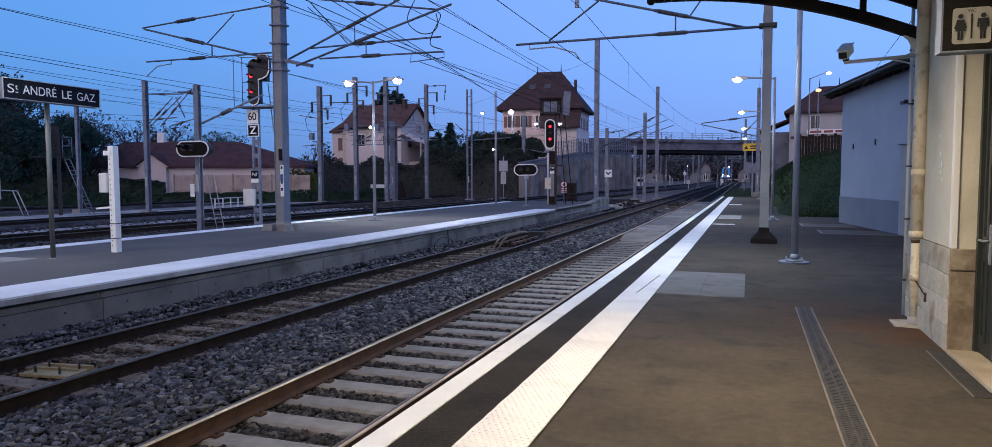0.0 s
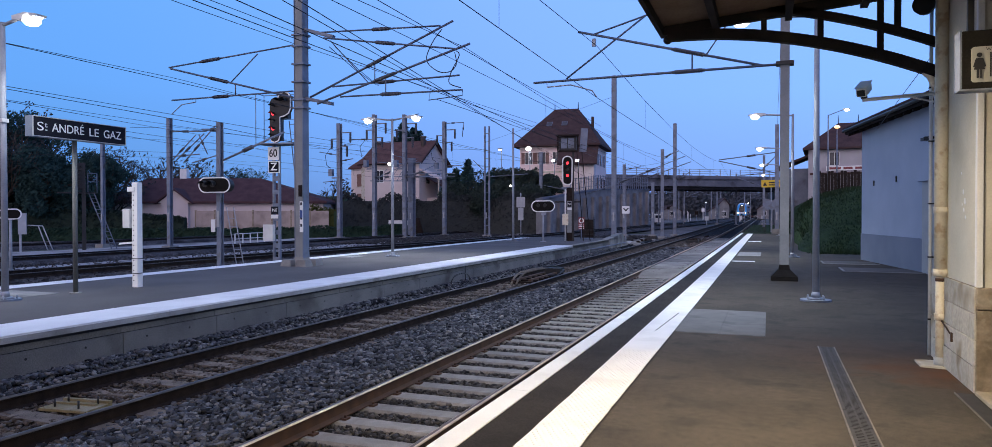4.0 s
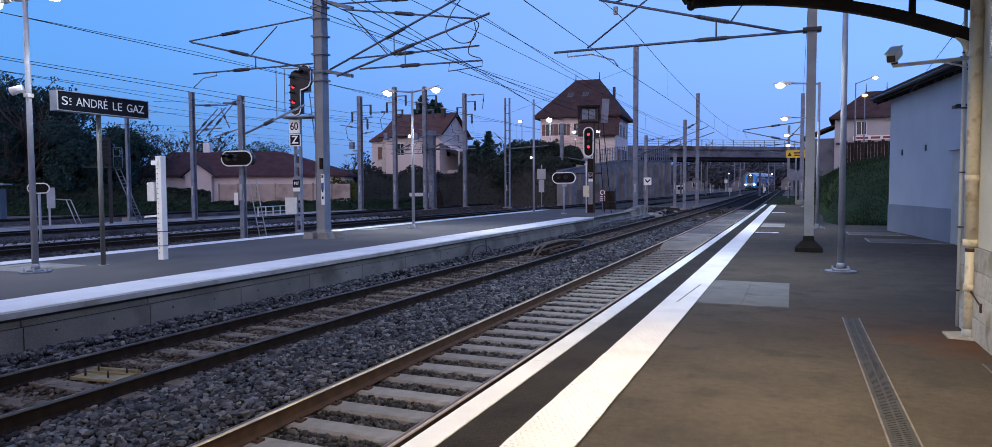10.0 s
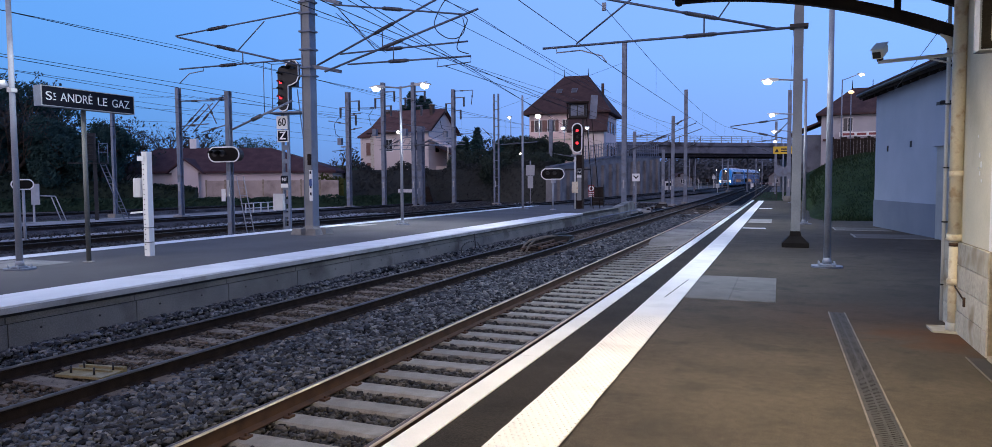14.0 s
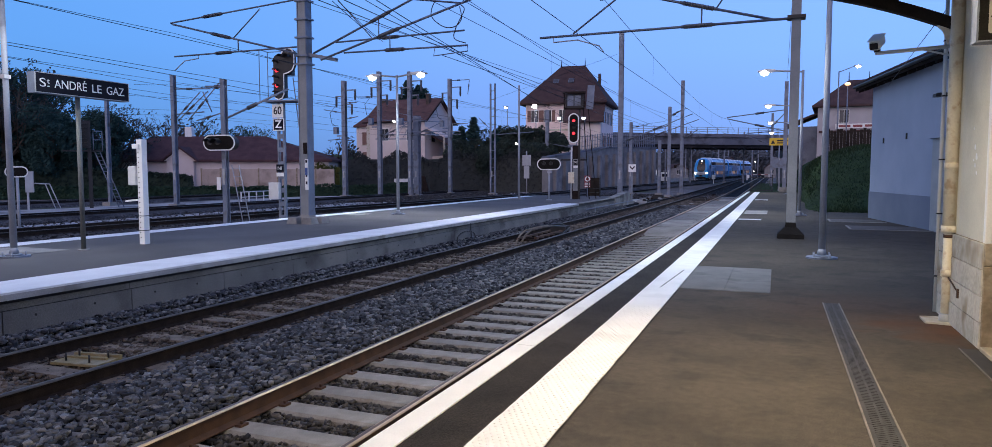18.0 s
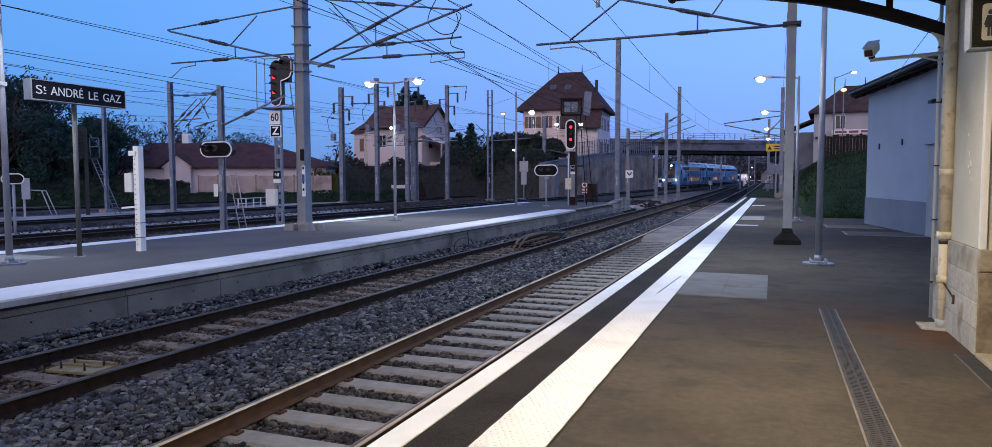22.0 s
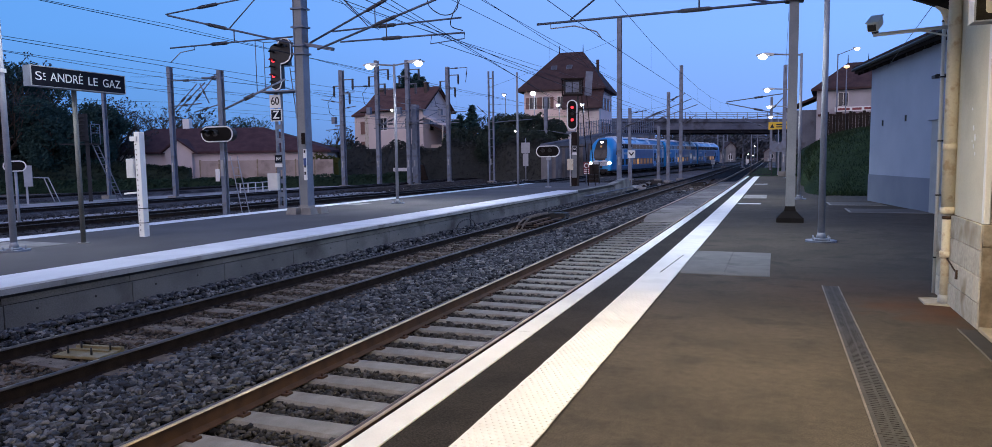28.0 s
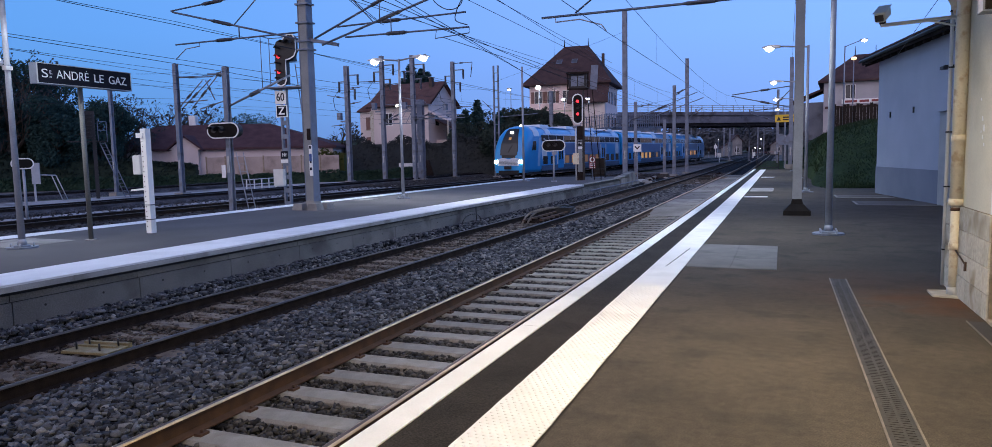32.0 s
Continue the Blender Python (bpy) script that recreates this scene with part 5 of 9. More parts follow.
def yard_mast(x, y, top, w=0.24, lattice=False, arms=(), label="grey steel catenary mast in the railway yard", z0=-1.0, turn=0.0, extras=False):
    t = thing("catenary_mast", label, "mast", "catenary masts", at=(x, y, rise(y)), turn=turn)
    if lattice:
        m = Mesh()
        for s in (-1, 1):
            m.box(s * w / 2 - 0.07, s * w / 2 + 0.07, -0.10, 0.10, z0, top)
        part("mast_post", m, STEEL, t)
        for k in range(int((top - z0) / 0.9)):
            part("lacing", Mesh().box(-w / 2 + 0.05, w / 2 - 0.05, -0.05, 0.05, z0 + 0.4 + 0.9 * k, z0 + 0.46 + 0.9 * k), STEEL, t)
    else:
        part("mast_post", i_beam(Mesh(), w, w, top, z0, 0.03), STEEL, t)
    part("mast_foot", Mesh().box(-0.4, 0.4, -0.4, 0.4, z0 - 0.1, z0 + 0.35), CONCRETE, t)
    part("mast_plate", Mesh().box(-0.055, 0.055, -w / 2 - 0.04, -w / 2 - 0.012, 1.1, 1.75), GREY_PAINT, t)
    if extras:
        bx_ = part("transformer_box", Mesh().box(-1.2, -0.78, -0.2, 0.2, top - 5.3, top - 4.6), STEEL, t, "grey switch box")
        part("box_bracket", Mesh().box(-0.9, 0.0, -0.05, 0.05, top - 5.55, top - 5.42), STEEL, bx_)
        for dx, dz in ((-0.9, -1.6), (0.9, -2.4), (1.3, -1.0)):
            part("insulator", insulator(Mesh(), (dx, 0, top + dz), (dx, 0, top + dz - 0.9), 0.11), INSULATOR, t)
            part("cross_bar", Mesh().box(min(0, dx) - 0.1, max(0, dx) + 0.1, -0.05, 0.05, top + dz, top + dz + 0.1), STEEL, t)
        part("jumper_cable", Mesh().chain([(-1.0, 0, top - 2.4), (-1.7, 0, top - 3.2), (-1.5, 0, top - 4.2), (-1.05, 0, top - 4.5)], 0.03), WIRE, t)
    for p, q in arms:
        o = part("cantilever_tube", Mesh().tube(p, q, 0.042, n=6), STEEL, t)
        a, b = Vector(p).lerp(Vector(q), 0.35), Vector(p).lerp(Vector(q), 0.5)
        part("insulator", Mesh().tube(a, b, 0.085, n=8), INSULATOR, o)
    return t


CANT = [((0.1, 0, 6.9), (3.4, 0, 6.6)), ((0.1, 0, 5.2), (3.4, 0, 6.5)), ((0.1, 0, 5.4), (3.2, 0, 5.35))]
CANT_L = [((-p[0], p[1], p[2]), (-q[0], q[1], q[2])) for p, q in CANT]
yard_mast(-40.6, 39.5, 8.6, 0.30, arms=[((0.1, 0, 7.62), (3.4, 0, 7.5)), ((0.2, 0, 5.5), (2.45, 0, 7.28)), ((0.6, 0, 5.5), (3.2, 0, 7.34)), ((1.3, 0, 5.3), (4.2, 0, 7.85)), ((0.2, 0, 5.81), (2.8, 0, 5.9)), ((2.1, 0, 5.3), (4.7, 0, 5.84)), ((2.74, 0, 7.27), (3.5, 0, 5.88))])
yard_mast(-47.7, 39.9, 8.2)
yard_mast(-20.6, 22.6, 5.3, 0.20, arms=[((0.1, 0, 3.75), (2.75, 0.5, 4.85)), ((0.1, 0, 5.0), (-1.2, 0.3, 5.1))])
yard_mast(-40.6, 61.3, 10.8, 0.42, arms=[((-0.1, 0, 7.6), (-2.4, 0, 8.0)), ((0.1, 0, 8.6), (1.5, 0, 8.6)), ((0.1, 0, 7.0), (1.6, 0, 7.2)), ((-0.1, 0, 5.0), (-2.0, 0, 4.9))], extras=True)
yard_mast(-37.3, 62.6, 11.7, 0.38, arms=CANT + [((-0.1, 0, 9.2), (-3.0, 0, 9.3)), ((0.1, 0, 8.8), (1.8, 0, 8.9))], extras=True)
yard_mast(-34.5, 63.8, 11.7, 0.38, arms=CANT + [((-1.2, 0, 7.6), (1.4, 0, 7.0)), ((-0.1, 0, 11.4), (1.6, 0, 11.7))], extras=True)
yard_mast(-34.45, 65.2, 7.4, 0.6)
yard_mast(-34.2, 72.6, 12.0, 0.38, arms=[((0.1, 0, 11.8), (2.4, 0, 11.8)), ((2.4, 0, 11.8), (2.2, 0, 10.2)), ((0, 0, 7.0), (2.2, 0, 7.0))], extras=True)
yard_mast(-28.3, 70.8, 11.0, 0.5, lattice=True, arms=[((0.4, 0, 5.6), (4.6, 0, 5.8)), ((-0.5, 0, 6.4), (-1.6, 0, 7.4))])
yard_mast(-9.9, 71.8, 8.0, 0.3, arms=[((-0.1, 0, 6.2), (-8.5, 0.5, 3.4)), ((0.1, 0, 7.2), (1.6, 0, 7.8)), ((-0.1, 0, 6.9), (1.2, 0, 7.7))])
yard_mast(-9.5, 78.5, 11.3, 0.34, arms=[((0.1, 0, 5.0), (1.5, 0, 6.0))])
yard_mast(-11.3, 55.0, 12.4, 0.34, label="tall weathered steel catenary mast beyond the island platform")
yard_mast(-11.55, 76.5, 4.9, 0.3)
yard_mast(-14.6, 76.5, 6.9, 0.3, arms=[((0.1, 0, 5.2), (6.4, 0, 7.6)), ((0.1, 0, 4.6), (7.0, 0, 7.0)), ((-0.1, 0, 6.3), (1.8, 0, 6.6))])
yard_mast(-27.1, 86.4, 9.4, 0.4, arms=[((-0.1, 0, 5.2), (-5.0, 0, 5.2)), ((0.1, 0, 5.2), (5.0, 0, 4.2))], z0=2.0)
yard_mast(0.62, 63.2, 9.0, 0.3, arms=[((-0.1, 0, 6.7), (-4.6, 0, 6.2)), ((-0.1, 0, 5.0), (-4.6, 0, 6.1)), ((-1.2, 0, 5.2), (-0.1, 0, 6.4))], z0=0.0)
yard_mast(-0.6, 98.0, 9.0, 0.3, arms=[((-0.1, 0, 6.7), (-3.2, 0, 6.4)), ((-0.1, 0, 5.0), (-3.2, 0, 6.1))])
yard_mast(-9.8, 150.0, 9.0, 0.3)
yard_mast(-1.0, 150.0, 9.0, 0.3, arms=CANT_L)
portal = thing("catenary_portal", "horizontal steel portal beam between two yard masts", "portal beam", at=(-37.3, 62.55, 0), turn=22)
part("beam_chord", Mesh().box(-0.4, 3.3, -0.05, 0.05, 4.95, 5.05), STEEL, portal)
part("beam_chord", Mesh().box(2.8, 8.2, -0.05, 0.05, 5.72, 5.80), STEEL, portal)
part("beam_chord", Mesh().box(2.8, 8.2, -0.05, 0.05, 5.45, 5.51), STEEL, portal)
for k_ in range(4):
    part("beam_lacing", Mesh().bar((0.2 + 0.7 * k_, 0, 5.0), (1.3 + 0.7 * k_, 0, 6.2 + 0.3 * k_), 0.04, 0.05), STEEL, portal)


# ---------------------------------------------------------------- overhead wires
def wire_pair(x0, zc, zm, y0, y1, span, stag=0.2, sag=0.62, label="contact wire and messenger wire with droppers", start=18.4):
    """A contact wire and its messenger; masts stand every span metres from start."""
    t = thing("overhead_line", label, "overhead wire", "overhead wires")
    k0, k1 = math.floor((y0 - start) / span), math.ceil((y1 - start) / span)
    con, mes = Mesh(), Mesh()
    pc, pm = None, None
    for k in range(k0, k1 + 1):
        ya = start + k * span
        sa, sb = (stag if k % 2 == 0 else -stag), (stag if k % 2 else -stag)
        for j in range(6):
            u = j / 6
            y = ya + span * u
            if y < y0 or y > y1:
                continue
            x, r = x0 + sa + (sb - sa) * u, rise(y)
            c = (x, y, zc + r)
            m = (x, y, zm + r - 4 * sag * u * (1 - u))
            if pc:
                con.tube(pc, c, 0.008, n=5, caps=False)
                mes.tube(pm, m, 0.008, n=5, caps=False)
            pc, pm = c, m
            if y < 90 and j:
                part("dropper", Mesh().tube(c, m, 0.004, n=4, caps=False), WIRE, t)
    part("contact_wire", con, WIRE, t)
    part("messenger_wire", mes, WIRE, t)
    return t


wire_pair(-4.03, 4.67, 6.02, -40, 300, 44.6, -0.20)
wire_pair(-7.80, 4.75, 6.30, -40, 300, 44.6, -0.2)
wire_pair(-18.6, 4.98, 6.22, -60, 130, 44.6, -0.2, sag=0.25)
wire_pair(-36.5, 5.3, 6.8, 39, 140, 55, 0.2, start=39)
solo = thing("feeder_lines", "bare overhead feeder cables above the yard", "overhead wire", "overhead wires")
for p_, q_ in (((-13.9, -30, 6.95), (-13.9, 18.4, 6.95)), ((-13.9, 18.4, 6.95), (-11.5, 55, 6.9)), ((-13.25, -30, 7.05), (-13.25, 18.4, 7.05)), ((-8.9, -30, 6.3), (-8.85, 18.4, 6.25)), ((-8.85, 18.4, 6.25), (-9.4, 78.5, 6.4)),
               ((-4.95, -8, 5.6), (-8.0, 18.4, 4.72)), ((-8.0, 18.4, 4.72), (-11.3, 55, 3.2)), ((-8.9, 18.4, 4.9), (-9.4, 71.8, 5.3)), ((-16.5, -20, 5.6), (-16.5, 60, 5.6)),
               ((-40.6, 39.5, 8.0), (-40.6, 61.3, 8.6)), ((-40.6, 61.3, 9.2), (-37.3, 62.6, 9.0)), ((-34.3, 63.8, 9.8), (-34.2, 72.6, 9.6)),
               ((-34.2, 72.6, 9.0), (-28.3, 70.8, 8.6)), ((-28.3, 70.8, 9.4), (-11.3, 55, 10.8)), ((-47.7, 39.9, 7.6), (-37.3, 62.6, 8.0)),
               ((-20.6, 22.6, 5.1), (-36.5, 62.8, 7.2)), ((-20.6, 22.6, 5.1), (-18.9, -10, 5.4)), ((0.36, 18.4, 8.6), (0.62, 63.2, 8.4)), ((-9.5, 78.5, 6.5), (-1.0, 150, 6.6)),
               ((-27.5, 30, 6.0), (-28.3, 70.8, 6.7)), ((-31.5, 40, 5.2), (-30.0, 90, 5.2)), ((-34.2, 72.6, 7.1), (-11.5, 76.5, 4.7)), ((-27.1, 86.4, 7.2), (-11.3, 55, 5.8)), ((-27.1, 86.4, 6.2), (-9.9, 71.8, 5.2)), ((-14.6, 76.5, 6.6), (-9.5, 78.5, 7.4)), ((-28.3, 70.8, 7.6), (-14.6, 76.5, 6.8)),
               ((-7.58, 4.0, 5.67), (-16.0, 61.5, 5.71)), ((-7.08, 4.0, 4.76), (-12.28, 60.0, 5.75)), ((-7.51, 12.0, 6.01), (-8.96, 40.0, 6.62)), ((-9.54, 14.0, 5.49), (-10.8, 18.2, 5.42)), ((-9.38, 14.0, 5.48), (-10.7, 18.2, 5.37)),
               ((-22.9, 6.0, 5.36), (-40.88, 45.0, 8.17)), ((-21.1, 10.0, 5.1), (-40.9, 45.0, 7.72)), ((-29.12, 40.0, 8.61), (-39.29, 70.0, 10.6)), ((-33.0, 24.0, 6.25), (-36.34, 45.0, 6.57)), ((-33.0, 24.0, 6.1), (-36.36, 45.0, 5.99)),
               ((-33.71, 30.0, 6.54), (-40.5, 39.5, 8.0)), ((-40.4, 39.5, 7.7), (-22.14, 24.0, 5.24)), ((-40.2, 39.5, 5.85), (-48.49, 60.0, 6.94)), ((-40.2, 39.5, 6.12), (-45.84, 50.0, 7.43)), ((-44.0, 30.0, 5.9), (-40.4, 39.5, 6.1)), ((-44.0, 30.0, 5.4), (-40.4, 39.5, 5.75))):
    mid_ = Vector(p_).lerp(Vector(q_), 0.5) - Vector((0, 0, 0.05))
    part("cable", Mesh().chain([p_, tuple(mid_), q_], 0.009 if p_[0] > -20 else 0.010, n=5), WIRE, solo)
solid("guy_wire", Mesh().tube((1.70, 9.16, 3.35), (2.4, 19.0, 3.6), 0.004, n=4), BLACK, "thin black cable from the building to the annex", "cable")


# ---------------------------------------------------------------- lamps
def head_parts(t, x, y, z, side, lit, size=1.0):
    """A lamp head at the end of its arm, flat below."""
    o = part("lamp_head", Mesh().prism([(x - side * 0.02, z - 0.03), (x + side * 0.18 * size, z - 0.055), (x + side * 0.58 * size, z - 0.02), (x + side * 0.60 * size, z + 0.015), (x + side * 0.30 * size, z + 0.07), (x - side * 0.02, z + 0.04)], y - 0.11, y + 0.11), LIGHT_GREY, t)
    if lit:
        # glass larger than a real bowl, its size standing in for the bloom
        part("lamp_glass", Mesh().ball((x + side * 0.36 * size, y, z - 0.062), 0.158 * size, squash=0.72), lit, o, "bright white lamp glass, enlarged for its glow")
    return o


def platform_lamp(x, y, h, sides, label, group, lit=None, r=0.055, glass=0):
    t = thing("platform_lamp", label, "lamp", group, at=(x, y, 0))
    part("pole", Mesh().tube((0, 0, 0.03), (0, 0, h), r * 1.12, r * 0.8, n=16), GALV, t)
    part("base_plate", Mesh().tube((0, 0, -0.01), (0, 0, 0.03), 0.27, n=18, smooth=False).tube((0, 0, 0.03), (0, 0, 0.065), 0.15, 0.12, n=16), STEEL, t)
    part("base_collar", Mesh().tube((0, 0, 0.07), (0, 0, 0.17), 0.085, 0.064, n=14), GALV, t)
    for bx, by in ((-0.13, -0.13), (0.13, -0.13), (0.13, 0.13), (-0.13, 0.13)):
        part("bolt", Mesh().tube((bx, by, 0.02), (bx, by, 0.10), 0.016, n=6), GALV, t)
    for s, reach in sides:
        part("arm", Mesh().tube((0, 0, h - 0.06), (s * reach, 0, h + 0.02), 0.032, n=8), GALV, t)
        head_parts(t, s * reach, 0, h + 0.02, s, (lit or GLOW_LAMP) if glass >= 0 else None)
    return t


for y_, g_ in ((14.18, GLOW_LAMP), (28.2, GLOW_LAMP), (42.3, GLOW_LAMP), (56.4, GLOW_LAMP), (70.5, GLOW_LAMP_DIM), (84.6, GLOW_LAMP_DIM)):
    platform_lamp(0.82, y_, 5.27, [(-1, 0.95)], "galvanised platform lamp post with one lit head", "platform lamps", g_)
platform_lamp(-13.22, 8.96, 5.15, [(-1, 0.55), (1, 0.42)], "galvanised lamp post with two lit heads and a loudspeaker", "island lamps")
platform_lamp(-13.31, 23.64, 5.22, [(-1, 0.7), (1, 0.65)], "galvanised lamp post with two lit heads", "island lamps")
l3 = thing("platform_lamp", "tall thin galvanised lamp post with a small globe", "lamp", "island lamps", at=(-14.3, 40.0, 0))
part("pole", Mesh().tube((0, 0, 0), (0, 0, 6.75), 0.07, 0.06, n=10), GALV, l3)
part("base_plate", Mesh().box(-0.3, 0.3, -0.25, 0.25, -0.01, 0.06), STEEL, l3)
part("globe", Mesh().ball((-0.12, -0.1, 3.3), 0.062), GLOW_LAMP_DIM, l3, "small pale globe")
gl = thing("globe_lamp", "small white globe lamp on the lamp post", "lamp", at=(-13.40, 23.55, 3.5))
part("globe", Mesh().ball((0, 0, 0), 0.055), GLOW_LAMP_DIM, gl)
part("clip", Mesh().box(0.0, 0.12, -0.02, 0.06, -0.02, 0.02), GALV, gl)

horn = thing("loudspeaker", "white cylindrical loudspeaker on the lamp post", "loudspeaker", at=(-13.22, 8.96, 3.42))
part("body", Mesh().tube((-0.08, -0.05, 0.05), (-0.25, -0.16, -0.02), 0.070, 0.082, n=14), WHITE_PAINT, horn)
part("grille", Mesh().tube((-0.25, -0.16, -0.02), (-0.256, -0.164, -0.0225), 0.070, n=14), GREY_PAINT, horn)
part("bracket", Mesh().tube((0, 0, -0.06), (-0.2, -0.12, 0.0), 0.014).box(-0.06, 0.06, -0.06, 0.06, -0.12, -0.05), LIGHT_GREY, horn)

cctv = thing("security_camera", "white box security camera on a wall arm", "camera", at=(1.70, 8.80, 2.89))
part("arm", Mesh().tube((0, 0, 0), (-0.72, 0.02, -0.03), 0.020, n=8).tube((-0.3, 0.0, -0.012), (0, 0, -0.10), 0.010), LIGHT_GREY, cctv)
part("wall_plate", Mesh().box(-0.02, 0.03, -0.06, 0.06, -0.14, 0.08), LIGHT_GREY, cctv)
hs = part("housing", Mesh().box(-0.772, -0.656, -0.10, 0.15, 0.03, 0.138), WHITE_PAINT, cctv)
bevelled(hs, 0.03, 3)
hs.matrix_basis = pose(-0.71, 0, 0.09, 26, 0, -21) @ Matrix.Translation((0.71, 0, -0.10))
part("hood", Mesh().box(-0.776, -0.652, -0.110, 0.15, 0.1385, 0.145), WHITE_PAINT, hs)
part("lens_window", Mesh().box(-0.755, -0.675, -0.106, -0.098, 0.05, 0.118), BLACK, hs, "dark glass front")
part("knuckle", Mesh().ball((-0.70, 0.03, 0.0), 0.035), BLACK, cctv)

spk = thing("wall_loudspeaker", "dark round loudspeaker fixed on the wall above the pipe", "loudspeaker", at=(1.56, 8.8, 3.86))
part("disc", Mesh().tube((0, 0, 0), (0.03, 0.06, 0), 0.11, n=18), BLACK, spk)
part("stem", Mesh().tube((0.03, 0.06, 0.0), (0.3, 0.1, 0.05), 0.014), BLACK, spk)

# toilet sign box
wc = thing("toilet_sign", "dark sign box with white toilet pictogram panel", "sign", at=(1.315, 6.0, 2.495))
bevelled(part("sign_box", Mesh().box(0.0, 0.385, 0.0, 0.16, 0.0, 0.42), SIGN_BLACK, wc), 0.006)
part("sign_edge", Mesh().box(-0.012, 0.0, 0.0, 0.16, -0.008, 0.425).box(0.0, 0.385, 0.0, 0.16, -0.010, 0.0), STEEL, wc, "pale metal frame edge")
SX, SZ = -0.037, -0.045
corner_ = [(cx + 0.022 * math.cos(a), cz + 0.022 * math.sin(a)) for cx, cz, q in ((0.313 + SX, 0.323 + SZ, 0), (0.117 + SX, 0.323 + SZ, 1), (0.117 + SX, 0.112 + SZ, 2), (0.313 + SX, 0.112 + SZ, 3)) for a in [math.pi / 2 * (q + k / 4) for k in range(5)]]
part("picture_panel", Mesh().prism(corner_, -0.004, 0.0), SIGN_PANEL, wc, "pale panel with rounded corners")
for cx_, skirt in ((0.145 + SX, True), (0.285 + SX, False)):
    part("pictogram", Mesh().tube((cx_, -0.006, 0.285 + SZ), (cx_, -0.009, 0.285 + SZ), 0.017, n=12), BLACK, wc)
    fig = [(cx_ - 0.022, 0.262), (cx_ + 0.022, 0.262), (cx_ + 0.040, 0.20), (cx_ + 0.030, 0.197), (cx_ + 0.024, 0.222), (cx_ + 0.034, 0.180)] if skirt else [(cx_ - 0.034, 0.264), (cx_ + 0.034, 0.264), (cx_ + 0.038, 0.205), (cx_ + 0.028, 0.203), (cx_ + 0.022, 0.240), (cx_ + 0.020, 0.180)]
    fig += [(cx_ + 0.017, 0.180), (cx_ + 0.017, 0.118), (cx_ + 0.003, 0.118), (cx_ + 0.003, 0.180), (cx_ - 0.003, 0.180), (cx_ - 0.003, 0.118), (cx_ - 0.017, 0.118), (cx_ - 0.017, 0.180)]
    fig += [(2 * cx_ - x, z) for x, z in reversed(fig[2:6])]
    part("pictogram", Mesh().prism([(x, z + SZ) for x, z in fig], -0.009, -0.006), BLACK, wc)
part("divider", Mesh().box(0.209 + SX, 0.219 + SX, -0.009, -0.006, 0.125 + SZ, 0.30 + SZ), BLACK, wc)
letters("WC", 0.032, pose(0.213 + SX, -0.008, 0.322 + SZ, 90), BLACK, wc, thick=0.001)
part("hanger", Mesh().box(0.36, 0.40, 0.05, 0.11, 0.2, 0.24).box(0.05, 0.09, 0.06, 0.10, 0.42, 1.30).box(0.28, 0.32, 0.06, 0.10, 0.42, 1.35), BLACK, wc)

# station name sign
sg = thing("station_name_sign", "dark station name sign with white letters on one post", "sign", at=(-13.1, 10.3, 0))
part("post", Mesh().tube((0, 0, 0), (0, 0, 3.08), 0.047, n=14), SIGN_POST, sg)
part("base_plate", Mesh().tube((0, 0, -0.005), (0, 0, 0.02), 0.11, n=14), CONCRETE, sg)
part("sign_box", Mesh().box(-0.10, 0.10, -0.95, 1.13, 3.09, 3.48), STEEL, sg)
part("sign_face", Mesh().box(0.10, 0.112, -0.935, 1.115, 3.105, 3.465), NAVY, sg)
sf_ = Mesh()
sf_.box(0.10, 0.118, -0.95, 1.13, 3.09, 3.105).box(0.10, 0.118, -0.95, 1.13, 3.465, 3.48).box(0.10, 0.118, -0.95, -0.935, 3.105, 3.465).box(0.10, 0.118, 1.115, 1.13, 3.105, 3.465)
part("sign_rim", sf_, GREY_PAINT, sg)


def sign_word(text, size, y0, y1, base):
    """A raised word on the sign face, from y0 to y1, standing on the height base."""
    o = letters(text, size, pose(0, 0, 0), WHITE_PAINT, sg)
    xs, zs = [v.co.x for v in o.data.vertices], [v.co.y for v in o.data.vertices]
    k = (y1 - y0) / (max(xs) - min(xs))
    o.matrix_basis = pose(0.113, y0 - min(xs) * k, base - min(zs), 90, 0, 90) @ Matrix.Diagonal((k, 1, 1, 1))
    return o


sign_word("S", 0.235, -0.86, -0.735, 3.205)
sign_word("t", 0.15, -0.715, -0.655, 3.275)
part("lettering", Mesh().box(0.112, 0.117, -0.71, -0.66, 3.215, 3.232), WHITE_PAINT, sg)
sign_word("ANDRÉ", 0.235, -0.565, 0.125, 3.21)
sign_word("LE", 0.235, 0.25, 0.465, 3.205)
sign_word("GAZ", 0.235, 0.585, 1.01, 3.20)

wp = thing("equipment_post", "white perforated equipment post with a grey box", "post", at=(-12.97, 11.68, 0))
part("post", Mesh().box(-0.06, 0.09, -0.07, 0.07, 0, 2.30), WHITE_PAINT, wp)
hl = Mesh()
for k_ in range(18):
    hl.tube((-0.015, -0.075, 0.15 + 0.11 * k_), (-0.015, -0.069, 0.15 + 0.11 * k_), 0.014, n=6)
part("holes", hl, BLACK, wp)["kind"] = "stuff"
part("top_plate", Mesh().box(-0.16, 0.03, -0.10, -0.072, 2.10, 2.20), WHITE_PAINT, wp)
bevelled(part("box", Mesh().box(-0.28, -0.07, -0.13, 0.06, 1.30, 1.72), LIGHT_GREY, wp, "pale grey plastic box"), 0.015)
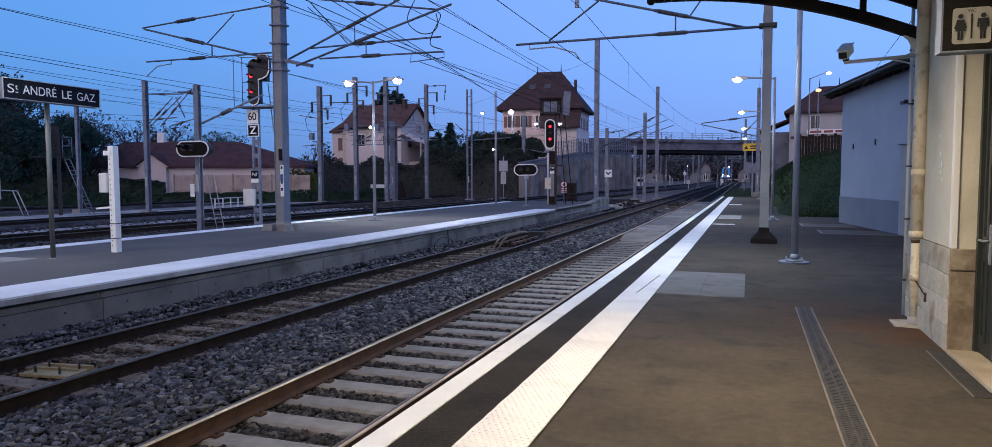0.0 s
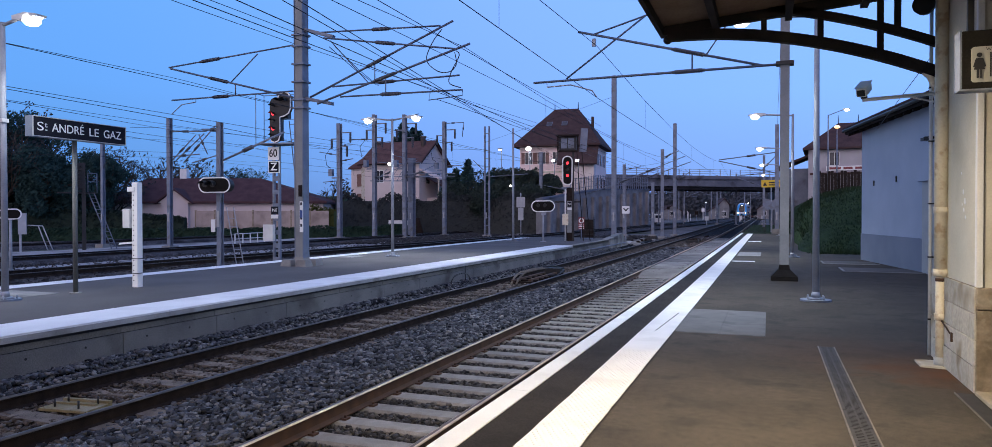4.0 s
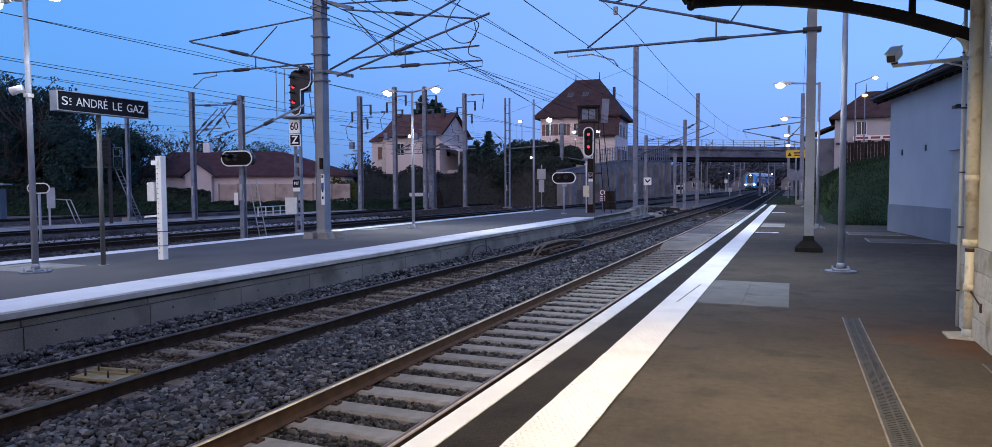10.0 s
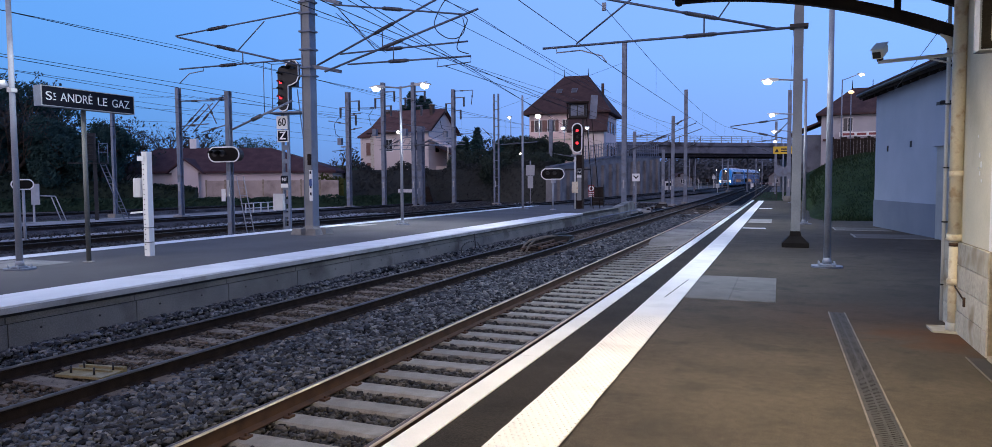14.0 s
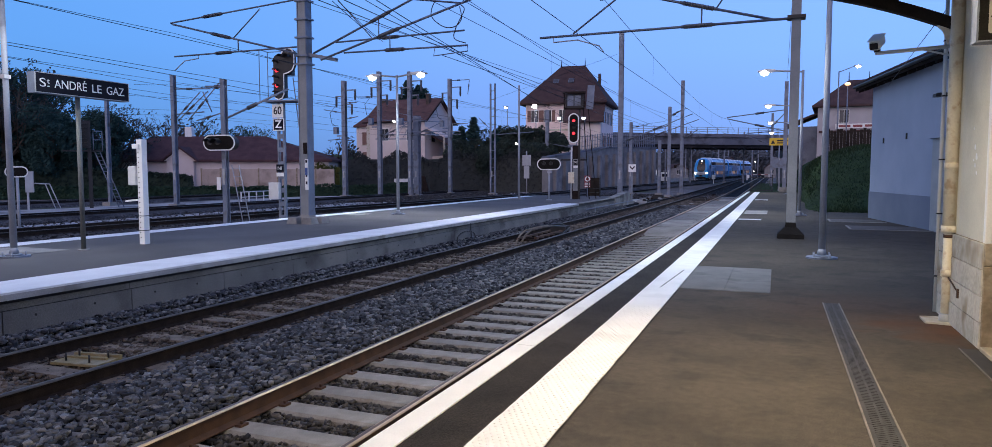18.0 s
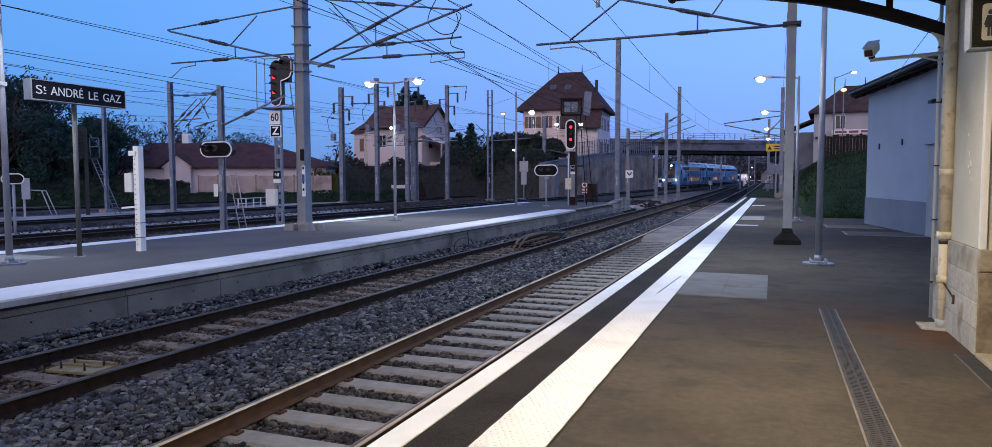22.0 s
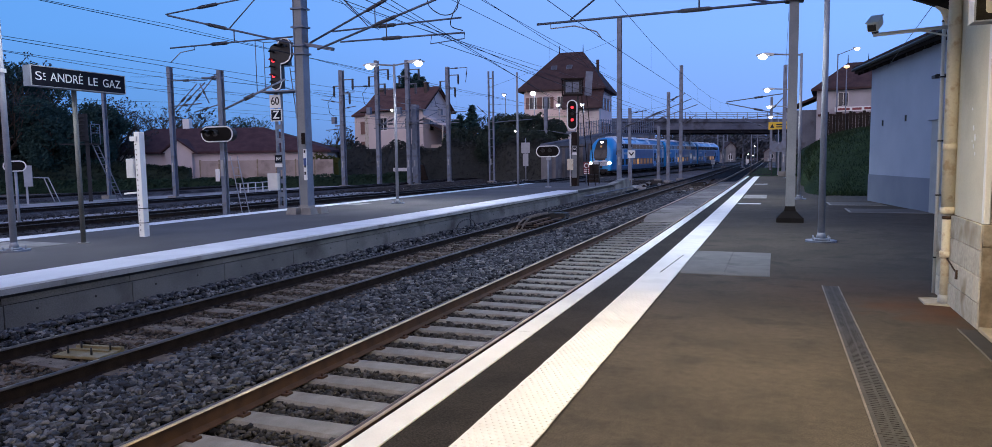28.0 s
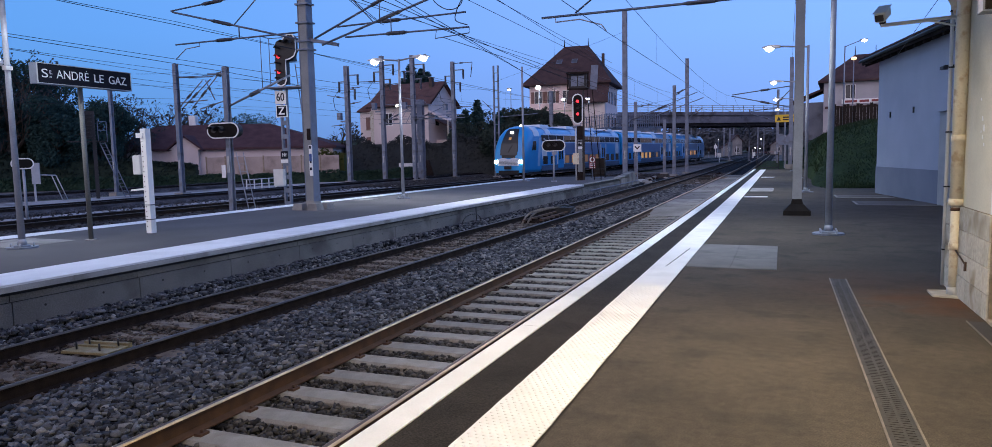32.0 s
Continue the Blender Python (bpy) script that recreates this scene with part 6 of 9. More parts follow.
part("shelf", Mesh().prism([(-0.45, 0.93), (-0.05, 0.96), (-0.05, 1.0), (-0.42, 0.97)], -0.08, 0.0), WHITE_PAINT, wp)
part("strap", Mesh().box(-0.07, 0.10, -0.08, 0.08, 0.62, 0.635).box(-0.07, 0.10, -0.08, 0.08, 0.30, 0.315), BLACK, wp)


# ---------------------------------------------------------------- signals
def capsule(cx, cz, w, h, n=10):
    """An upright rounded outline, or a lying one when w > h."""
    pts, r = [], min(w, h) / 2
    for k in range(2 * n):
        a = math.pi * 2 * k / (2 * n)
        x, z = r * math.cos(a), r * math.sin(a)
        pts.append((cx + x + (math.copysign(w / 2 - r, x) if w > h else 0), cz + z + (math.copysign(h / 2 - r, z) if h > w else 0)))
    return pts


def signal_face(t, outline, inner, y0=-0.12):
    part("signal_rim", Mesh().prism(outline, y0 - 0.012, y0 + 0.002), WHITE_PAINT, t, "white painted rim")
    part("signal_plate", Mesh().prism(inner, y0 - 0.02, y0), SIGN_BLACK, t, "black signal plate")


def lens(t, x, z, r, y, lit, deep=1.9):
    o = part("lens", Mesh().disc((x, y - 0.012, z), r, (0, -1, 0)), lit, t, "red signal light" if lit is GLOW_RED else "dark unlit lens")
    h = Mesh()
    n = 12
    for k in range(n):
        a, b = math.pi * k / n - 0.25, math.pi * (k + 1) / n - 0.25
        p = [(x + r * 1.25 * math.cos(w), z + r * 1.25 * math.sin(w)) for w in (a, b)]
        h.quad((p[0][0], y, p[0][1]), (p[1][0], y, p[1][1]), (p[1][0], y - r * deep, p[1][1] - r * 0.2), (p[0][0], y - r * deep, p[0][1] - r * 0.2))
    part("hood", h, BLACK, t)
    return o


DULL_LENS = mat("unlit_lens", (0.012, 0.012, 0.013), rough=0.35, bump=0)
s1 = thing("main_signal", "railway signal on a dark post showing two red lights", "signal", "signals", at=(-11.30, 41.3, 0), turn=13)
part("post", Mesh().box(-0.05, 0.28, -0.13, 0.13, -0.1, 3.2), RUST_DARK, s1)
part("post_plate", Mesh().box(-0.02, 0.26, -0.16, -0.135, 0.5, 2.4), STEEL_GREEN, s1, "dirty pale plate")
part("conduit", Mesh().tube((-0.12, -0.1, 0.0), (-0.12, -0.1, 3.1), 0.045), LIGHT_GREY, s1)
part("ladder", Mesh().tube((0.55, 0.1, 5.4), (0.95, 0.3, 0.0), 0.025).tube((0.85, 0.1, 5.4), (1.35, 0.3, 0.0), 0.025), RUST_DARK, s1)
part("post_top", Mesh().box(0.28, 0.40, -0.05, 0.08, -0.1, 5.6), BLACK, s1)
signal_face(s1, capsule(0.0, 4.22, 0.64, 1.78), capsule(0.0, 4.22, 0.50, 1.64))
part("signal_back", Mesh().prism(capsule(0.0, 4.22, 0.50, 1.6), -0.12, 0.14), BLACK, s1)
for z_, l_ in ((4.66, GLOW_RED), (4.27, DULL_LENS), (3.92, GLOW_RED)):
    lens(s1, 0.0, z_, 0.085 if l_ is GLOW_RED else 0.08, -0.14, l_)
part("neck", Mesh().chain([(-0.3, 0, 3.15), (0.15, 0, 3.05), (0.3, 0, 2.6)], 0.05).box(-0.35, 0.2, -0.1, 0.1, 3.15, 3.25), STEEL, s1)
bevelled(part("cabinet", Mesh().box(-0.30, 0.06, -0.34, -0.16, 0.95, 1.62), CREAM_PIPE, s1, "cream steel cabinet"), 0.01)
part("plate", Mesh().box(0.02, 0.24, -0.185, -0.165, 2.05, 2.35), NAVY, s1)
letters("Nf", 0.20, pose(0.13, -0.19, 2.2, 90), WHITE_PAINT, s1)
part("plate", Mesh().box(0.0, 0.26, -0.185, -0.165, 1.86, 2.0), WHITE_PAINT, s1)
part("cross_arm", Mesh().box(-0.75, 0.75, 0.10, 0.18, 2.30, 2.40), BLACK, s1)
part("hood_box", Mesh().box(-0.50, 0.54, -0.10, 0.30, 5.42, 6.28), BLACK, s1, "open dark shade box of a screen")
part("hood_rim", Mesh().box(-0.64, 0.70, -0.32, -0.10, 6.24, 6.36).box(-0.60, -0.52, -0.30, -0.10, 5.38, 6.24).box(0.56, 0.66, -0.30, -0.10, 5.38, 6.24).box(-0.60, 0.62, -0.22, -0.10, 5.32, 5.42), RUST_DARK, s1)
part("screen_glass", Mesh().box(-0.38, -0.02, -0.12, -0.10, 5.55, 6.15), STEEL, s1)
part("screen_glass", Mesh().box(0.04, 0.40, -0.12, -0.10, 5.55, 6.15), STEEL, s1)
part("mirror_plate", Mesh().bar((0.92, 0.1, 5.35), (1.02, 0.1, 6.75), 0.42, 0.1), STEEL, s1)

s2 = thing("shunting_signal", "low dark oval shunting signal on a thin post", "signal", "signals", at=(-12.2, 39.3, 0), turn=12)
signal_face(s2, capsule(0.0, 2.07, 1.38, 0.68), capsule(0.0, 2.07, 1.26, 0.56))
part("signal_back", Mesh().prism(capsule(0.0, 2.07, 1.1, 0.5), -0.12, 0.1), BLACK, s2)
for x_ in (-0.30, 0.10):
    lens(s2, x_, 2.10, 0.10, -0.14, DULL_LENS)
part("post", Mesh().tube((0, 0, 0), (0, 0, 1.8), 0.055, n=10), GALV, s2)
part("base", Mesh().box(-0.16, 0.16, -0.16, 0.16, 0, 0.05), GALV, s2)
part("bracket", Mesh().box(-0.10, 0.16, -0.10, 0.10, 1.55, 1.72), GALV, s2)

s3 = thing("main_signal", "railway signal with two red lights on a lattice post with ladder", "signal", "signals", at=(-20.5, 26.0, 0), turn=9)
for s_ in (-0.13, 0.13):
    part("post", Mesh().box(s_ - 0.04, s_ + 0.04, -0.08, 0.08, -0.95, 4.75), STEEL, s3)
for k_ in range(9):
    part("lacing", Mesh().box(-0.09, 0.09, -0.07, 0.07, -0.5 + 0.6 * k_, -0.3 + 0.6 * k_), STEEL, s3)
L_OUT = [(-0.62, 5.1), (-0.55, 4.92), (-0.38, 4.84), (-0.18, 4.92), (-0.10, 5.12), (-0.10, 6.05), (0.10, 6.10), (0.32, 6.22), (0.42, 6.45), (0.42, 7.0), (0.30, 7.2), (0.08, 7.25), (-0.12, 7.16), (-0.22, 6.98), (-0.40, 7.0), (-0.55, 6.92), (-0.62, 6.75)]
L_OUT = [(-0.25 + (x + 0.62) * 0.97, 4.80 + (z - 4.84) * 0.92) for x, z in L_OUT]
rim_ = Mesh()
for (xa, za), (xb, zb) in zip(L_OUT[1:13], L_OUT[2:14]):
    rim_.bar((xa, -0.16, za), (xb, -0.16, zb), 0.02, 0.05)
part("signal_rim", rim_, WHITE_PAINT, s3, "white painted rim line")
part("signal_plate", Mesh().prism(L_OUT, -0.15, 0.05), BLACK, s3, "black signal plate")
part("signal_back", Mesh().box(-0.24, 0.16, 0.05, 0.35, 4.9, 6.6).box(0.16, 0.52, 0.05, 0.35, 5.9, 6.9), BLACK, s3)
for z_, l_ in ((6.42, DULL_LENS), (6.07, GLOW_RED), (5.76, DULL_LENS), (5.41, GLOW_RED), (5.10, DULL_LENS)):
    lens(s3, -0.09, z_, 0.078, -0.16, l_, 3.2)
for x_ in (0.22, 0.50):
    lens(s3, x_, 6.64, 0.10, -0.16, DULL_LENS, 3.2)
part("platform_deck", Mesh().box(-0.7, 1.0, -0.4, 0.5, 4.70, 4.76), STEEL, s3)
cg = Mesh()
for x_, y_ in ((-0.9, -0.2), (-0.9, 0.5), (0.95, 0.5)):
    cg.tube((x_, y_, 4.76), (x_, y_, 7.0), 0.018, n=6)
cg.tube((-0.9, -0.2, 7.0), (-0.9, 0.5, 7.0), 0.018).tube((-0.9, 0.5, 7.0), (0.95, 0.5, 7.0), 0.018).tube((-0.9, 0.5, 5.9), (0.95, 0.5, 5.9), 0.015)
part("guard_cage", cg, STEEL, s3)
ld = part("ladder", Mesh().tube((0.45, 0.3, 5.8), (1.05, 0.6, -0.9), 0.022).tube((0.72, 0.3, 5.8), (1.32, 0.6, -0.9), 0.022), STEEL, s3)
for k_ in range(20):
    u_ = (k_ + 0.5) / 20
    part("rung", Mesh().tube((0.45 + 0.6 * u_, 0.3 + 0.3 * u_, 5.8 - 6.7 * u_), (0.72 + 0.6 * u_, 0.3 + 0.3 * u_, 5.8 - 6.7 * u_), 0.012, n=5), STEEL, ld)
part("plate", Mesh().box(-0.36, 0.16, -0.13, -0.10, 4.02, 4.60), WHITE_PAINT, s3, "white speed plate")
letters("60", 0.48, pose(-0.10, -0.135, 4.31, 90), BLACK, s3, squeeze=0.84, bold=0.006)
part("plate", Mesh().box(-0.34, 0.20, -0.13, -0.10, 3.44, 3.98), WHITE_PAINT, s3)
part("plate", Mesh().box(-0.30, 0.16, -0.136, -0.13, 3.48, 3.94), NAVY, s3)
letters("Z", 0.48, pose(-0.07, -0.14, 3.71, 90), WHITE_PAINT, s3, bold=0.008)
part("plate", Mesh().box(-0.22, 0.12, -0.13, -0.10, 1.62, 1.95), NAVY, s3)
letters("Nf", 0.22, pose(-0.05, -0.135, 1.78, 90), WHITE_PAINT, s3)
part("plate", Mesh().box(-0.22, 0.12, -0.13, -0.10, 1.42, 1.58), WHITE_PAINT, s3)
bevelled(part("cabinet", Mesh().box(-0.50, -0.02, -0.35, -0.12, 0.42, 1.15), LIGHT_GREY, s3, "pale grey cabinet"), 0.015)

s4 = thing("shunting_signal", "dark oval shunting signal on a yard mast with ladder", "signal", "signals", at=(-20.66, 22.35, 0), turn=14)
signal_face(s4, capsule(0.06, 2.77, 1.34, 0.64), capsule(0.06, 2.77, 1.24, 0.54))
part("signal_back", Mesh().prism(capsule(0.10, 2.77, 1.24, 0.56), -0.12, 0.26), BLACK, s4)
for x_ in (-0.32, 0.0):
    lens(s4, x_, 2.80, 0.12, -0.14, DULL_LENS, 2.6)
part("bracket", Mesh().box(-0.1, 0.1, 0.2, 0.4, 2.6, 2.8), STEEL, s4)
part("plate", Mesh().box(-0.14, 0.02, -0.02, 0.02, 0.9, 1.4), WHITE_PAINT, s4)
ld = part("ladder", Mesh().tube((0.45, 0.1, 1.9), (0.85, 0.3, -0.9), 0.022).tube((0.75, 0.1, 1.9), (1.15, 0.3, -0.9), 0.022), GALV, s4)
for k_ in range(9):
    u_ = (k_ + 0.5) / 9
    part("rung", Mesh().tube((0.45 + 0.4 * u_, 0.1 + 0.2 * u_, 1.9 - 2.8 * u_), (0.75 + 0.4 * u_, 0.1 + 0.2 * u_, 1.9 - 2.8 * u_), 0.012, n=5), GALV, ld)

s5 = thing("shunting_signal", "dark oval shunting signal far along the yard", "signal", "signals", at=(-26.5, 18.2, 0), turn=48)
signal_face(s5, capsule(0.0, 1.62, 0.75, 0.42), capsule(0.0, 1.62, 0.66, 0.33))
part("post", Mesh().tube((0, 0, -0.95), (0, 0, 1.5), 0.05), GALV, s5)
cab = thing("trackside_cabinet", "grey trackside cabinet with a sloping bracket", "cabinet", at=(-46.5, 32.6, -0.9), turn=50)
part("body", Mesh().box(-0.12, 0.35, -0.2, 0.2, 1.2, 2.6), GREY_PAINT, cab)
part("leg", Mesh().box(-0.06, 0.06, -0.1, 0.1, -0.1, 2.4), GREY_PAINT, cab)
part("bracket", Mesh().tube((0.3, 0, 1.8), (1.25, 0, 1.75), 0.04).tube((1.25, 0, 1.75), (1.9, 0, -0.1), 0.035).tube((1.0, 0, 1.75), (1.6, 0, -0.1), 0.035), GREY_PAINT, cab)
# lattice pole with ladder behind the station sign
lp = thing("ladder_signal", "dark lattice signal post with a ladder seen behind the sign", "signal", "signals", at=(-44.5, 35.7, -0.9), turn=50)
part("post", Mesh().box(-0.12, 0.12, -0.1, 0.1, -0.1, 4.6), BLACK, lp)
part("signal_plate", Mesh().box(-1.6, 0.75, -0.3, 0.4, 3.98, 4.06).box(-0.5, 0.1, -0.25, 0.1, 4.2, 6.1), BLACK, lp)
for k_ in range(7):
    part("lens_hood", Mesh().box(-0.75, -0.1, -0.5, -0.25, 4.35 + 0.25 * k_, 4.40 + 0.25 * k_), BLACK, lp)
part("guard_cage", Mesh().tube((0.25, 0, 4.0), (0.25, 0, 5.4), 0.03).tube((0.8, 0.3, 4.0), (0.8, 0.3, 5.4), 0.03).tube((0.25, 0, 5.4), (0.8, 0.3, 5.4), 0.03).tube((0.25, 0, 4.8), (0.8, 0.3, 4.8), 0.03), STEEL, lp)
ld = part("ladder", Mesh().tube((0.3, 0, 4.0), (1.75, 0.3, -0.1), 0.035).tube((0.62, 0, 4.0), (2.07, 0.3, -0.1), 0.035), STEEL, lp)
for k_ in range(16):
    u_ = (k_ + 0.5) / 16
    part("rung", Mesh().tube((0.3 + 1.45 * u_, 0.3 * u_, 4.0 - 4.1 * u_), (0.62 + 1.45 * u_, 0.3 * u_, 4.0 - 4.1 * u_), 0.02, n=5), STEEL, ld)

# small line-side boards beyond the island
rs = thing("prohibition_sign", "red board with a white no-entry disc by the ramp", "sign", at=(-11.35, 44.9, 0), turn=12)
part("post", Mesh().tube((0, 0, 0), (0, 0, 1.5), 0.03), STEEL, rs)
part("board", Mesh().box(-0.19, 0.19, -0.04, -0.02, 0.62, 1.40), RED_PAINT, rs)
part("disc", Mesh().tube((0, -0.04, 1.18), (0, -0.05, 1.18), 0.17, n=16), WHITE_PAINT, rs)
part("ring", Mesh().tube((0, -0.05, 1.18), (0, -0.052, 1.18), 0.10, n=16), RED_PAINT, rs)
part("bars", Mesh().box(-0.16, 0.16, -0.045, -0.04, 0.88, 0.93).box(-0.16, 0.16, -0.045, -0.04, 0.78, 0.82).box(-0.16, 0.16, -0.045, -0.04, 0.66, 0.71), WHITE_PAINT, rs)
st_ = thing("platform_steps", "dark steel steps and handrail at the platform end", "steps", at=(-11.05, 45.3, -0.05), turn=12)
for x_ in (-0.42, 0.42):
    part("handrail", Mesh().tube((x_, 0, 0.0), (x_, 0, 1.45), 0.03).tube((x_, 0, 1.45), (x_, 0.9, 1.35), 0.03).tube((x_, 0.9, 1.35), (x_, 0.9, -0.6), 0.03), BLACK, st_)
for k_ in range(4):
    part("step", Mesh().box(-0.40, 0.40, 0.05 + 0.24 * k_, 0.27 + 0.24 * k_, 0.02 - 0.19 * k_, 0.06 - 0.19 * k_), STEEL, st_)
part("infill_panel", Mesh().box(-0.38, 0.38, 0.90, 0.93, 0.1, 1.3), FENCE_WOOD, st_, "dark infill panel")
for z_ in (0.35, 0.62):
    part("cross_bar", Mesh().tube((-0.42, 0, z_), (0.42, 0, z_), 0.022), BLACK, st_)
cv = thing("chevron_board", "white board with a black chevron on a post", "sign", at=(-11.5, 61.0, rise(61)), turn=12)
part("post", Mesh().box(-0.05, 0.05, -0.04, 0.04, -0.9, 2.6), STEEL, cv)
part("board", Mesh().box(-0.32, 0.32, -0.07, -0.04, 1.65, 2.3), WHITE_PAINT, cv)
part("chevron", Mesh().bar((-0.2, -0.075, 2.12), (0.02, -0.075, 1.88), 0.01, 0.10).bar((-0.02, -0.075, 1.88), (0.2, -0.075, 2.12), 0.01, 0.10), BLACK, cv)
eb = thing("relay_boxes", "two grey relay boxes on a post by the yard", "cabinet", at=(-24.6, 71.2, -0.9), turn=16)
part("post", Mesh().tube((0, 0, 0), (0, 0, 4.8), 0.06), GALV, eb)
part("box", Mesh().box(-0.45, 0.45, -0.2, 0.1, 3.25, 4.35), GREY_PAINT, eb)
part("box", Mesh().box(-0.28, 0.28, -0.2, 0.1, 1.9, 3.2), GREY_PAINT, eb)
ys = thing("warning_sign", "yellow warning board with dark lettering bars on a post", "sign", at=(0.2, 69.5, 0), turn=3)
part("post", Mesh().tube((0.0, 0.05, -0.1), (0.0, 0.05, 5.0), 0.05), GALV, ys)
part("board", Mesh().box(-0.85, 0.8, -0.04, 0.0, 4.05, 4.72), YELLOW, ys)
part("triangle", Mesh().prism([(-0.72, 4.2), (-0.36, 4.2), (-0.54, 4.55)], -0.05, -0.04), BLACK, ys)
part("bars", Mesh().box(-0.2, 0.68, -0.05, -0.04, 4.42, 4.54).box(-0.2, 0.62, -0.05, -0.04, 4.22, 4.32), BLACK, ys)
gs = thing("grey_board", "grey notched board below the warning sign", "sign", at=(0.25, 69.0, 0))
part("board", Mesh().prism([(-0.6, 2.0), (0.55, 2.0), (0.55, 3.0), (0.25, 3.0), (0.0, 2.7), (-0.25, 3.0), (-0.6, 3.0)], -0.05, 0.0), STEEL, gs)
part("post", Mesh().box(-0.06, 0.06, 0.0, 0.08, -0.1, 2.9), GALV, gs)
gt = thing("platform_gate", "dark metal gate and fence at the platform end", "gate", at=(-1.95, 62.3, 0))
part("gate_frame", Mesh().box(0, 1.7, -0.03, 0.03, 1.15, 1.21).box(0, 1.7, -0.03, 0.03, 0.10, 0.16).box(0, 0.06, -0.03, 0.03, -0.05, 1.3).box(1.64, 1.70, -0.03, 0.03, -0.05, 1.4), BLACK, gt)
for k_ in range(12):
    part("gate_bar", Mesh().box(0.13 + k_ * 0.128, 0.15 + k_ * 0.128, -0.012, 0.012, 0.16, 1.15), BLACK, gt)

# ---------------------------------------------------------------- track furniture
cr = thing("contact_ramp", "worn yellow contact ramp with bolts between the rails", "track device", at=(-7.65, 6.0, -0.70), turn=8)
part("plate", Mesh().box(-0.33, 0.33, -0.20, 0.20, 0.0, 0.03), YELLOW_WORN, cr)
part("rim", Mesh().box(-0.33, 0.33, 0.15, 0.20, 0.03, 0.06).box(-0.33, 0.25, 0.02, 0.06, 0.03, 0.05), YELLOW_WORN, cr)
for x_, y_ in ((-0.2, -0.1), (0.15, -0.12), (-0.2, 0.1), (0.2, 0.12)):
    part("bolt", Mesh().tube((x_, y_, 0.03), (x_, y_, 0.12), 0.012, n=6), BLACK, cr)
pm_ = thing("track_magnet", "rusty track device with hoses between the rails", "track device", at=(-7.6, 24.0, -0.72))
part("beam", Mesh().box(-0.35, -0.25, -2.0, 2.2, 0.05, 0.14).box(0.1, 0.2, -1.5, 2.2, 0.05, 0.14), RUST, pm_)
for k_ in range(7):
    part("cross_bar", Mesh().box(-0.4, 0.35, -1.9 + 0.62 * k_, -1.8 + 0.62 * k_, 0.02, 0.10), RUST_DARK, pm_)
part("box", Mesh().box(-0.3, 0.3, 1.6, 2.2, 0.06, 0.28), BLACK, pm_)
for x_ in (-0.30, -0.12):
    part("bent_pipe", Mesh().chain([(x_, -2.1, 0.03), (x_, -1.75, 0.22), (x_, -1.2, 0.33), (x_ + 0.05, 0.0, 0.36), (x_ + 0.08, 1.2, 0.33)], 0.033, n=8), OLD_SLEEPER, pm_, "weathered bent protection pipe")
part("hose", Mesh().chain([(-0.20, 1.1, 0.33), (-0.05, 1.9, 0.36), (0.15, 2.3, 0.25), (0.2, 2.5, 0.05)], 0.035), BLACK, pm_, "black rubber hose")
part("hose", Mesh().chain([(0.3, 1.9, 0.2), (0.5, 1.5, 0.25), (0.45, 0.8, 0.1), (0.2, 0.4, 0.12)], 0.025), BLACK, pm_)
hc = thing("cable_coil", "black cable coil on the ballast by the platform wall", "cable", at=(-9.1, 20.3, -0.7))
cl_ = Mesh()
for k_ in range(24):
    a_, b_ = 2 * math.pi * k_ / 24, 2 * math.pi * (k_ + 1) / 24
    cl_.tube((0.1, 0.7 * math.cos(a_), 0.22 + 0.22 * math.sin(a_)), (0.1, 0.7 * math.cos(b_), 0.22 + 0.22 * math.sin(b_)), 0.018, n=5)
part("coil", cl_, BLACK, hc)
part("riser", Mesh().chain([(0.05, 0.5, 0.2), (-0.1, 0.8, 0.5), (-0.12, 0.85, 0.62)], 0.018), BLACK, hc)
for x_, y_, s_ in ((-9.3, 50.5, 0.35), (-9.6, 52.6, 0.5), (-8.9, 53.8, 0.3), (-10.2, 54.0, 0.45), (-5.7, 58.0, 0.35), (-5.8, 62.0, 0.4), (-5.7, 64.0, 0.35)):
    b_ = thing("point_machine", "dark point machine casing beside the rails", "track device", "point machines", at=(x_, y_, -0.75 + rise(y_)))
    part("casing", Mesh().box(-s_ / 2, s_ / 2, -s_, s_, 0.0, s_ * 0.7, taper=0.15), GREY_PAINT if s_ == 0.5 else BLACK, b_)
    part("rod", Mesh().tube((0, 0, 0.1), (0.9, 0, 0.1), 0.03), RUST_DARK, b_)


# ---------------------------------------------------------------- houses
def window(parent, x, z, w, h, face_y=0.0, shutters=True, lit=False, m=None):
    o = part("window", Mesh().box(x - w / 2, x + w / 2, face_y - 0.03, face_y + 0.05, z, z + h), DARK_GLASS if not lit else GLOW_WINDOW, parent)
    f = Mesh()
    f.box(x - w / 2 - 0.08, x + w / 2 + 0.08, face_y - 0.07, face_y - 0.005, z - 0.08, z)
    f.box(x - w / 2 - 0.06, x - w / 2, face_y - 0.05, face_y - 0.005, z, z + h + 0.06)
    f.box(x + w / 2, x + w / 2 + 0.06, face_y - 0.05, face_y - 0.005, z, z + h + 0.06)
    f.box(x - w / 2, x + w / 2, face_y - 0.05, face_y - 0.005, z + h, z + h + 0.06)
    f.box(x - 0.03, x + 0.03, face_y - 0.05, face_y - 0.031, z, z + h)
    part("window_frame", f, WHITE_PAINT, o)
    if shutters:
        for s in (-1, 1):
            part("shutter", Mesh().box(x + s * (w / 2 + 0.08), x + s * (w * 0.98 + 0.08), face_y - 0.06, face_y - 0.01, z, z + h), SHUTTER, o)
    return o


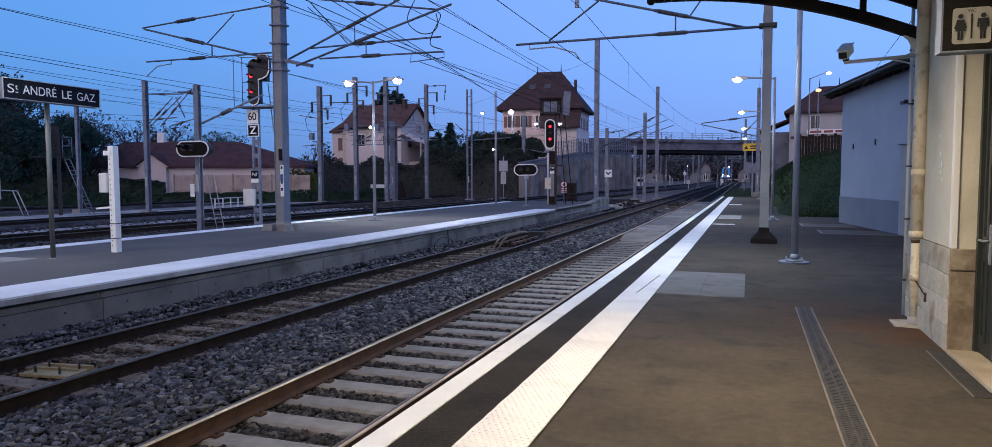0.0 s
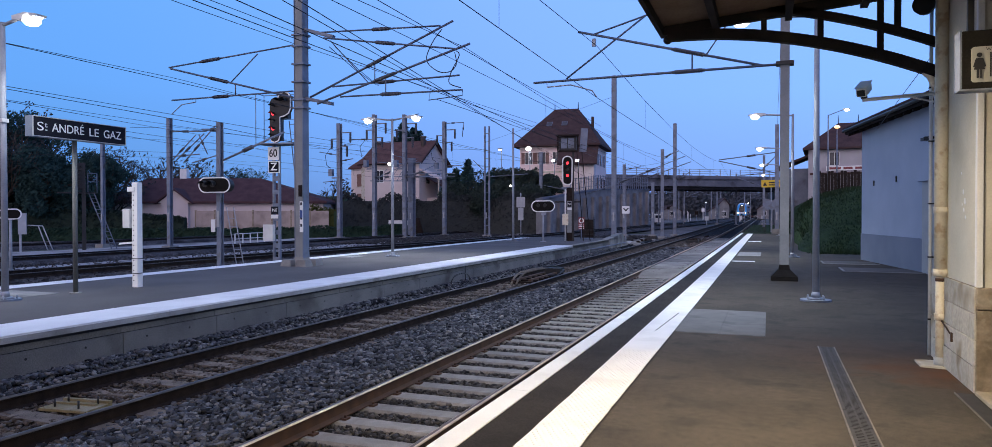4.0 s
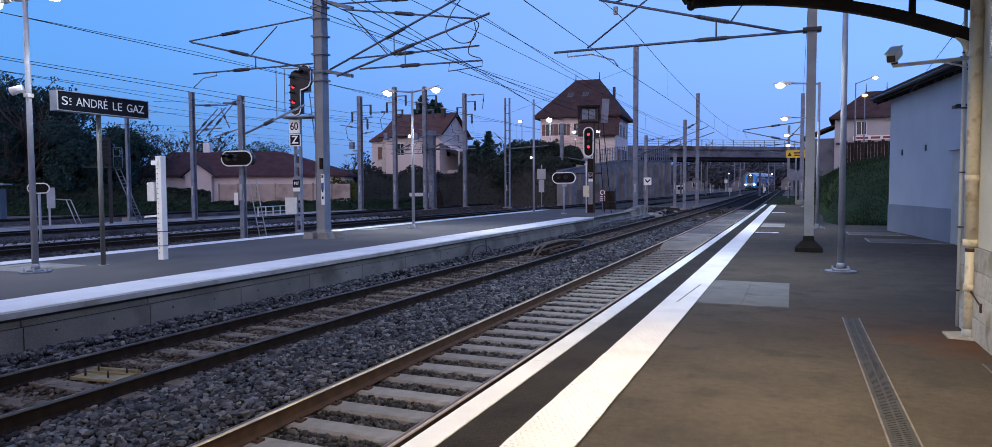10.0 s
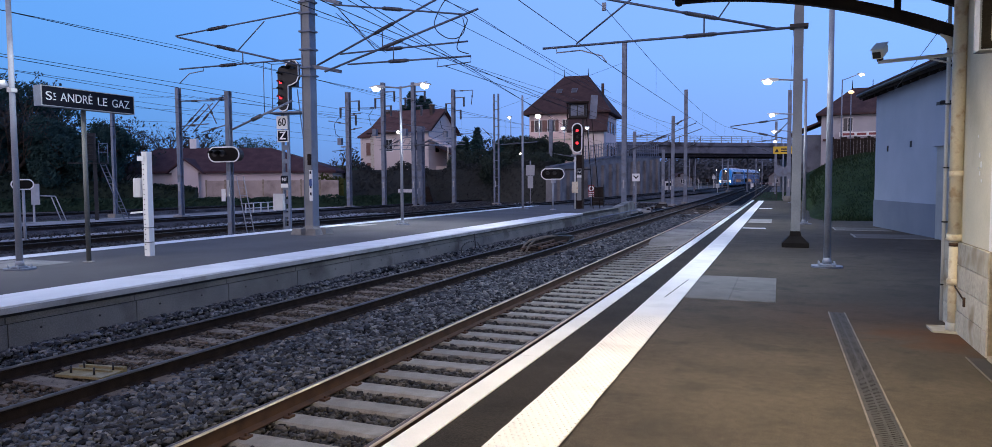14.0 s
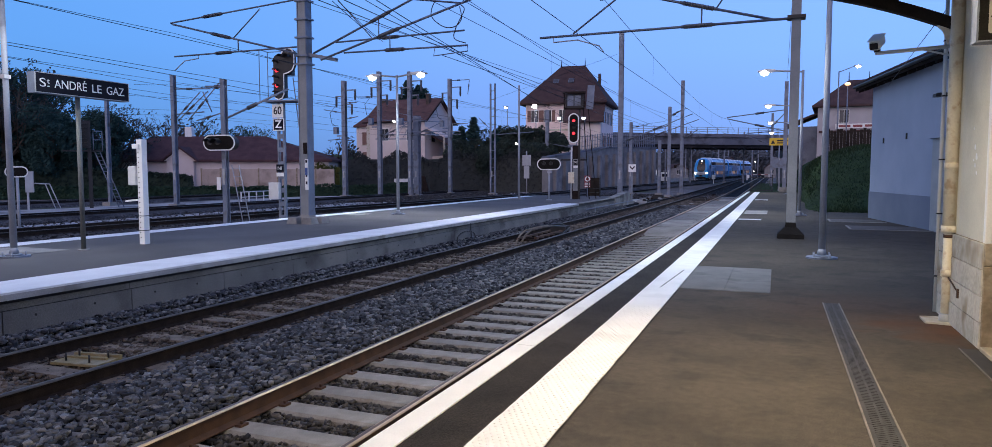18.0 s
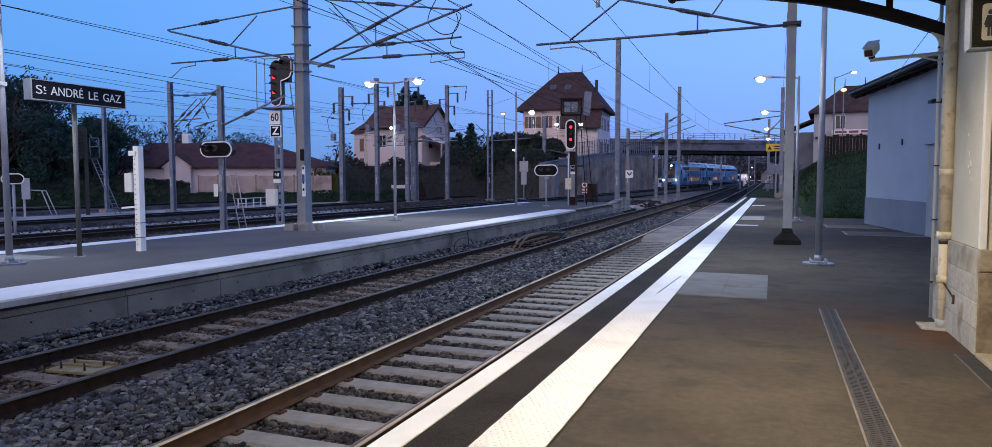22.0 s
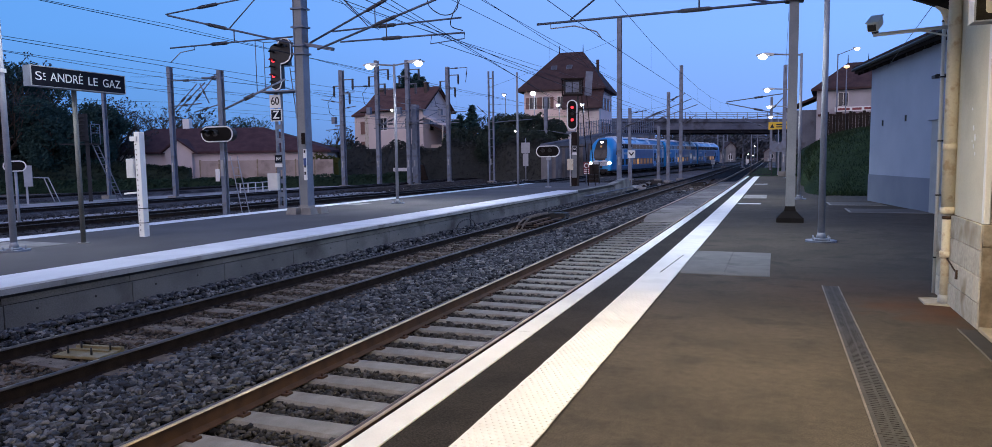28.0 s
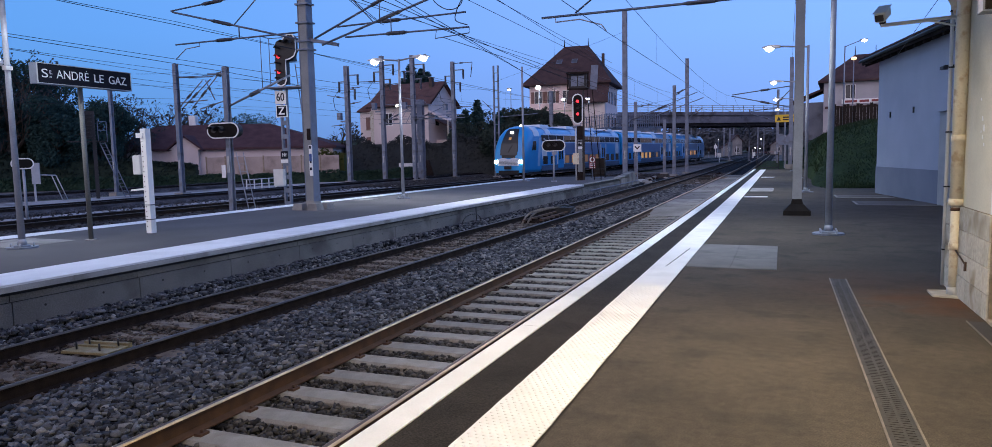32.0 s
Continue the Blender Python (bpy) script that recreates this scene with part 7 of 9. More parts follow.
def hip_roof(x0, x1, y0, y1, z0, z1, rx0, rx1, ry, over=0.8, thick=0.25):
    """A hipped roof from the eaves to a short ridge, with thickness at the eaves."""
    m = Mesh()
    e = [(x0 - over, y0 - over), (x1 + over, y0 - over), (x1 + over, y1 + over), (x0 - over, y1 + over)]
    m.v = [(x, y, z0) for x, y in e] + [(x, y, z0 + thick) for x, y in e] + [(rx0, ry, z1), (rx1, ry, z1)]
    for q in ((3, 2, 1, 0), (0, 1, 5, 4), (1, 2, 6, 5), (2, 3, 7, 6), (3, 0, 4, 7), (4, 5, 9, 8), (5, 6, 9), (6, 7, 8, 9), (7, 4, 8)):
        m.face(q)
    return m


h1 = thing("large_house", "tall pinkish house with a steep brown hipped roof", "house", "houses", at=(-33.4, 96.3, 3.2), turn=4)
part("wall", Mesh().box(0, 10.8, 0, 10.5, -1, 8.1), HOUSE_PINK, h1)
part("wing", Mesh().box(6.4, 10.9, -1.4, 0.0, -1, 5.3), HOUSE_CREAM, h1)
part("roof", hip_roof(0, 10.8, 0, 10.5, 8.0, 14.0, 4.0, 7.5, 5.2, 0.9), TILE, h1)
part("wing_roof", Mesh().prism([(-2.2, 5.2), (0.0, 8.3), (0.02, 8.5), (-2.3, 5.4)], 5.9, 11.4, "x"), TILE, h1)
for x_ in (4.0, 7.5):
    part("finial", Mesh().tube((x_, 5.2, 13.9), (x_, 5.2, 15.0), 0.08, 0.03), RUST_DARK, h1)
part("chimney", Mesh().box(9.45, 9.8, 5, 5.5, 9.5, 12.7), CHIMNEY_BRICK, h1)
for x_ in (4.0, 6.2):
    o_ = part("skylight", Mesh().box(-0.40, 0.40, -0.45, 0.45, 0.0, 0.08), STEEL, h1, "roof window")
    part("skylight_pane", Mesh().box(-0.34, 0.34, -0.39, 0.39, 0.08, 0.095), ROOF_PANE, o_)
    o_.matrix_basis = pose(x_ - 0.2, 2.55, 11.52, 43.3)
for x_, l_ in ((1.3, False), (3.2, False)):
    window(h1, x_, 5.6, 1.0, 1.6, 0.0, True)
    window(h1, x_, 2.0, 1.0, 1.7, 0.0, True)
window(h1, 5.3, 5.6, 0.9, 1.6, 0.0, False)
part("side_wall", Mesh().box(10.8, 10.86, 0.0, 10.5, -1, 8.0), HOUSE_PINK, h1)
for y_ in (2.2, 5.2, 8.0):
    for z_ in (2.0, 5.4):
        part("window", Mesh().box(10.84, 10.90, y_ - 0.45, y_ + 0.45, z_, z_ + 1.6), DARK_GLASS, h1)
        part("shutter", Mesh().box(10.86, 10.93, y_ - 0.95, y_ - 0.48, z_, z_ + 1.6), SHUTTER, h1)
        part("shutter", Mesh().box(10.86, 10.93, y_ + 0.48, y_ + 0.95, z_, z_ + 1.6), SHUTTER, h1)
part("string_course", Mesh().box(-0.05, 10.85, -0.06, 0.0, 4.3, 4.55), STONE, h1)

h2 = thing("gabled_house", "cream gabled house with red-brown tiled roof behind a hedge", "house", "houses", at=(-57.3, 92.6, 0.0), turn=-2)
part("wall", Mesh().box(0, 9.8, 0, 9, 0, 9.3), HOUSE_CREAM, h2)
part("gable", Mesh().prism([(0, 9.3), (9, 9.3), (4.5, 12.55)], 9.5, 9.8, "x"), HOUSE_CREAM, h2)
part("roof", Mesh().prism([(-0.5, 8.98), (4.5, 12.58), (9.5, 8.98), (9.5, 9.20), (4.5, 12.82), (-0.5, 9.20)], -0.5, 10.35, "x"), TILE_RED, h2)
part("verge_board", Mesh().prism([(-0.5, 8.88), (4.5, 12.48), (9.5, 8.88), (9.5, 9.0), (4.5, 12.62), (-0.5, 9.0)], 10.35, 10.43, "x"), RUST_DARK, h2)
part("wing", Mesh().box(-3.0, 0, 1.5, 7.5, 0, 8.7), HOUSE_CREAM, h2)
part("wing_roof", hip_roof(-3.0, 1.2, 1.5, 7.5, 8.6, 11.3, -1.5, 1.2, 4.5, 0.35, 0.2), TILE_RED, h2)
part("gutter", Mesh().tube((-0.5, -0.55, 9.06), (10.35, -0.55, 9.06), 0.08), RUST_DARK, h2)
for x_, y_, w_, t_ in ((8.6, 3.4, 0.24, 13.3), (0.3, 4.2, 0.42, 12.9)):
    ch_ = part("chimney", Mesh().box(x_ - w_, x_ + w_, y_ - 0.35, y_ + 0.35, 11.2, t_), CHIMNEY_BRICK, h2)
    part("chimney_cap", Mesh().box(x_ - w_ - 0.08, x_ + w_ + 0.08, y_ - 0.43, y_ + 0.43, t_, t_ + 0.1), CONCRETE, ch_)
window(h2, 3.1, 6.4, 1.2, 1.7, 0.0, False)
window(h2, 7.4, 6.4, 1.1, 1.6, 0.0, False)
for z_ in (5.9, 2.9):
    part("shutter", Mesh().box(-1.9, -0.7, 1.42, 1.5, z_, z_ + 1.9), SHUTTER, h2, "closed brown shutter")
    part("window_sill", Mesh().box(-2.0, -0.6, 1.36, 1.5, z_ - 0.14, z_), STONE, h2)
part("corner_pilaster", Mesh().box(-0.15, 0.45, -0.05, 0.0, 0, 8.6), STONE, h2)
for y_ in (2.6, 6.0):
    part("window", Mesh().box(9.78, 9.83, y_ - 0.5, y_ + 0.5, 6.2, 7.8), DARK_GLASS, h2)
part("lean_to", Mesh().prism([(9.8, 6.9), (16.4, 3.9), (16.4, 4.15), (9.8, 7.15)], 2, 7.5), TILE_RED, h2)
part("lean_to_wall", Mesh().box(9.8, 16.0, 2.3, 7.2, 0, 4.1), HOUSE_CREAM, h2)
part("porch_roof", Mesh().prism([(9.8, 8.1), (13.2, 6.6), (13.2, 6.8), (9.8, 8.35)], -0.2, 2.0), HOUSE_CREAM, h2, "pale sloping porch roof")
part("porch_post", Mesh().box(12.9, 13.1, -0.1, 0.1, 0, 6.7), STONE, h2)
bs = thing("buffer_stop", "old buffer stop with pale legs at a siding end", "buffer stop", at=(-42.4, 75.0, -0.7), turn=15)
part("beam", Mesh().box(-0.3, 2.4, -0.15, 0.15, 1.2, 1.6), LIGHT_GREY, bs)
part("leg", Mesh().bar((0.1, 0, 1.4), (-0.7, -0.6, -0.1), 0.16, 0.16), LIGHT_GREY, bs)
part("leg", Mesh().bar((2.1, 0, 1.4), (1.6, -0.7, -0.1), 0.16, 0.16), LIGHT_GREY, bs)
part("brace", Mesh().prism([(2.5, -0.2), (4.0, -0.2), (3.4, 1.9), (2.9, 1.9)], -0.1, 0.3), RUST_DARK, bs)

h3 = thing("low_house", "long low house with a dark red tiled roof and pale walls", "house", "houses", at=(-60.5, 62.5, -0.95), turn=22)
part("wall", Mesh().box(-9.5, 14.4, 0, 9, 0, 4.0), HOUSE_CREAM, h3)
part("roof", hip_roof(-9.5, 14.4, 0, 9, 3.8, 6.9, -7.4, 6.0, 4.5, 0.5), TILE_PURPLE, h3)
part("gable", Mesh().prism([(-3.9, 3.9), (-0.3, 3.9), (-2.1, 5.25)], -0.6, 2.5), HOUSE_CREAM, h3)
part("gable_wall", Mesh().box(-3.6, -0.6, -0.6, 0.0, 0, 3.9), HOUSE_CREAM, h3)
part("gable_roof", Mesh().prism([(-4.2, 3.75), (-2.1, 5.32), (0.0, 3.75), (0.0, 3.95), (-2.1, 5.54), (-4.2, 3.95)], -0.9, 3.0), TILE_PURPLE, h3)
part("chimney", Mesh().box(-3.6, -2.8, 4.4, 5.2, 6.5, 8.0), WHITE_PAINT, h3, "white chimney")
for x_ in (3, 7, 11):
    window(h3, x_, 1.4, 1.2, 1.2, 0.0, False)
gw = thing("garden_wall", "pale pinkish garden wall in panels with posts", "wall", at=(-57.5, 59.5, -0.95), turn=22)
for k_ in range(7):
    part("wall_panel", Mesh().box(2.05 * k_, 2.05 * k_ + 1.9, 0, 0.15, 0, 2.95), WALL_TAN, gw)
    part("wall_post", Mesh().box(2.05 * k_ - 0.14, 2.05 * k_ - 0.01, -0.03, 0.18, 0, 3.05), STONE_DIRTY, gw)

h4 = thing("hill_house", "pale house with a brown hipped roof on the embankment", "house", "houses", at=(5.0, 105.5, 3.3), turn=-4)
part("wall", Mesh().box(0, 11, 0, 9, -0.5, 7.1), HOUSE_GREY, h4)
part("roof", hip_roof(0, 11, 0, 9, 7.0, 11.0, 3.7, 6.2, 4.5, 0.7), TILE, h4)
for x_ in (3.7, 6.2):
    part("finial", Mesh().tube((x_, 4.5, 10.9), (x_, 4.5, 12.1), 0.07, 0.03), RUST_DARK, h4)
for x_ in (3.2, 7.5):
    window(h4, x_, 4.9, 1.1, 1.7, 0.0, False)
part("shop_sign", Mesh().box(2.2, 7.2, -0.15, -0.05, 4.15, 4.75), WHITE_PAINT, h4, "white shop board with dark bars")
part("sign_bars", Mesh().box(2.6, 4.0, -0.17, -0.15, 4.3, 4.6).box(4.3, 5.4, -0.17, -0.15, 4.3, 4.6).box(5.7, 6.8, -0.17, -0.15, 4.3, 4.6), RED_PAINT, h4)
part("awning", Mesh().box(0.2, 9, -0.3, -0.05, 3.6, 3.9), TILE_RED, h4)
part("lean_to", Mesh().prism([(-4.0, 4.6), (0.0, 6.2), (0.0, 6.5), (-4.0, 4.9)], 1.0, 7.0), TILE, h4)
part("lean_to_wall", Mesh().box(-3.6, 0, 1.2, 6.8, -0.5, 4.6), BRIDGE, h4)
sl = thing("street_lamp", "tall street lamp with a pale orange head", "street lamp", "street lamps", at=(6.2, 88.0, 3.2))
part("pole", Mesh().tube((0, 0, 0), (0, 0, 9.6), 0.09, 0.06), STEEL, sl)
part("arm", Mesh().tube((0, 0, 9.5), (1.6, 0, 10.1), 0.04), STEEL, sl)
part("lamp_head", Mesh().box(1.5, 2.2, -0.15, 0.15, 10.05, 10.2), GREY_PAINT, sl)
part("lamp_glass", Mesh().ball((1.9, 0, 10.03), 0.28, squash=0.6), GLOW_LAMP_DIM, sl)
sl = thing("street_lamp", "street lamp with a glowing orange head", "street lamp", "street lamps", at=(8.0, 99.0, 3.4))
part("pole", Mesh().tube((0, 0, 0), (0, 0, 9.0), 0.09, 0.06), STEEL, sl)
part("lamp_glass", Mesh().ball((0, 0, 9.2), 0.36, squash=0.6), GLOW_ORANGE, sl)
fh = thing("garden_fence", "dark close-boarded garden fence on the embankment", "fence", at=(4.4, 80.0, 3.0), turn=-8)
for k_ in range(30):
    part("fence_board", Mesh().box(0.3 * k_, 0.3 * k_ + 0.28, 0, 0.05, -0.4, 2.9 + 0.15 * math.sin(k_ * 1.7)), FENCE_WOOD, fh)
rf = thing("rail_fence", "low pale two-rail fence beside the gravel path", "fence", at=(-40.6, 46.2, -0.9), turn=102)
for k_ in range(5):
    part("fence_post", Mesh().box(1.25 * k_ - 0.04, 1.25 * k_ + 0.04, -0.04, 0.04, -0.1, 0.95), LIGHT_GREY, rf)
for z_ in (0.5, 0.92):
    part("fence_rail", Mesh().tube((0, 0, z_), (5.0, 0, z_), 0.035), LIGHT_GREY, rf)
# lamps in front of the tall house
for x_, y_, z_ in ((-30.2, 90.6, 10.5), (-35.6, 94.0, 10.8), (-27.1, 91.8, 8.9), (-24.1, 93.0, 8.9)):
    yl = thing("yard_lamp", "bright yard lamp on a tall post", "lamp", "yard lamps", at=(x_, y_, 0))
    part("pole", Mesh().tube((0, 0.6, 2.0), (0, 0.6, z_), 0.08, 0.05), STEEL, yl)
    part("arm", Mesh().tube((0, 0.6, z_), (0, 0, z_ + 0.05), 0.04), STEEL, yl)
    part("lamp_head", Mesh().box(-0.25, 0.25, -0.3, 0.4, z_ + 0.03, z_ + 0.15), GREY_PAINT, yl)
    # oversized glass balls: the glare round each lamp is put into the shape
    part("lamp_glass", Mesh().ball((0, -0.05, z_ - 0.06), 0.38 if z_ == 10.5 else 0.24, squash=0.75), GLOW_LAMP_DIM if z_ > 10.6 else GLOW_LAMP, yl)
sh = thing("shed", "low shed with a blue-grey sheet roof by the sidings", "shed", at=(-58, 33, -0.95), turn=50)
part("wall", Mesh().box(-3, 3, 0, 4, 0, 2.6), WALL_OLD, sh)
part("roof", Mesh().prism([(-3.4, 2.6), (3.4, 2.9), (3.4, 3.0), (-3.4, 2.7)], -0.4, 4.4), GREY_PAINT, sh)
# houses and lights beyond the bridge
for x_, y_, w_, h_, tn_ in ((-12.8, 205, 2.6, 5.9, 12), (-31, 225, 6, 4.2, 24), (-17.5, 230, 5.0, 4.0, 10), (-3.5, 240, 4.5, 4.6, -4)):
    fhs = thing("far_house", "small pale gabled house beyond the bridge", "house", "far houses", at=(x_, y_, -0.9 + rise(y_)), turn=tn_)
    part("wall", Mesh().box(0, w_, 0, 7, 0, h_ - 1.5), WALL_OLD, fhs)
    part("gable", Mesh().prism([(0, h_ - 1.5), (w_, h_ - 1.5), (w_ / 2, h_)], -0.01, 0.3), WALL_OLD, fhs)
    part("roof", Mesh().prism([(-0.3, h_ - 1.75), (w_ / 2, h_ + 0.03), (w_ + 0.3, h_ - 1.75), (w_ + 0.3, h_ - 1.55), (w_ / 2, h_ + 0.24), (-0.3, h_ - 1.55)], -0.4, 7.4), TILE, fhs)
    window(fhs, w_ * 0.5, 1.2, 1.0, 1.2, 0.0, False)
far_lights = ((-46, 210, 5), (-39, 230, 4), (-20, 250, 5), (-6, 230, 4.5), (-8.5, 250, 2.0), (-7.0, 252, 1.6))
for x_, y_, z_ in far_lights:
    yl = thing("street_lamp", "distant lit street lamp", "street lamp", "far street lamps", at=(x_, y_, -0.5 + rise(y_)))
    part("pole", Mesh().tube((0, 0, 0), (0, 0, z_), 0.07), STEEL, yl)
    part("lamp_glass", Mesh().ball((0, 0, z_), 0.15), GLOW_LAMP_DIM, yl)


# ---------------------------------------------------------------- trees, hedges, hills
def leaf_cloud(m, rnd, centre, radii, n, size):
    """Small leaf clumps, denser towards the outside, with gaps."""
    for _ in range(n):
        a, b = rnd.uniform(0, 2 * math.pi), math.acos(rnd.uniform(-1, 1))
        k = rnd.uniform(0.45, 1.0) ** 0.6
        p = Vector((centre[0] + radii[0] * k * math.sin(b) * math.cos(a), centre[1] + radii[1] * k * math.sin(b) * math.sin(a), centre[2] + radii[2] * k * math.cos(b)))
        if noise.noise(p * 0.55) < -0.16:
            continue
        u = Vector((rnd.gauss(0, 1), rnd.gauss(0, 1), rnd.gauss(0, 1))).normalized()
        v = u.orthogonal().normalized()
        s = size * rnd.uniform(0.5, 1.3)
        w = u.cross(v)
        i = len(m.v)
        m.v += [tuple(p - v * s), tuple(p - w * s * 0.45), tuple(p + v * s), tuple(p + w * s * 0.5 + u * s * 0.3)]
        m.face((i, i + 1, i + 2, i + 3))


def tree(x, y, h, spread, seed, n=1700, label="tall dark leafy tree behind the yard", size=0.15, bare=False, z0=-1.0, leaf=None):
    rnd = random.Random(seed)
    t = thing("tree", label, "tree", "trees", at=(x, y, z0))
    tr = Mesh()
    top = Vector((rnd.uniform(-0.4, 0.4), rnd.uniform(-0.4, 0.4), h * 0.62))
    tr.tube((0, 0, -0.2), tuple(top * 0.5), 0.035 * h, 0.024 * h, n=8).tube(tuple(top * 0.5), tuple(top), 0.024 * h, 0.01 * h, n=7)
    tips = []
    for k in range(11 if not bare else 16):
        u = rnd.uniform(0.3, 1.0)
        a = k * 2.4 + rnd.uniform(-0.4, 0.4)
        p = top * u
        q = p + Vector((math.cos(a) * spread * rnd.uniform(0.45, 0.85), math.sin(a) * spread * rnd.uniform(0.45, 0.85), h * rnd.uniform(0.10, 0.32)))
        tr.tube(tuple(p), tuple(q), 0.011 * h, 0.004 * h, n=5)
        tips.append(q)
        for _ in range(3 if not bare else 7):
            e = q + Vector((rnd.gauss(0, 1), rnd.gauss(0, 1), rnd.uniform(0.1, 1.6))) * (0.09 * h)
            tr.tube(tuple(p.lerp(q, rnd.uniform(0.4, 1))), tuple(e), 0.0045 * h, 0.0015 * h, n=4)
            if bare:
                tips.append(e)
    part("trunk", tr, BARK, t)
    cr_ = Mesh()
    if bare:
        for q in tips:
            leaf_cloud(cr_, rnd, q, (0.5, 0.5, 0.5), max(2, n // len(tips)), size)
    else:
        leaf_cloud(cr_, rnd, (0, 0, h * 0.56), (spread * 0.8, spread * 0.8, h * 0.38), n, size)
        for q in tips:
            r = spread * rnd.uniform(0.28, 0.46)
            leaf_cloud(cr_, rnd, q, (r, r, r * 0.9), n // len(tips), size)
    part("crown", cr_, TWIG if bare else leaf or LEAF, t)
    return t


def conifer(x, y, z0, h, spread, seed):
    """A pointed evergreen: whorls of drooping boughs, shorter towards the tip, each with sprays of needles."""
    rnd = random.Random(seed)
    t = thing("conifer", "dark pointed evergreen tree with ragged boughs", "tree", "conifers", at=(x, y, z0))
    tr, cr = Mesh(), Mesh()
    tr.tube((0, 0, -0.2), (0, 0, h * 0.97), 0.016 * h, 0.003 * h, n=7)
    level = 0.16 * h
    while level < h * 0.985:
        reach = spread * (1.0 - level / h) ** 0.8 * rnd.uniform(0.75, 1.15) + 0.12
        for k in range(7):
            a = k * 0.9 + rnd.uniform(0, 0.9)
            r = reach * rnd.uniform(0.6, 1.15)
            tip = Vector((math.cos(a) * r, math.sin(a) * r, level + r * rnd.uniform(-0.18, 0.22)))
            tr.tube((0, 0, level), tuple(tip), 0.03, 0.01, n=4)
            for _ in range(int(6 + 9 * r)):
                u = rnd.uniform(0.2, 1.04)
                p = Vector((0, 0, level)).lerp(tip, u) + Vector((rnd.gauss(0, 0.10 + 0.05 * r), rnd.gauss(0, 0.10 + 0.05 * r), rnd.gauss(-0.06, 0.10)))
                d = Vector((math.cos(a) + rnd.gauss(0, 0.5), math.sin(a) + rnd.gauss(0, 0.5), rnd.gauss(0.1, 0.45))).normalized()
                w = d.orthogonal().normalized()
                e = rnd.uniform(0.18, 0.42)
                i = len(cr.v)
                cr.v += [tuple(p - d * e), tuple(p - w * e * 0.3), tuple(p + d * e), tuple(p + w * e * 0.3)]
                cr.face((i, i + 1, i + 2, i + 3))
        level += 0.26 + 0.20 * (1.0 - level / h)
    part("trunk", tr, BARK, t)
    part("crown", cr, LEAF, t)
    return t


tree(-71.5, 48, 13.4, 4.2, 43, 3600, "thin half-bare tree with pale twigs", 0.13, bare=True)
tree(-74.0, 46, 10.6, 3.8, 44, 9000)
tree(-82, 45, 14.5, 5.5, 1, 15000)
tree(-75.5, 50.5, 15.2, 5.0, 2, 16000)
tree(-77.5, 54.5, 15.4, 4.6, 3, 3000, "thin half-bare tree with pale twigs", 0.15, bare=True)
tree(-76, 57.5, 12.6, 4.2, 41, 2600, "thin half-bare tree with pale twigs", 0.15, bare=True)
tree(-72.5, 52.5, 10.5, 4.0, 4, 11000)
tree(-74, 70, 10.2, 4.2, 5, 500, "thin half-bare tree with pale twigs", 0.22, bare=True)
tree(-76, 76, 10.5, 3.6, 6, 420, "thin half-bare tree with pale twigs", 0.26, bare=True)
tree(-88, 60, 15, 6, 7, 12000)
tree(-68, 50.5, 9.6, 3.6, 22, 11000)
tree(-66, 53.5, 9.8, 3.4, 23, 11000)
tree(-67.5, 57.5, 9.8, 3.2, 24, 3600, "thin half-bare tree with pale twigs", 0.13, bare=True)
tree(-71.5, 60, 10.4, 3.6, 25, 2600, "thin half-bare tree with pale twigs", 0.13, bare=True)
for k_, (x_, y_, z_, h_, r_) in enumerate(((-61.4, 113, 0, 18.4, 7.0), (-58.3, 113, 0, 16.8, 6.5), (-59.9, 114, 0, 17.4, 6.5), (-63.6, 114, 0, 15.8, 6.0), (-38.0, 88, -1, 10.1, 2.5), (-39.9, 88.5, -1, 9.0, 2.2), (-35.0, 88.5, -1, 8.6, 2.0), (-41.4, 90, -1, 8.4, 2.2))):
    conifer(x_, y_, z_, h_, r_, 60 + k_)
tree(-40, 91, 9.0, 3.2, 10, 7000, leaf=FAR_TREE)
tree(-36, 90.5, 8.0, 3.0, 12, 7000, leaf=FAR_TREE)
tree(-33.0, 88.5, 8.0, 3.0, 13, 7000, leaf=FAR_TREE)
tree(-30.5, 85.5, 7.4, 2.8, 14, 7000, leaf=FAR_TREE)
tree(-70, 82, 10, 4, 15, 2500)
tree(-27.5, 83.5, 6.8, 2.6, 18, 7000, leaf=FAR_TREE)
tree(-30.2, 89.0, 5.2, 2.4, 27, 6000, z0=2.6, leaf=FAR_TREE)
tree(-26.6, 88.6, 4.6, 2.0, 28, 6000, z0=2.6, leaf=FAR_TREE)
tree(-33.5, 90.5, 5.4, 2.4, 29, 6000, z0=2.6, leaf=FAR_TREE)
tree(-33.5, 82.5, 6.6, 2.8, 19, 7000, leaf=FAR_TREE)
tree(-38, 84, 7.4, 3.0, 20, 7000, leaf=FAR_TREE)
tree(-50, 74, 7.5, 2.6, 16, 330, "thin half-bare tree with pale twigs", 0.26, bare=True)
tree(-66, 72, 9, 4, 17, 2500)


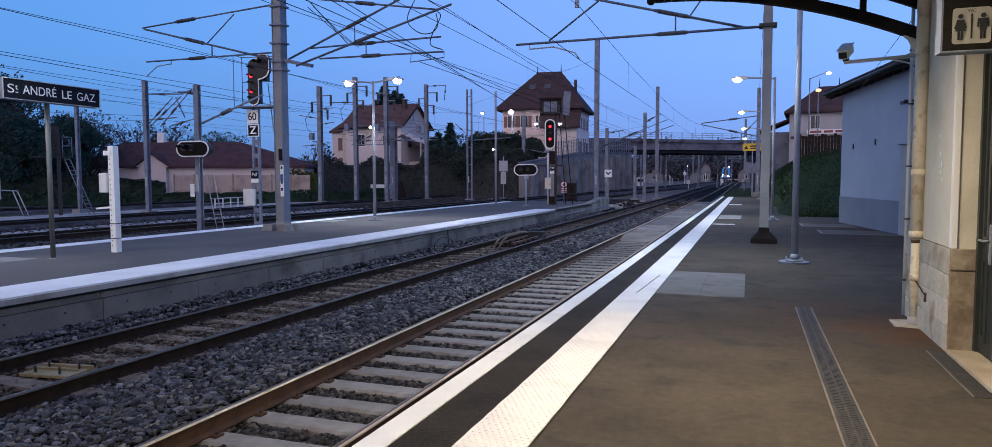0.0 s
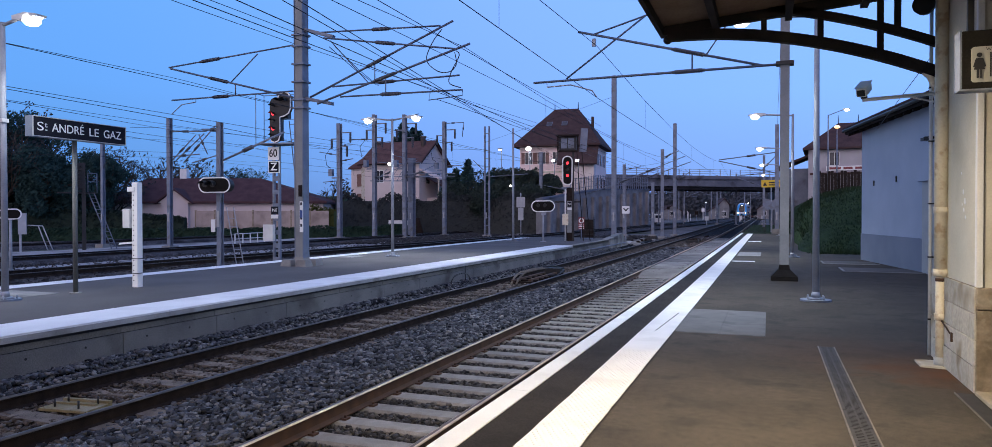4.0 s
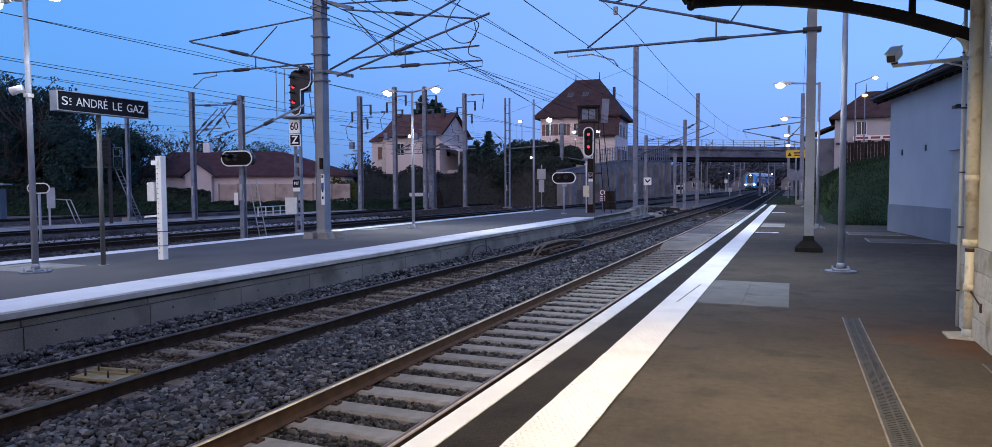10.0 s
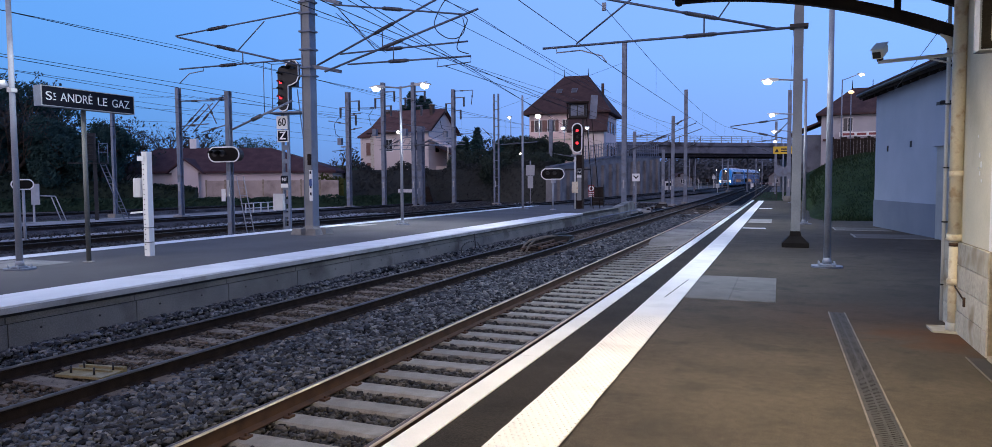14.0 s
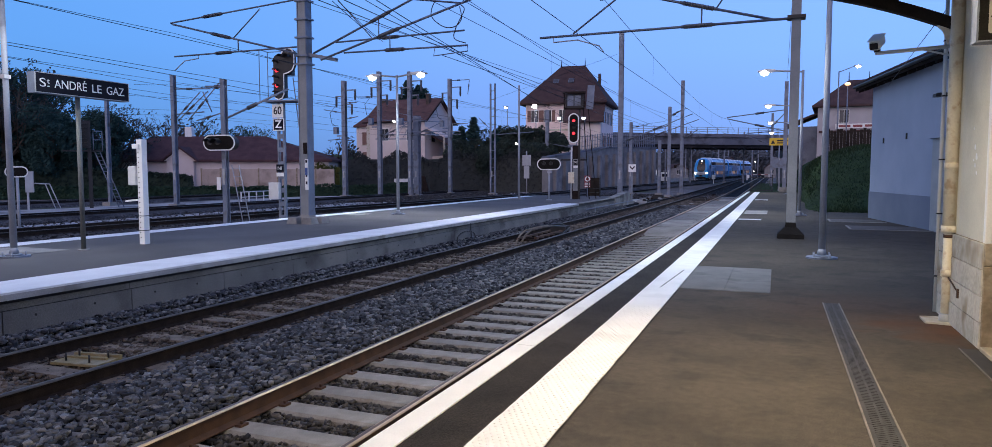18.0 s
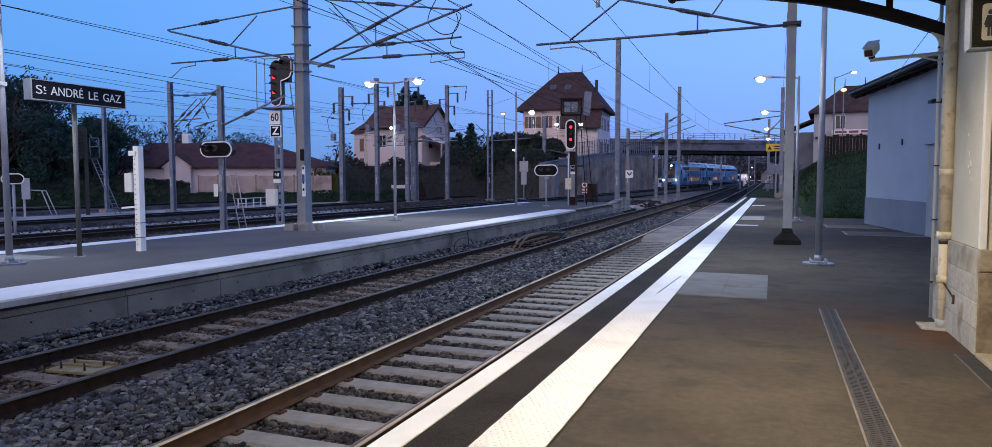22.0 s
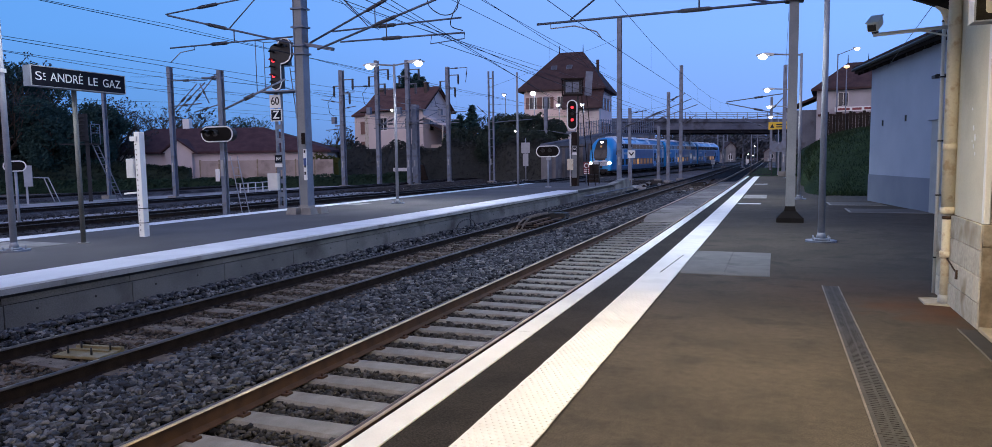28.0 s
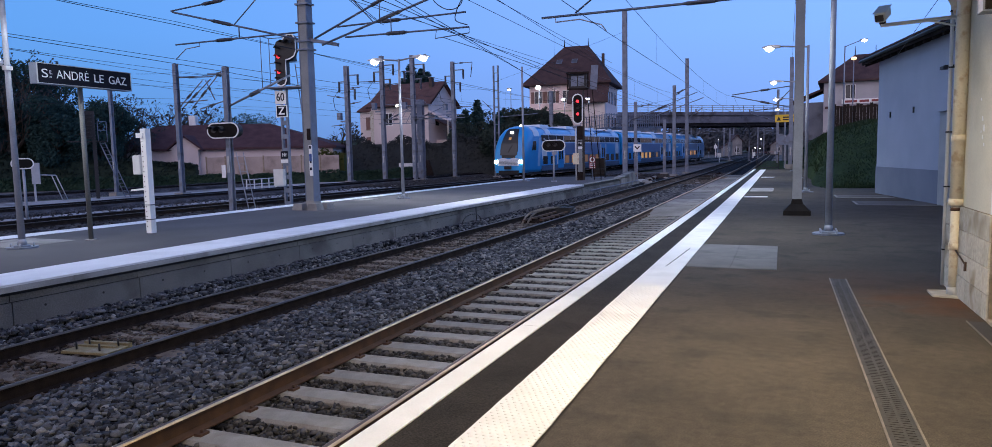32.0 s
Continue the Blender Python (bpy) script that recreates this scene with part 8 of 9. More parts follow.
def hedge(pts, width, height, seed, n, material, label, name="hedge", size=0.3):
    rnd = random.Random(seed)
    t = thing(name, label, "hedge")
    m, core = Mesh(), Mesh()
    for (xa, ya, ha), (xb, yb, hb) in zip(pts[:-1], pts[1:]):
        length = math.hypot(xb - xa, yb - ya)
        d = Vector((xb - xa, yb - ya, 0)) / length
        s = Vector((-d.y, d.x, 0))
        for _ in range(int(n * length)):
            u = rnd.random()
            h = ha + (hb - ha) * u
            h *= 0.86 + 0.22 * noise.noise((u * length * 0.35 + xa, 0, seed)) + 0.08 * noise.noise((u * length * 1.3, 3, seed))
            z = h * rnd.random() ** 0.7 if rnd.random() < 0.6 else h * rnd.uniform(0.85, 1.04)
            p = Vector((xa, ya, -1.0)) + d * (u * length) + s * (rnd.choice((-1, 1)) * width * 0.5 * rnd.uniform(0.6, 1.0) * (1.05 - 0.3 * z / h)) + Vector((0, 0, z))
            q = Vector((rnd.gauss(0, 1), rnd.gauss(0, 1), rnd.gauss(0, 1))).normalized()
            v = q.orthogonal().normalized()
            w = q.cross(v)
            e = size * rnd.uniform(0.5, 1.3)
            i = len(m.v)
            m.v += [tuple(p - v * e), tuple(p - w * e * 0.5), tuple(p + v * e), tuple(p + w * e * 0.5)]
            m.face((i, i + 1, i + 2, i + 3))
        core.bar((xa, ya, -1.0 + ha * 0.4), (xb, yb, -1.0 + hb * 0.4), width * 0.6, min(ha, hb) * 0.8)
    part("foliage", m, material, t)
    part("inner_growth", core, material, t)
    return t


hedge([(-95, 32, 5.0), (-76, 43, 4.8), (-68, 50, 4.0), (-62, 55.5, 3.2), (-57.9, 58.4, 2.7)], 2.5, 3, 31, 420, LEAF_HEDGE, "dark overgrown hedge along the sidings", size=0.16)
hedge([(-49, 73, 5.3), (-41, 79, 5.3), (-33, 82, 5.8), (-25.5, 81.5, 5.4)], 2.5, 5, 32, 520, FAR_HEDGE, "tall dark clipped hedge below the houses", size=0.15)
hedge([(-47.6, 66.0, 3.6), (-44.9, 67.0, 3.9)], 2.2, 4, 33, 240, LEAF_BUSH, "yellow-green shrub by the garden wall", "shrub", 0.17)
hedge([(-86, 34, 1.6), (-70, 46, 1.5), (-58, 55, 1.3), (-46, 63, 1.4), (-38, 72, 1.5)], 3.4, 1.2, 34, 260, LEAF_VERGE, "rough green grass and growth on the verge", "undergrowth", 0.15)
hedge([(2.2, 62, 1.6), (3.0, 80, 2.2), (3.0, 112, 3.0)], 2.0, 2, 35, 25, LEAF_HEDGE, "dark bushes on the embankment foot", "bushes", 0.3)
tf = Mesh()
rg_ = random.Random(51)
for k_ in range(22000):
    y_ = 31.0 + 40 * rg_.random() ** 1.6
    x_ = rg_.uniform(1.6, 7.4)
    z_ = bank_z(x_ - (y_ - 50) * 0.012, y_) - 0.03
    a_, h_ = rg_.uniform(0, 3.14), rg_.uniform(0.04, 0.15)
    dx_, dy_ = math.cos(a_) * 0.05, math.sin(a_) * 0.05
    lx_, ly_ = rg_.gauss(0, 0.10), rg_.gauss(0, 0.10)
    i_ = len(tf.v)
    tf.v += [(x_ - dx_, y_ - dy_, z_ - 0.15), (x_ + dx_, y_ + dy_, z_ - 0.15), (x_ + lx_, y_ + ly_, z_ + h_)]
    tf.face((i_, i_ + 1, i_ + 2))
solid("grass_tufts", tf, LEAF_GRASS, "rough grass tufts on the embankment", "grass", "stuff")
for k_, (x_, y_, h_) in enumerate(((-14, 128, 8.5), (-20, 140, 9), (-5.5, 135, 8.5), (-26, 150, 9), (-12, 165, 8.5), (-5.2, 172, 8.5), (-30, 175, 9), (-20, 185, 9), (-13, 215, 8.5), (-5, 220, 8.5), (-26, 225, 9), (-36, 205, 8))):
    yard_mast(x_, y_, h_, 0.26, arms=CANT if k_ % 2 else CANT_L, label="distant catenary mast beyond the bridge")
for x_, y_, w_, h_ in ((-21.6, 150, 2.0, 2.2),):
    vb = thing("white_van", "pale parked van beyond the bridge", "van", "parked vans", at=(x_, y_, -0.98 + rise(y_)), turn=15)
    part("body", Mesh().prism([(-w_ / 2, 0.4), (w_ / 2, 0.4), (w_ / 2, h_ * 0.55), (w_ / 2 - 0.6, h_), (-w_ / 2, h_)], -0.9, 0.9), WHITE_PAINT, vb)
    part("window", Mesh().box(-w_ * 0.3, w_ * 0.4, -0.92, 0.92, h_ * 0.58, h_ * 0.85), DARK_GLASS, vb)
    part("wheel", Mesh().tube((-w_ * 0.3, -0.85, 0.35), (-w_ * 0.3, 0.85, 0.35), 0.36, n=10), BLACK, vb)
    part("wheel", Mesh().tube((w_ * 0.3, -0.85, 0.35), (w_ * 0.3, 0.85, 0.35), 0.36, n=10), BLACK, vb)
rb_ = random.Random(8)
for x_, y_ in ((-10.1, 50.6), (-9.7, 51.5), (-9.2, 51.9), (-10.3, 52.3), (-8.8, 50.9)):
    rk = Mesh().ball((0, 0, 0.12), 0.30, n=8, squash=0.8)
    rk.v = [(a + rb_.uniform(-0.09, 0.09), b + rb_.uniform(-0.09, 0.09), c + rb_.uniform(-0.07, 0.07)) for a, b, c in rk.v]
    ob_ = tagged(new("boulder", rk.data("boulder", CONCRETE)), "pale rubble boulder at the ramp foot", "boulder", "boulders")
    ob_.location = (x_, y_, -0.76)
mk_rnd = random.Random(61)
for k_ in range(26):
    y_ = mk_rnd.uniform(135, 245)
    x_ = mk_rnd.choice((-5.4, -10.6, -14.5, -18.5, -23.0)) + mk_rnd.uniform(-0.8, 0.8) - 0.02 * (y_ - 135)
    h_ = mk_rnd.uniform(1.2, 4.2)
    mp = thing("marker_post", "slim pale trackside marker post beyond the bridge", "post", "marker posts", at=(x_, y_, -0.98 + rise(y_)))
    part("post", Mesh().box(-0.07, 0.07, -0.07, 0.07, -0.1, h_), LIGHT_GREY if k_ % 2 else STEEL, mp)
    if k_ % 3 == 0:
        part("board", Mesh().box(-0.35, 0.35, -0.10, -0.07, h_ - 0.8, h_), WHITE_PAINT if k_ % 2 else RUST_DARK, mp)
for x_, y_, tn_ in ((-19.5, 238, 4), (-2.0, 236, 176)):
    ba = thing("crossing_barrier", "red and white level crossing barrier, lowered", "barrier", "crossing barriers", at=(x_, y_, -0.9 + rise(y_)), turn=tn_)
    part("pedestal", Mesh().box(-0.3, 0.3, -0.25, 0.25, -0.1, 1.1), GREY_PAINT, ba)
    for q_ in range(6):
        part("boom", Mesh().box(0.3 + 1.1 * q_, 1.4 + 1.1 * q_, -0.04, 0.04, 0.92, 1.04), WHITE_PAINT if q_ % 2 else RED_PAINT, ba)
rk_rnd = random.Random(18)
for k_ in range(34):
    x_, y_ = (rk_rnd.uniform(-10.6, -9.0), rk_rnd.uniform(51, 66)) if k_ < 20 else (rk_rnd.uniform(-6.2, -5.2), rk_rnd.uniform(46, 74))
    r_ = rk_rnd.uniform(0.08, 0.22)
    rk = Mesh().ball((0, 0, r_ * 0.4), r_, n=6, squash=0.7)
    rk.v = [(a + rk_rnd.uniform(-0.3, 0.3) * r_, b + rk_rnd.uniform(-0.3, 0.3) * r_, c + rk_rnd.uniform(-0.2, 0.2) * r_) for a, b, c in rk.v]
    ob_ = tagged(new("rubble_stone", rk.data("rubble_stone", CONCRETE if k_ % 3 == 0 else RUST_DARK)), "loose rubble stone lying beside the track", "stone", "rubble stones")
    ob_.location = (x_, y_, -0.74 + rise(y_))
for x_, y_, w_ in ((-5.6, 57.5, 0.5), (-5.5, 59.8, 0.4), (-9.6, 63.0, 0.5)):
    pb_ = thing("point_motor", "dark point motor box beside the rails", "point motor", "point motors", at=(x_, y_, -0.72 + rise(y_)))
    bevelled(part("casing", Mesh().box(-w_, w_, -0.35, 0.35, 0.0, 0.30), BLACK, pb_), 0.03)
    part("lid", Mesh().box(-w_ * 0.8, w_ * 0.8, -0.28, 0.28, 0.30, 0.36), RUST_DARK, pb_)
    part("rod", Mesh().tube((w_, 0, 0.15), (w_ + 1.0, 0, 0.15), 0.03), RUST, pb_)
hill = Mesh()
cols_ = 60
for j_ in range(6):
    for i_ in range(cols_ + 1):
        x_ = -700 + 1400 * i_ / cols_
        y_ = 380 + 90 * j_
        e_ = (4.4 * j_ + 7.0 * noise.noise((x_ * 0.02, j_ * 0.7, 5)) * min(1, j_)) + 1.4
        hill.v.append((x_, y_ - abs(x_) * 0.12, e_ + 0.004 * abs(x_)))
for j_ in range(5):
    for i_ in range(cols_):
        k_ = j_ * (cols_ + 1) + i_
        hill.face((k_, k_ + 1, k_ + 2 + cols_, k_ + 1 + cols_), True)
solid("backdrop", hill, GRASS, "far dark wooded hillside beyond the bridge", "hills", "structure")
fw = Mesh()
rw_ = random.Random(77)
for k_ in range(240):
    x_, y_ = rw_.uniform(-110, 50), rw_.uniform(275, 370)
    leaf_cloud(fw, rw_, (x_, y_, rise(y_) + rw_.uniform(3, 7.5)), (rw_.uniform(4, 7), 3, rw_.uniform(4, 6.5)), 150, 1.0)
solid("far_trees", fw, FAR_LEAF, "distant dark woods beyond the level crossing", "woods", "stuff")


# ---------------------------------------------------------------- the train
def car_outline(w, zt, zb=0.42):
    """Half section from skirt to roof, mirrored."""
    k = plain((zt - 1.6) / 2.7)
    right = [(w * 0.93, zb), (w, zb + 0.25), (w, zt - 1.35 * k - 0.1), (w * 0.965, zt - 0.85 * k - 0.06), (w * 0.86, zt - 0.42 * k - 0.04), (w * 0.62, zt - 0.13 * k - 0.01), (w * 0.3, zt - 0.02)]
    return right + [(0.0, zt)] + [(-x, z) for x, z in reversed(right)]


CAB = [(0.0, 1.22, 1.60), (0.10, 1.30, 2.15), (0.26, 1.35, 2.80), (0.52, 1.38, 3.35), (0.90, 1.40, 3.82), (1.40, 1.41, 4.13), (2.1, 1.41, 4.28), (3.0, 1.41, 4.32)]


def loft(stations):
    m = Mesh()
    n = None
    for y, w, zt in stations:
        o = car_outline(w, zt)
        n = len(o)
        m.v += [(x, y, z) for x, z in o]
    for j in range(len(stations) - 1):
        for q in range(n):
            a, b = j * n + q, j * n + (q + 1) % n
            m.face((a, b, b + n, a + n), True)
    m.face(tuple(range(n)))
    m.face(tuple((len(stations) - 1) * n + q for q in range(n)))
    return m


def cab_parts(t, flip, length):
    """Windscreen, lamps and apron of a cab; flip mirrors it to the car's other end."""
    def p(x, y, z):
        return (x, length - y, z) if flip else (x, y, z)
    ws = Mesh()
    rows = [(0.02, 1.62, 0.86), (0.10, 2.15, 0.84), (0.26, 2.80, 0.76), (0.52, 3.35, 0.66), (0.90, 3.82, 0.56), (1.22, 4.03, 0.48)]
    i0 = len(ws.v)
    for y, z, hw in rows:
        for s in (-1, -0.5, 0, 0.5, 1):
            ws.v.append(p(s * hw, y - 0.035 + 0.05 * s * s, z + 0.025 - 0.02 * s * s))
    for j in range(len(rows) - 1):
        for q in range(4):
            a = i0 + j * 5 + q
            ws.face((a, a + 1, a + 6, a + 5), True)
    mask = part("windscreen", ws, BLACK, t, "black sloping cab front")
    gl = Mesh()
    gl.quad(p(-0.78, 0.05, 1.86), p(0.78, 0.05, 1.86), p(0.68, 0.28, 2.80), p(-0.68, 0.28, 2.80))
    g = part("windscreen_glass", gl, DARK_GLASS, mask)
    g.location = (0, 0.06 if flip else -0.06, 0.02)
    part("wiper", Mesh().tube(p(-0.05, 0.02, 2.1), p(0.28, 0.18, 2.7), 0.02), BLACK, mask)
    part("front_panel", Mesh().prism([(-0.92, 1.02), (0.92, 1.02), (1.00, 1.56), (0.45, 1.66), (0.0, 1.52), (-0.45, 1.66), (-1.00, 1.56)], *((length - 0.02, length + 0.06) if flip else (-0.06, 0.02))), TRAIN_GREY, t, "silver grey panel with slats")
    sl_ = Mesh()
    for k in range(4):
        y0, y1 = (length + 0.06, length + 0.075) if flip else (-0.075, -0.06)
        sl_.box(-0.85, 0.85, y0, y1, 1.08 + 0.1 * k, 1.11 + 0.1 * k)
    part("slats", sl_, TRAIN_DARK, t)
    part("coupler", Mesh().box(-0.25, 0.25, *((length, length + 0.35) if flip else (-0.35, 0.0)), 0.72, 0.98).box(-0.9, 0.9, *((length - 0.3, length + 0.05) if flip else (-0.05, 0.3)), 0.30, 0.62), TRAIN_DARK, t, "dark coupler and snow plough")
    if not flip:
        for x in (-1.0, 1.0):
            part("headlamp", Mesh().ball((x * 1.12, 0.0, 1.32), 0.20, squash=0.85), GLOW_HEAD, t, "bright white headlamp")
        part("headlamp", Mesh().ball((0.0, 0.78, 3.72), 0.16, squash=0.8), GLOW_HEAD, t, "bright white top lamp")
        part("destination_board", Mesh().quad((-0.12, 0.40, 3.10), (0.12, 0.40, 3.10), (0.12, 0.50, 3.30), (-0.12, 0.50, 3.30)), GLOW_WINDOW, t).location = (0, -0.06, 0.03)


LIT = {3: [(9.0, 19.5)], 4: [(9.0, 13.5), (17.0, 20.0)], 5: [(13.0, 18.5)]}


def rail_car(label, length, front, rear, seed, panto=False):
    rnd = random.Random(seed)
    t = thing("rail_car", label, "train", "train cars")
    st = ([(y, w, z) for y, w, z in CAB] if front else [(0.35, 1.38, 4.25), (0.6, 1.41, 4.32)])
    st += [(length - y, w, z) for y, w, z in reversed(CAB)] if rear else [(length - 0.6, 1.41, 4.32), (length - 0.35, 1.38, 4.25)]
    part("body", loft(st), TRAIN_BLUE, t)
    a, b = (3.6 if front else 0.7), length - (3.6 if rear else 0.7)
    roof = Mesh()
    roof.prism([(-0.98, 4.19), (-0.55, 4.31), (0.0, 4.345), (0.55, 4.31), (0.98, 4.19), (0.55, 4.27)], a + 0.3, b - 0.3)
    part("roof_panel", roof, TRAIN_ROOF, t, "pale roof panel")
    for k in range(4):
        y = a + 2.0 + k * (b - a - 4) / 3
        part("roof_unit", Mesh().box(-0.95, 0.95, y - 1.1, y + 1.1, 4.14, 4.46, taper=0.14), TRAIN_GREY, t, "pale roof equipment box")
    part("underframe", Mesh().box(-1.25, 1.25, 0.7, length - 0.7, 0.22, 0.60), TRAIN_DARK, t)
    for y in (3.4, length - 3.4):
        bg = part("bogie", Mesh().box(-1.15, -0.95, y - 1.7, y + 1.7, 0.25, 0.62).box(0.95, 1.15, y - 1.7, y + 1.7, 0.25, 0.62), TRAIN_DARK, t)
        for dy in (-1.2, 1.2):
            part("wheel", Mesh().tube((-0.82, y + dy, 0.43), (-0.69, y + dy, 0.43), 0.43, n=18).tube((0.69, y + dy, 0.43), (0.82, y + dy, 0.43), 0.43, n=18), RUST_DARK, bg)
    part("side_skirt", Mesh().box(-1.418, 1.418, a, b, 0.46, 0.92), TRAIN_SKIRT, t, "dark lower side band")
    doors = [length * 0.30, length * 0.76]
    for s in (-1, 1):
        # sloped pale band along the upper deck
        part("upper_band", Mesh().prism([(s * 1.412, 2.86), (s * 1.418, 2.86), (s * 1.37, 3.60), (s * 1.33, 3.66), (s * 1.32, 3.62), (s * 1.36, 3.56)], a + 0.6, b - 0.5), TRAIN_ROOF, t, "pale band round the upper windows")
        n = 13
        for deck, (z0, z1) in enumerate(((1.02, 1.72), (2.98, 3.52))):
            for k in range(n):
                y = a + 0.9 + (b - a - 1.8) * k / (n - 1)
                if any(abs(y - d) < 1.35 for d in doors) and deck == 0:
                    continue
                lit = (deck == 0 or seed == 4 or seed == 3) and any(p <= y <= q for p, q in LIT[seed])
                x0, x1 = (1.405, 1.425) if deck == 0 else (1.36, 1.428)
                m = Mesh()
                if deck == 0:
                    m.box(*sorted((s * x0, s * x1)), y - 0.52, y + 0.52, z0, z1)
                else:
                    m.prism([(s * 1.424, z0), (s * 1.432, z0), (s * 1.386, z1), (s * 1.376, z1)], y - (b - a - 1.8) / 26.0, y + (b - a - 1.8) / 26.0)
                part("window", m, (GLOW_UPPER if deck else GLOW_WINDOW if rnd.random() < 0.28 else GLOW_WINDOW_DIM) if lit else DARK_GLASS, t)
        # dark window band of the lower deck and the grey-blue saloon side round it
        part("saloon_panel", Mesh().box(*sorted((s * 1.40, s * 1.4125)), doors[0] + 1.0, doors[1] - 1.0, 1.85, 2.84), TRAIN_SALOON, t, "grey-blue saloon side panel")
        part("window_band", Mesh().box(*sorted((s * 1.40, s * 1.414)), doors[0] + 1.0, doors[1] - 1.0, 0.95, 1.80), TRAIN_SKIRT, t, "dark window band")
        for d in doors:
            dd = part("door", Mesh().box(*sorted((s * 1.40, s * 1.43)), d - 0.68, d + 0.68, 0.62, 2.72), TRAIN_BLUE, t, "blue double sliding door with white edges")
            for e in (-0.86, 0.86):
                part("door_stripe", Mesh().box(*sorted((s * 1.40, s * 1.422)), d + e - 0.13, d + e + 0.13, 0.95, 2.80), TRAIN_GREY, dd, "white door edge stripe")
            part("door_window", Mesh().box(*sorted((s * 1.43, s * 1.436)), d - 0.52, d - 0.10, 1.35, 2.40), DARK_GLASS, dd)
            part("door_window", Mesh().box(*sorted((s * 1.43, s * 1.436)), d + 0.10, d + 0.52, 1.35, 2.40), DARK_GLASS, dd)
        for y in ((4.3,) if front else ()) + ((length - 1.6,) if not rear else ()):
            part("side_emblem", Mesh().prism([(y + 0.62 * math.cos(0.35 * q), 2.2 + 1.05 * math.sin(0.35 * q)) for q in range(18)], *sorted((s * 1.405, s * 1.419)), "x"), TRAIN_GREY, t, "tall pale oval emblem")
        if front:
            part("side_stripe", Mesh().prism([(2.75, 0.9), (3.25, 0.9), (3.65, 3.3), (3.15, 3.3)], *sorted((s * 1.405, s * 1.416)), "x"), TRAIN_PALE, t, "pale slanting stripe")
            part("shoulder_patch", Mesh().prism([(s * 1.20, 3.75), (s * 1.365, 3.40), (s * 1.40, 3.42), (s * 1.26, 3.85), (s * 0.92, 4.20), (s * 0.88, 4.12)], 2.2, 3.3), TRAIN_GREY, t, "pale shoulder patch")
            part("cab_window", Mesh().prism([(1.6, 2.25), (2.5, 2.25), (2.5, 3.0), (1.95, 3.0)], *sorted((s * 1.395, s * 1.418)), "x"), DARK_GLASS, t)
        # pale patches along the shoulder of the roof
        for q in range(4):
            y = a + 1.6 + (b - a - 3.6) * q / 3 + rnd.uniform(-0.6, 0.6)
            w = rnd.uniform(1.0, 2.0)
            part("shoulder_panel", Mesh().prism([(s * 1.366, 3.56), (s * 1.376, 3.57), (s * 1.225, 3.92), (s * 0.90, 4.20), (s * 0.88, 4.17), (s * 1.205, 3.89)], y - w / 2, y + w / 2), TRAIN_GREY if q % 2 == 0 else TRAIN_PALE, t, "pale shoulder panel")
        for q in range(5):
            y = a + 0.4 + (b - a - 0.8) * q / 4
            part("panel_seam", Mesh().box(*sorted((s * 1.40, s * 1.417)), y - 0.02, y + 0.02, 0.95, 3.0), TRAIN_SKIRT, t)
        part("lettering_bars", Mesh().prism([(a + 1.2, 2.28), (a + 3.4, 2.28), (a + 3.5, 2.52), (a + 1.3, 2.52)], *sorted((s * 1.41, s * 1.42)), "x"), TRAIN_GREY, t, "pale lettering bar")
    if front:
        cab_parts(t, False, length)
    if rear:
        cab_parts(t, True, length)
    if not rear:
        part("gangway", Mesh().box(-1.1, 1.1, length - 0.4, length + 0.15, 0.7, 4.0), TRAIN_DARK, t, "dark rubber gangway")
    if panto:
        part("pantograph", Mesh().chain([(0, 4.0, 4.4), (0, 5.3, 4.9), (0, 4.2, 5.32)], 0.035).tube((-0.8, 4.2, 5.33), (0.8, 4.2, 5.33), 0.03).box(-0.5, 0.5, 3.4, 4.6, 4.34, 4.42), BLACK, t, "raised pantograph")
    return t


CARS = [(rail_car("blue double-deck train driving car with lit headlamps", 27.35, True, False, 3), 0.0, 27.35),
        (rail_car("blue double-deck middle train car with some lit windows", 26.4, False, False, 4, panto=True), 27.5, 26.4),
        (rail_car("blue double-deck rear train car", 27.35, False, True, 5), 54.05, 27.35)]

# a pale coach that drives over the level crossing far behind the train
coach = thing("road_coach", "pale road coach crossing behind the train, windows lit", "coach")
part("body", Mesh().prism([(-4.6, 0.5), (4.6, 0.5), (4.7, 2.0), (4.3, 3.1), (-4.5, 3.1), (-4.7, 2.0)], -1.2, 1.2), WHITE_PAINT, coach)
part("window_band", Mesh().box(-4.3, 4.2, -1.22, 1.22, 1.55, 2.5), glow("coach_window_light", (0.85, 0.92, 1.0), 0.5), coach, "lit window band")
for x_ in (-3.0, 3.0):
    part("wheel", Mesh().tube((x_, -1.15, 0.5), (x_, 1.15, 0.5), 0.5, n=14), BLACK, coach)
part("skirt_band", Mesh().box(-4.55, 4.55, -1.22, 1.22, 0.55, 0.95), TRAIN_PALE, coach)


def on_track(y):
    return Vector((arriving(y), y, RAIL + 0.26 + rise(y)))


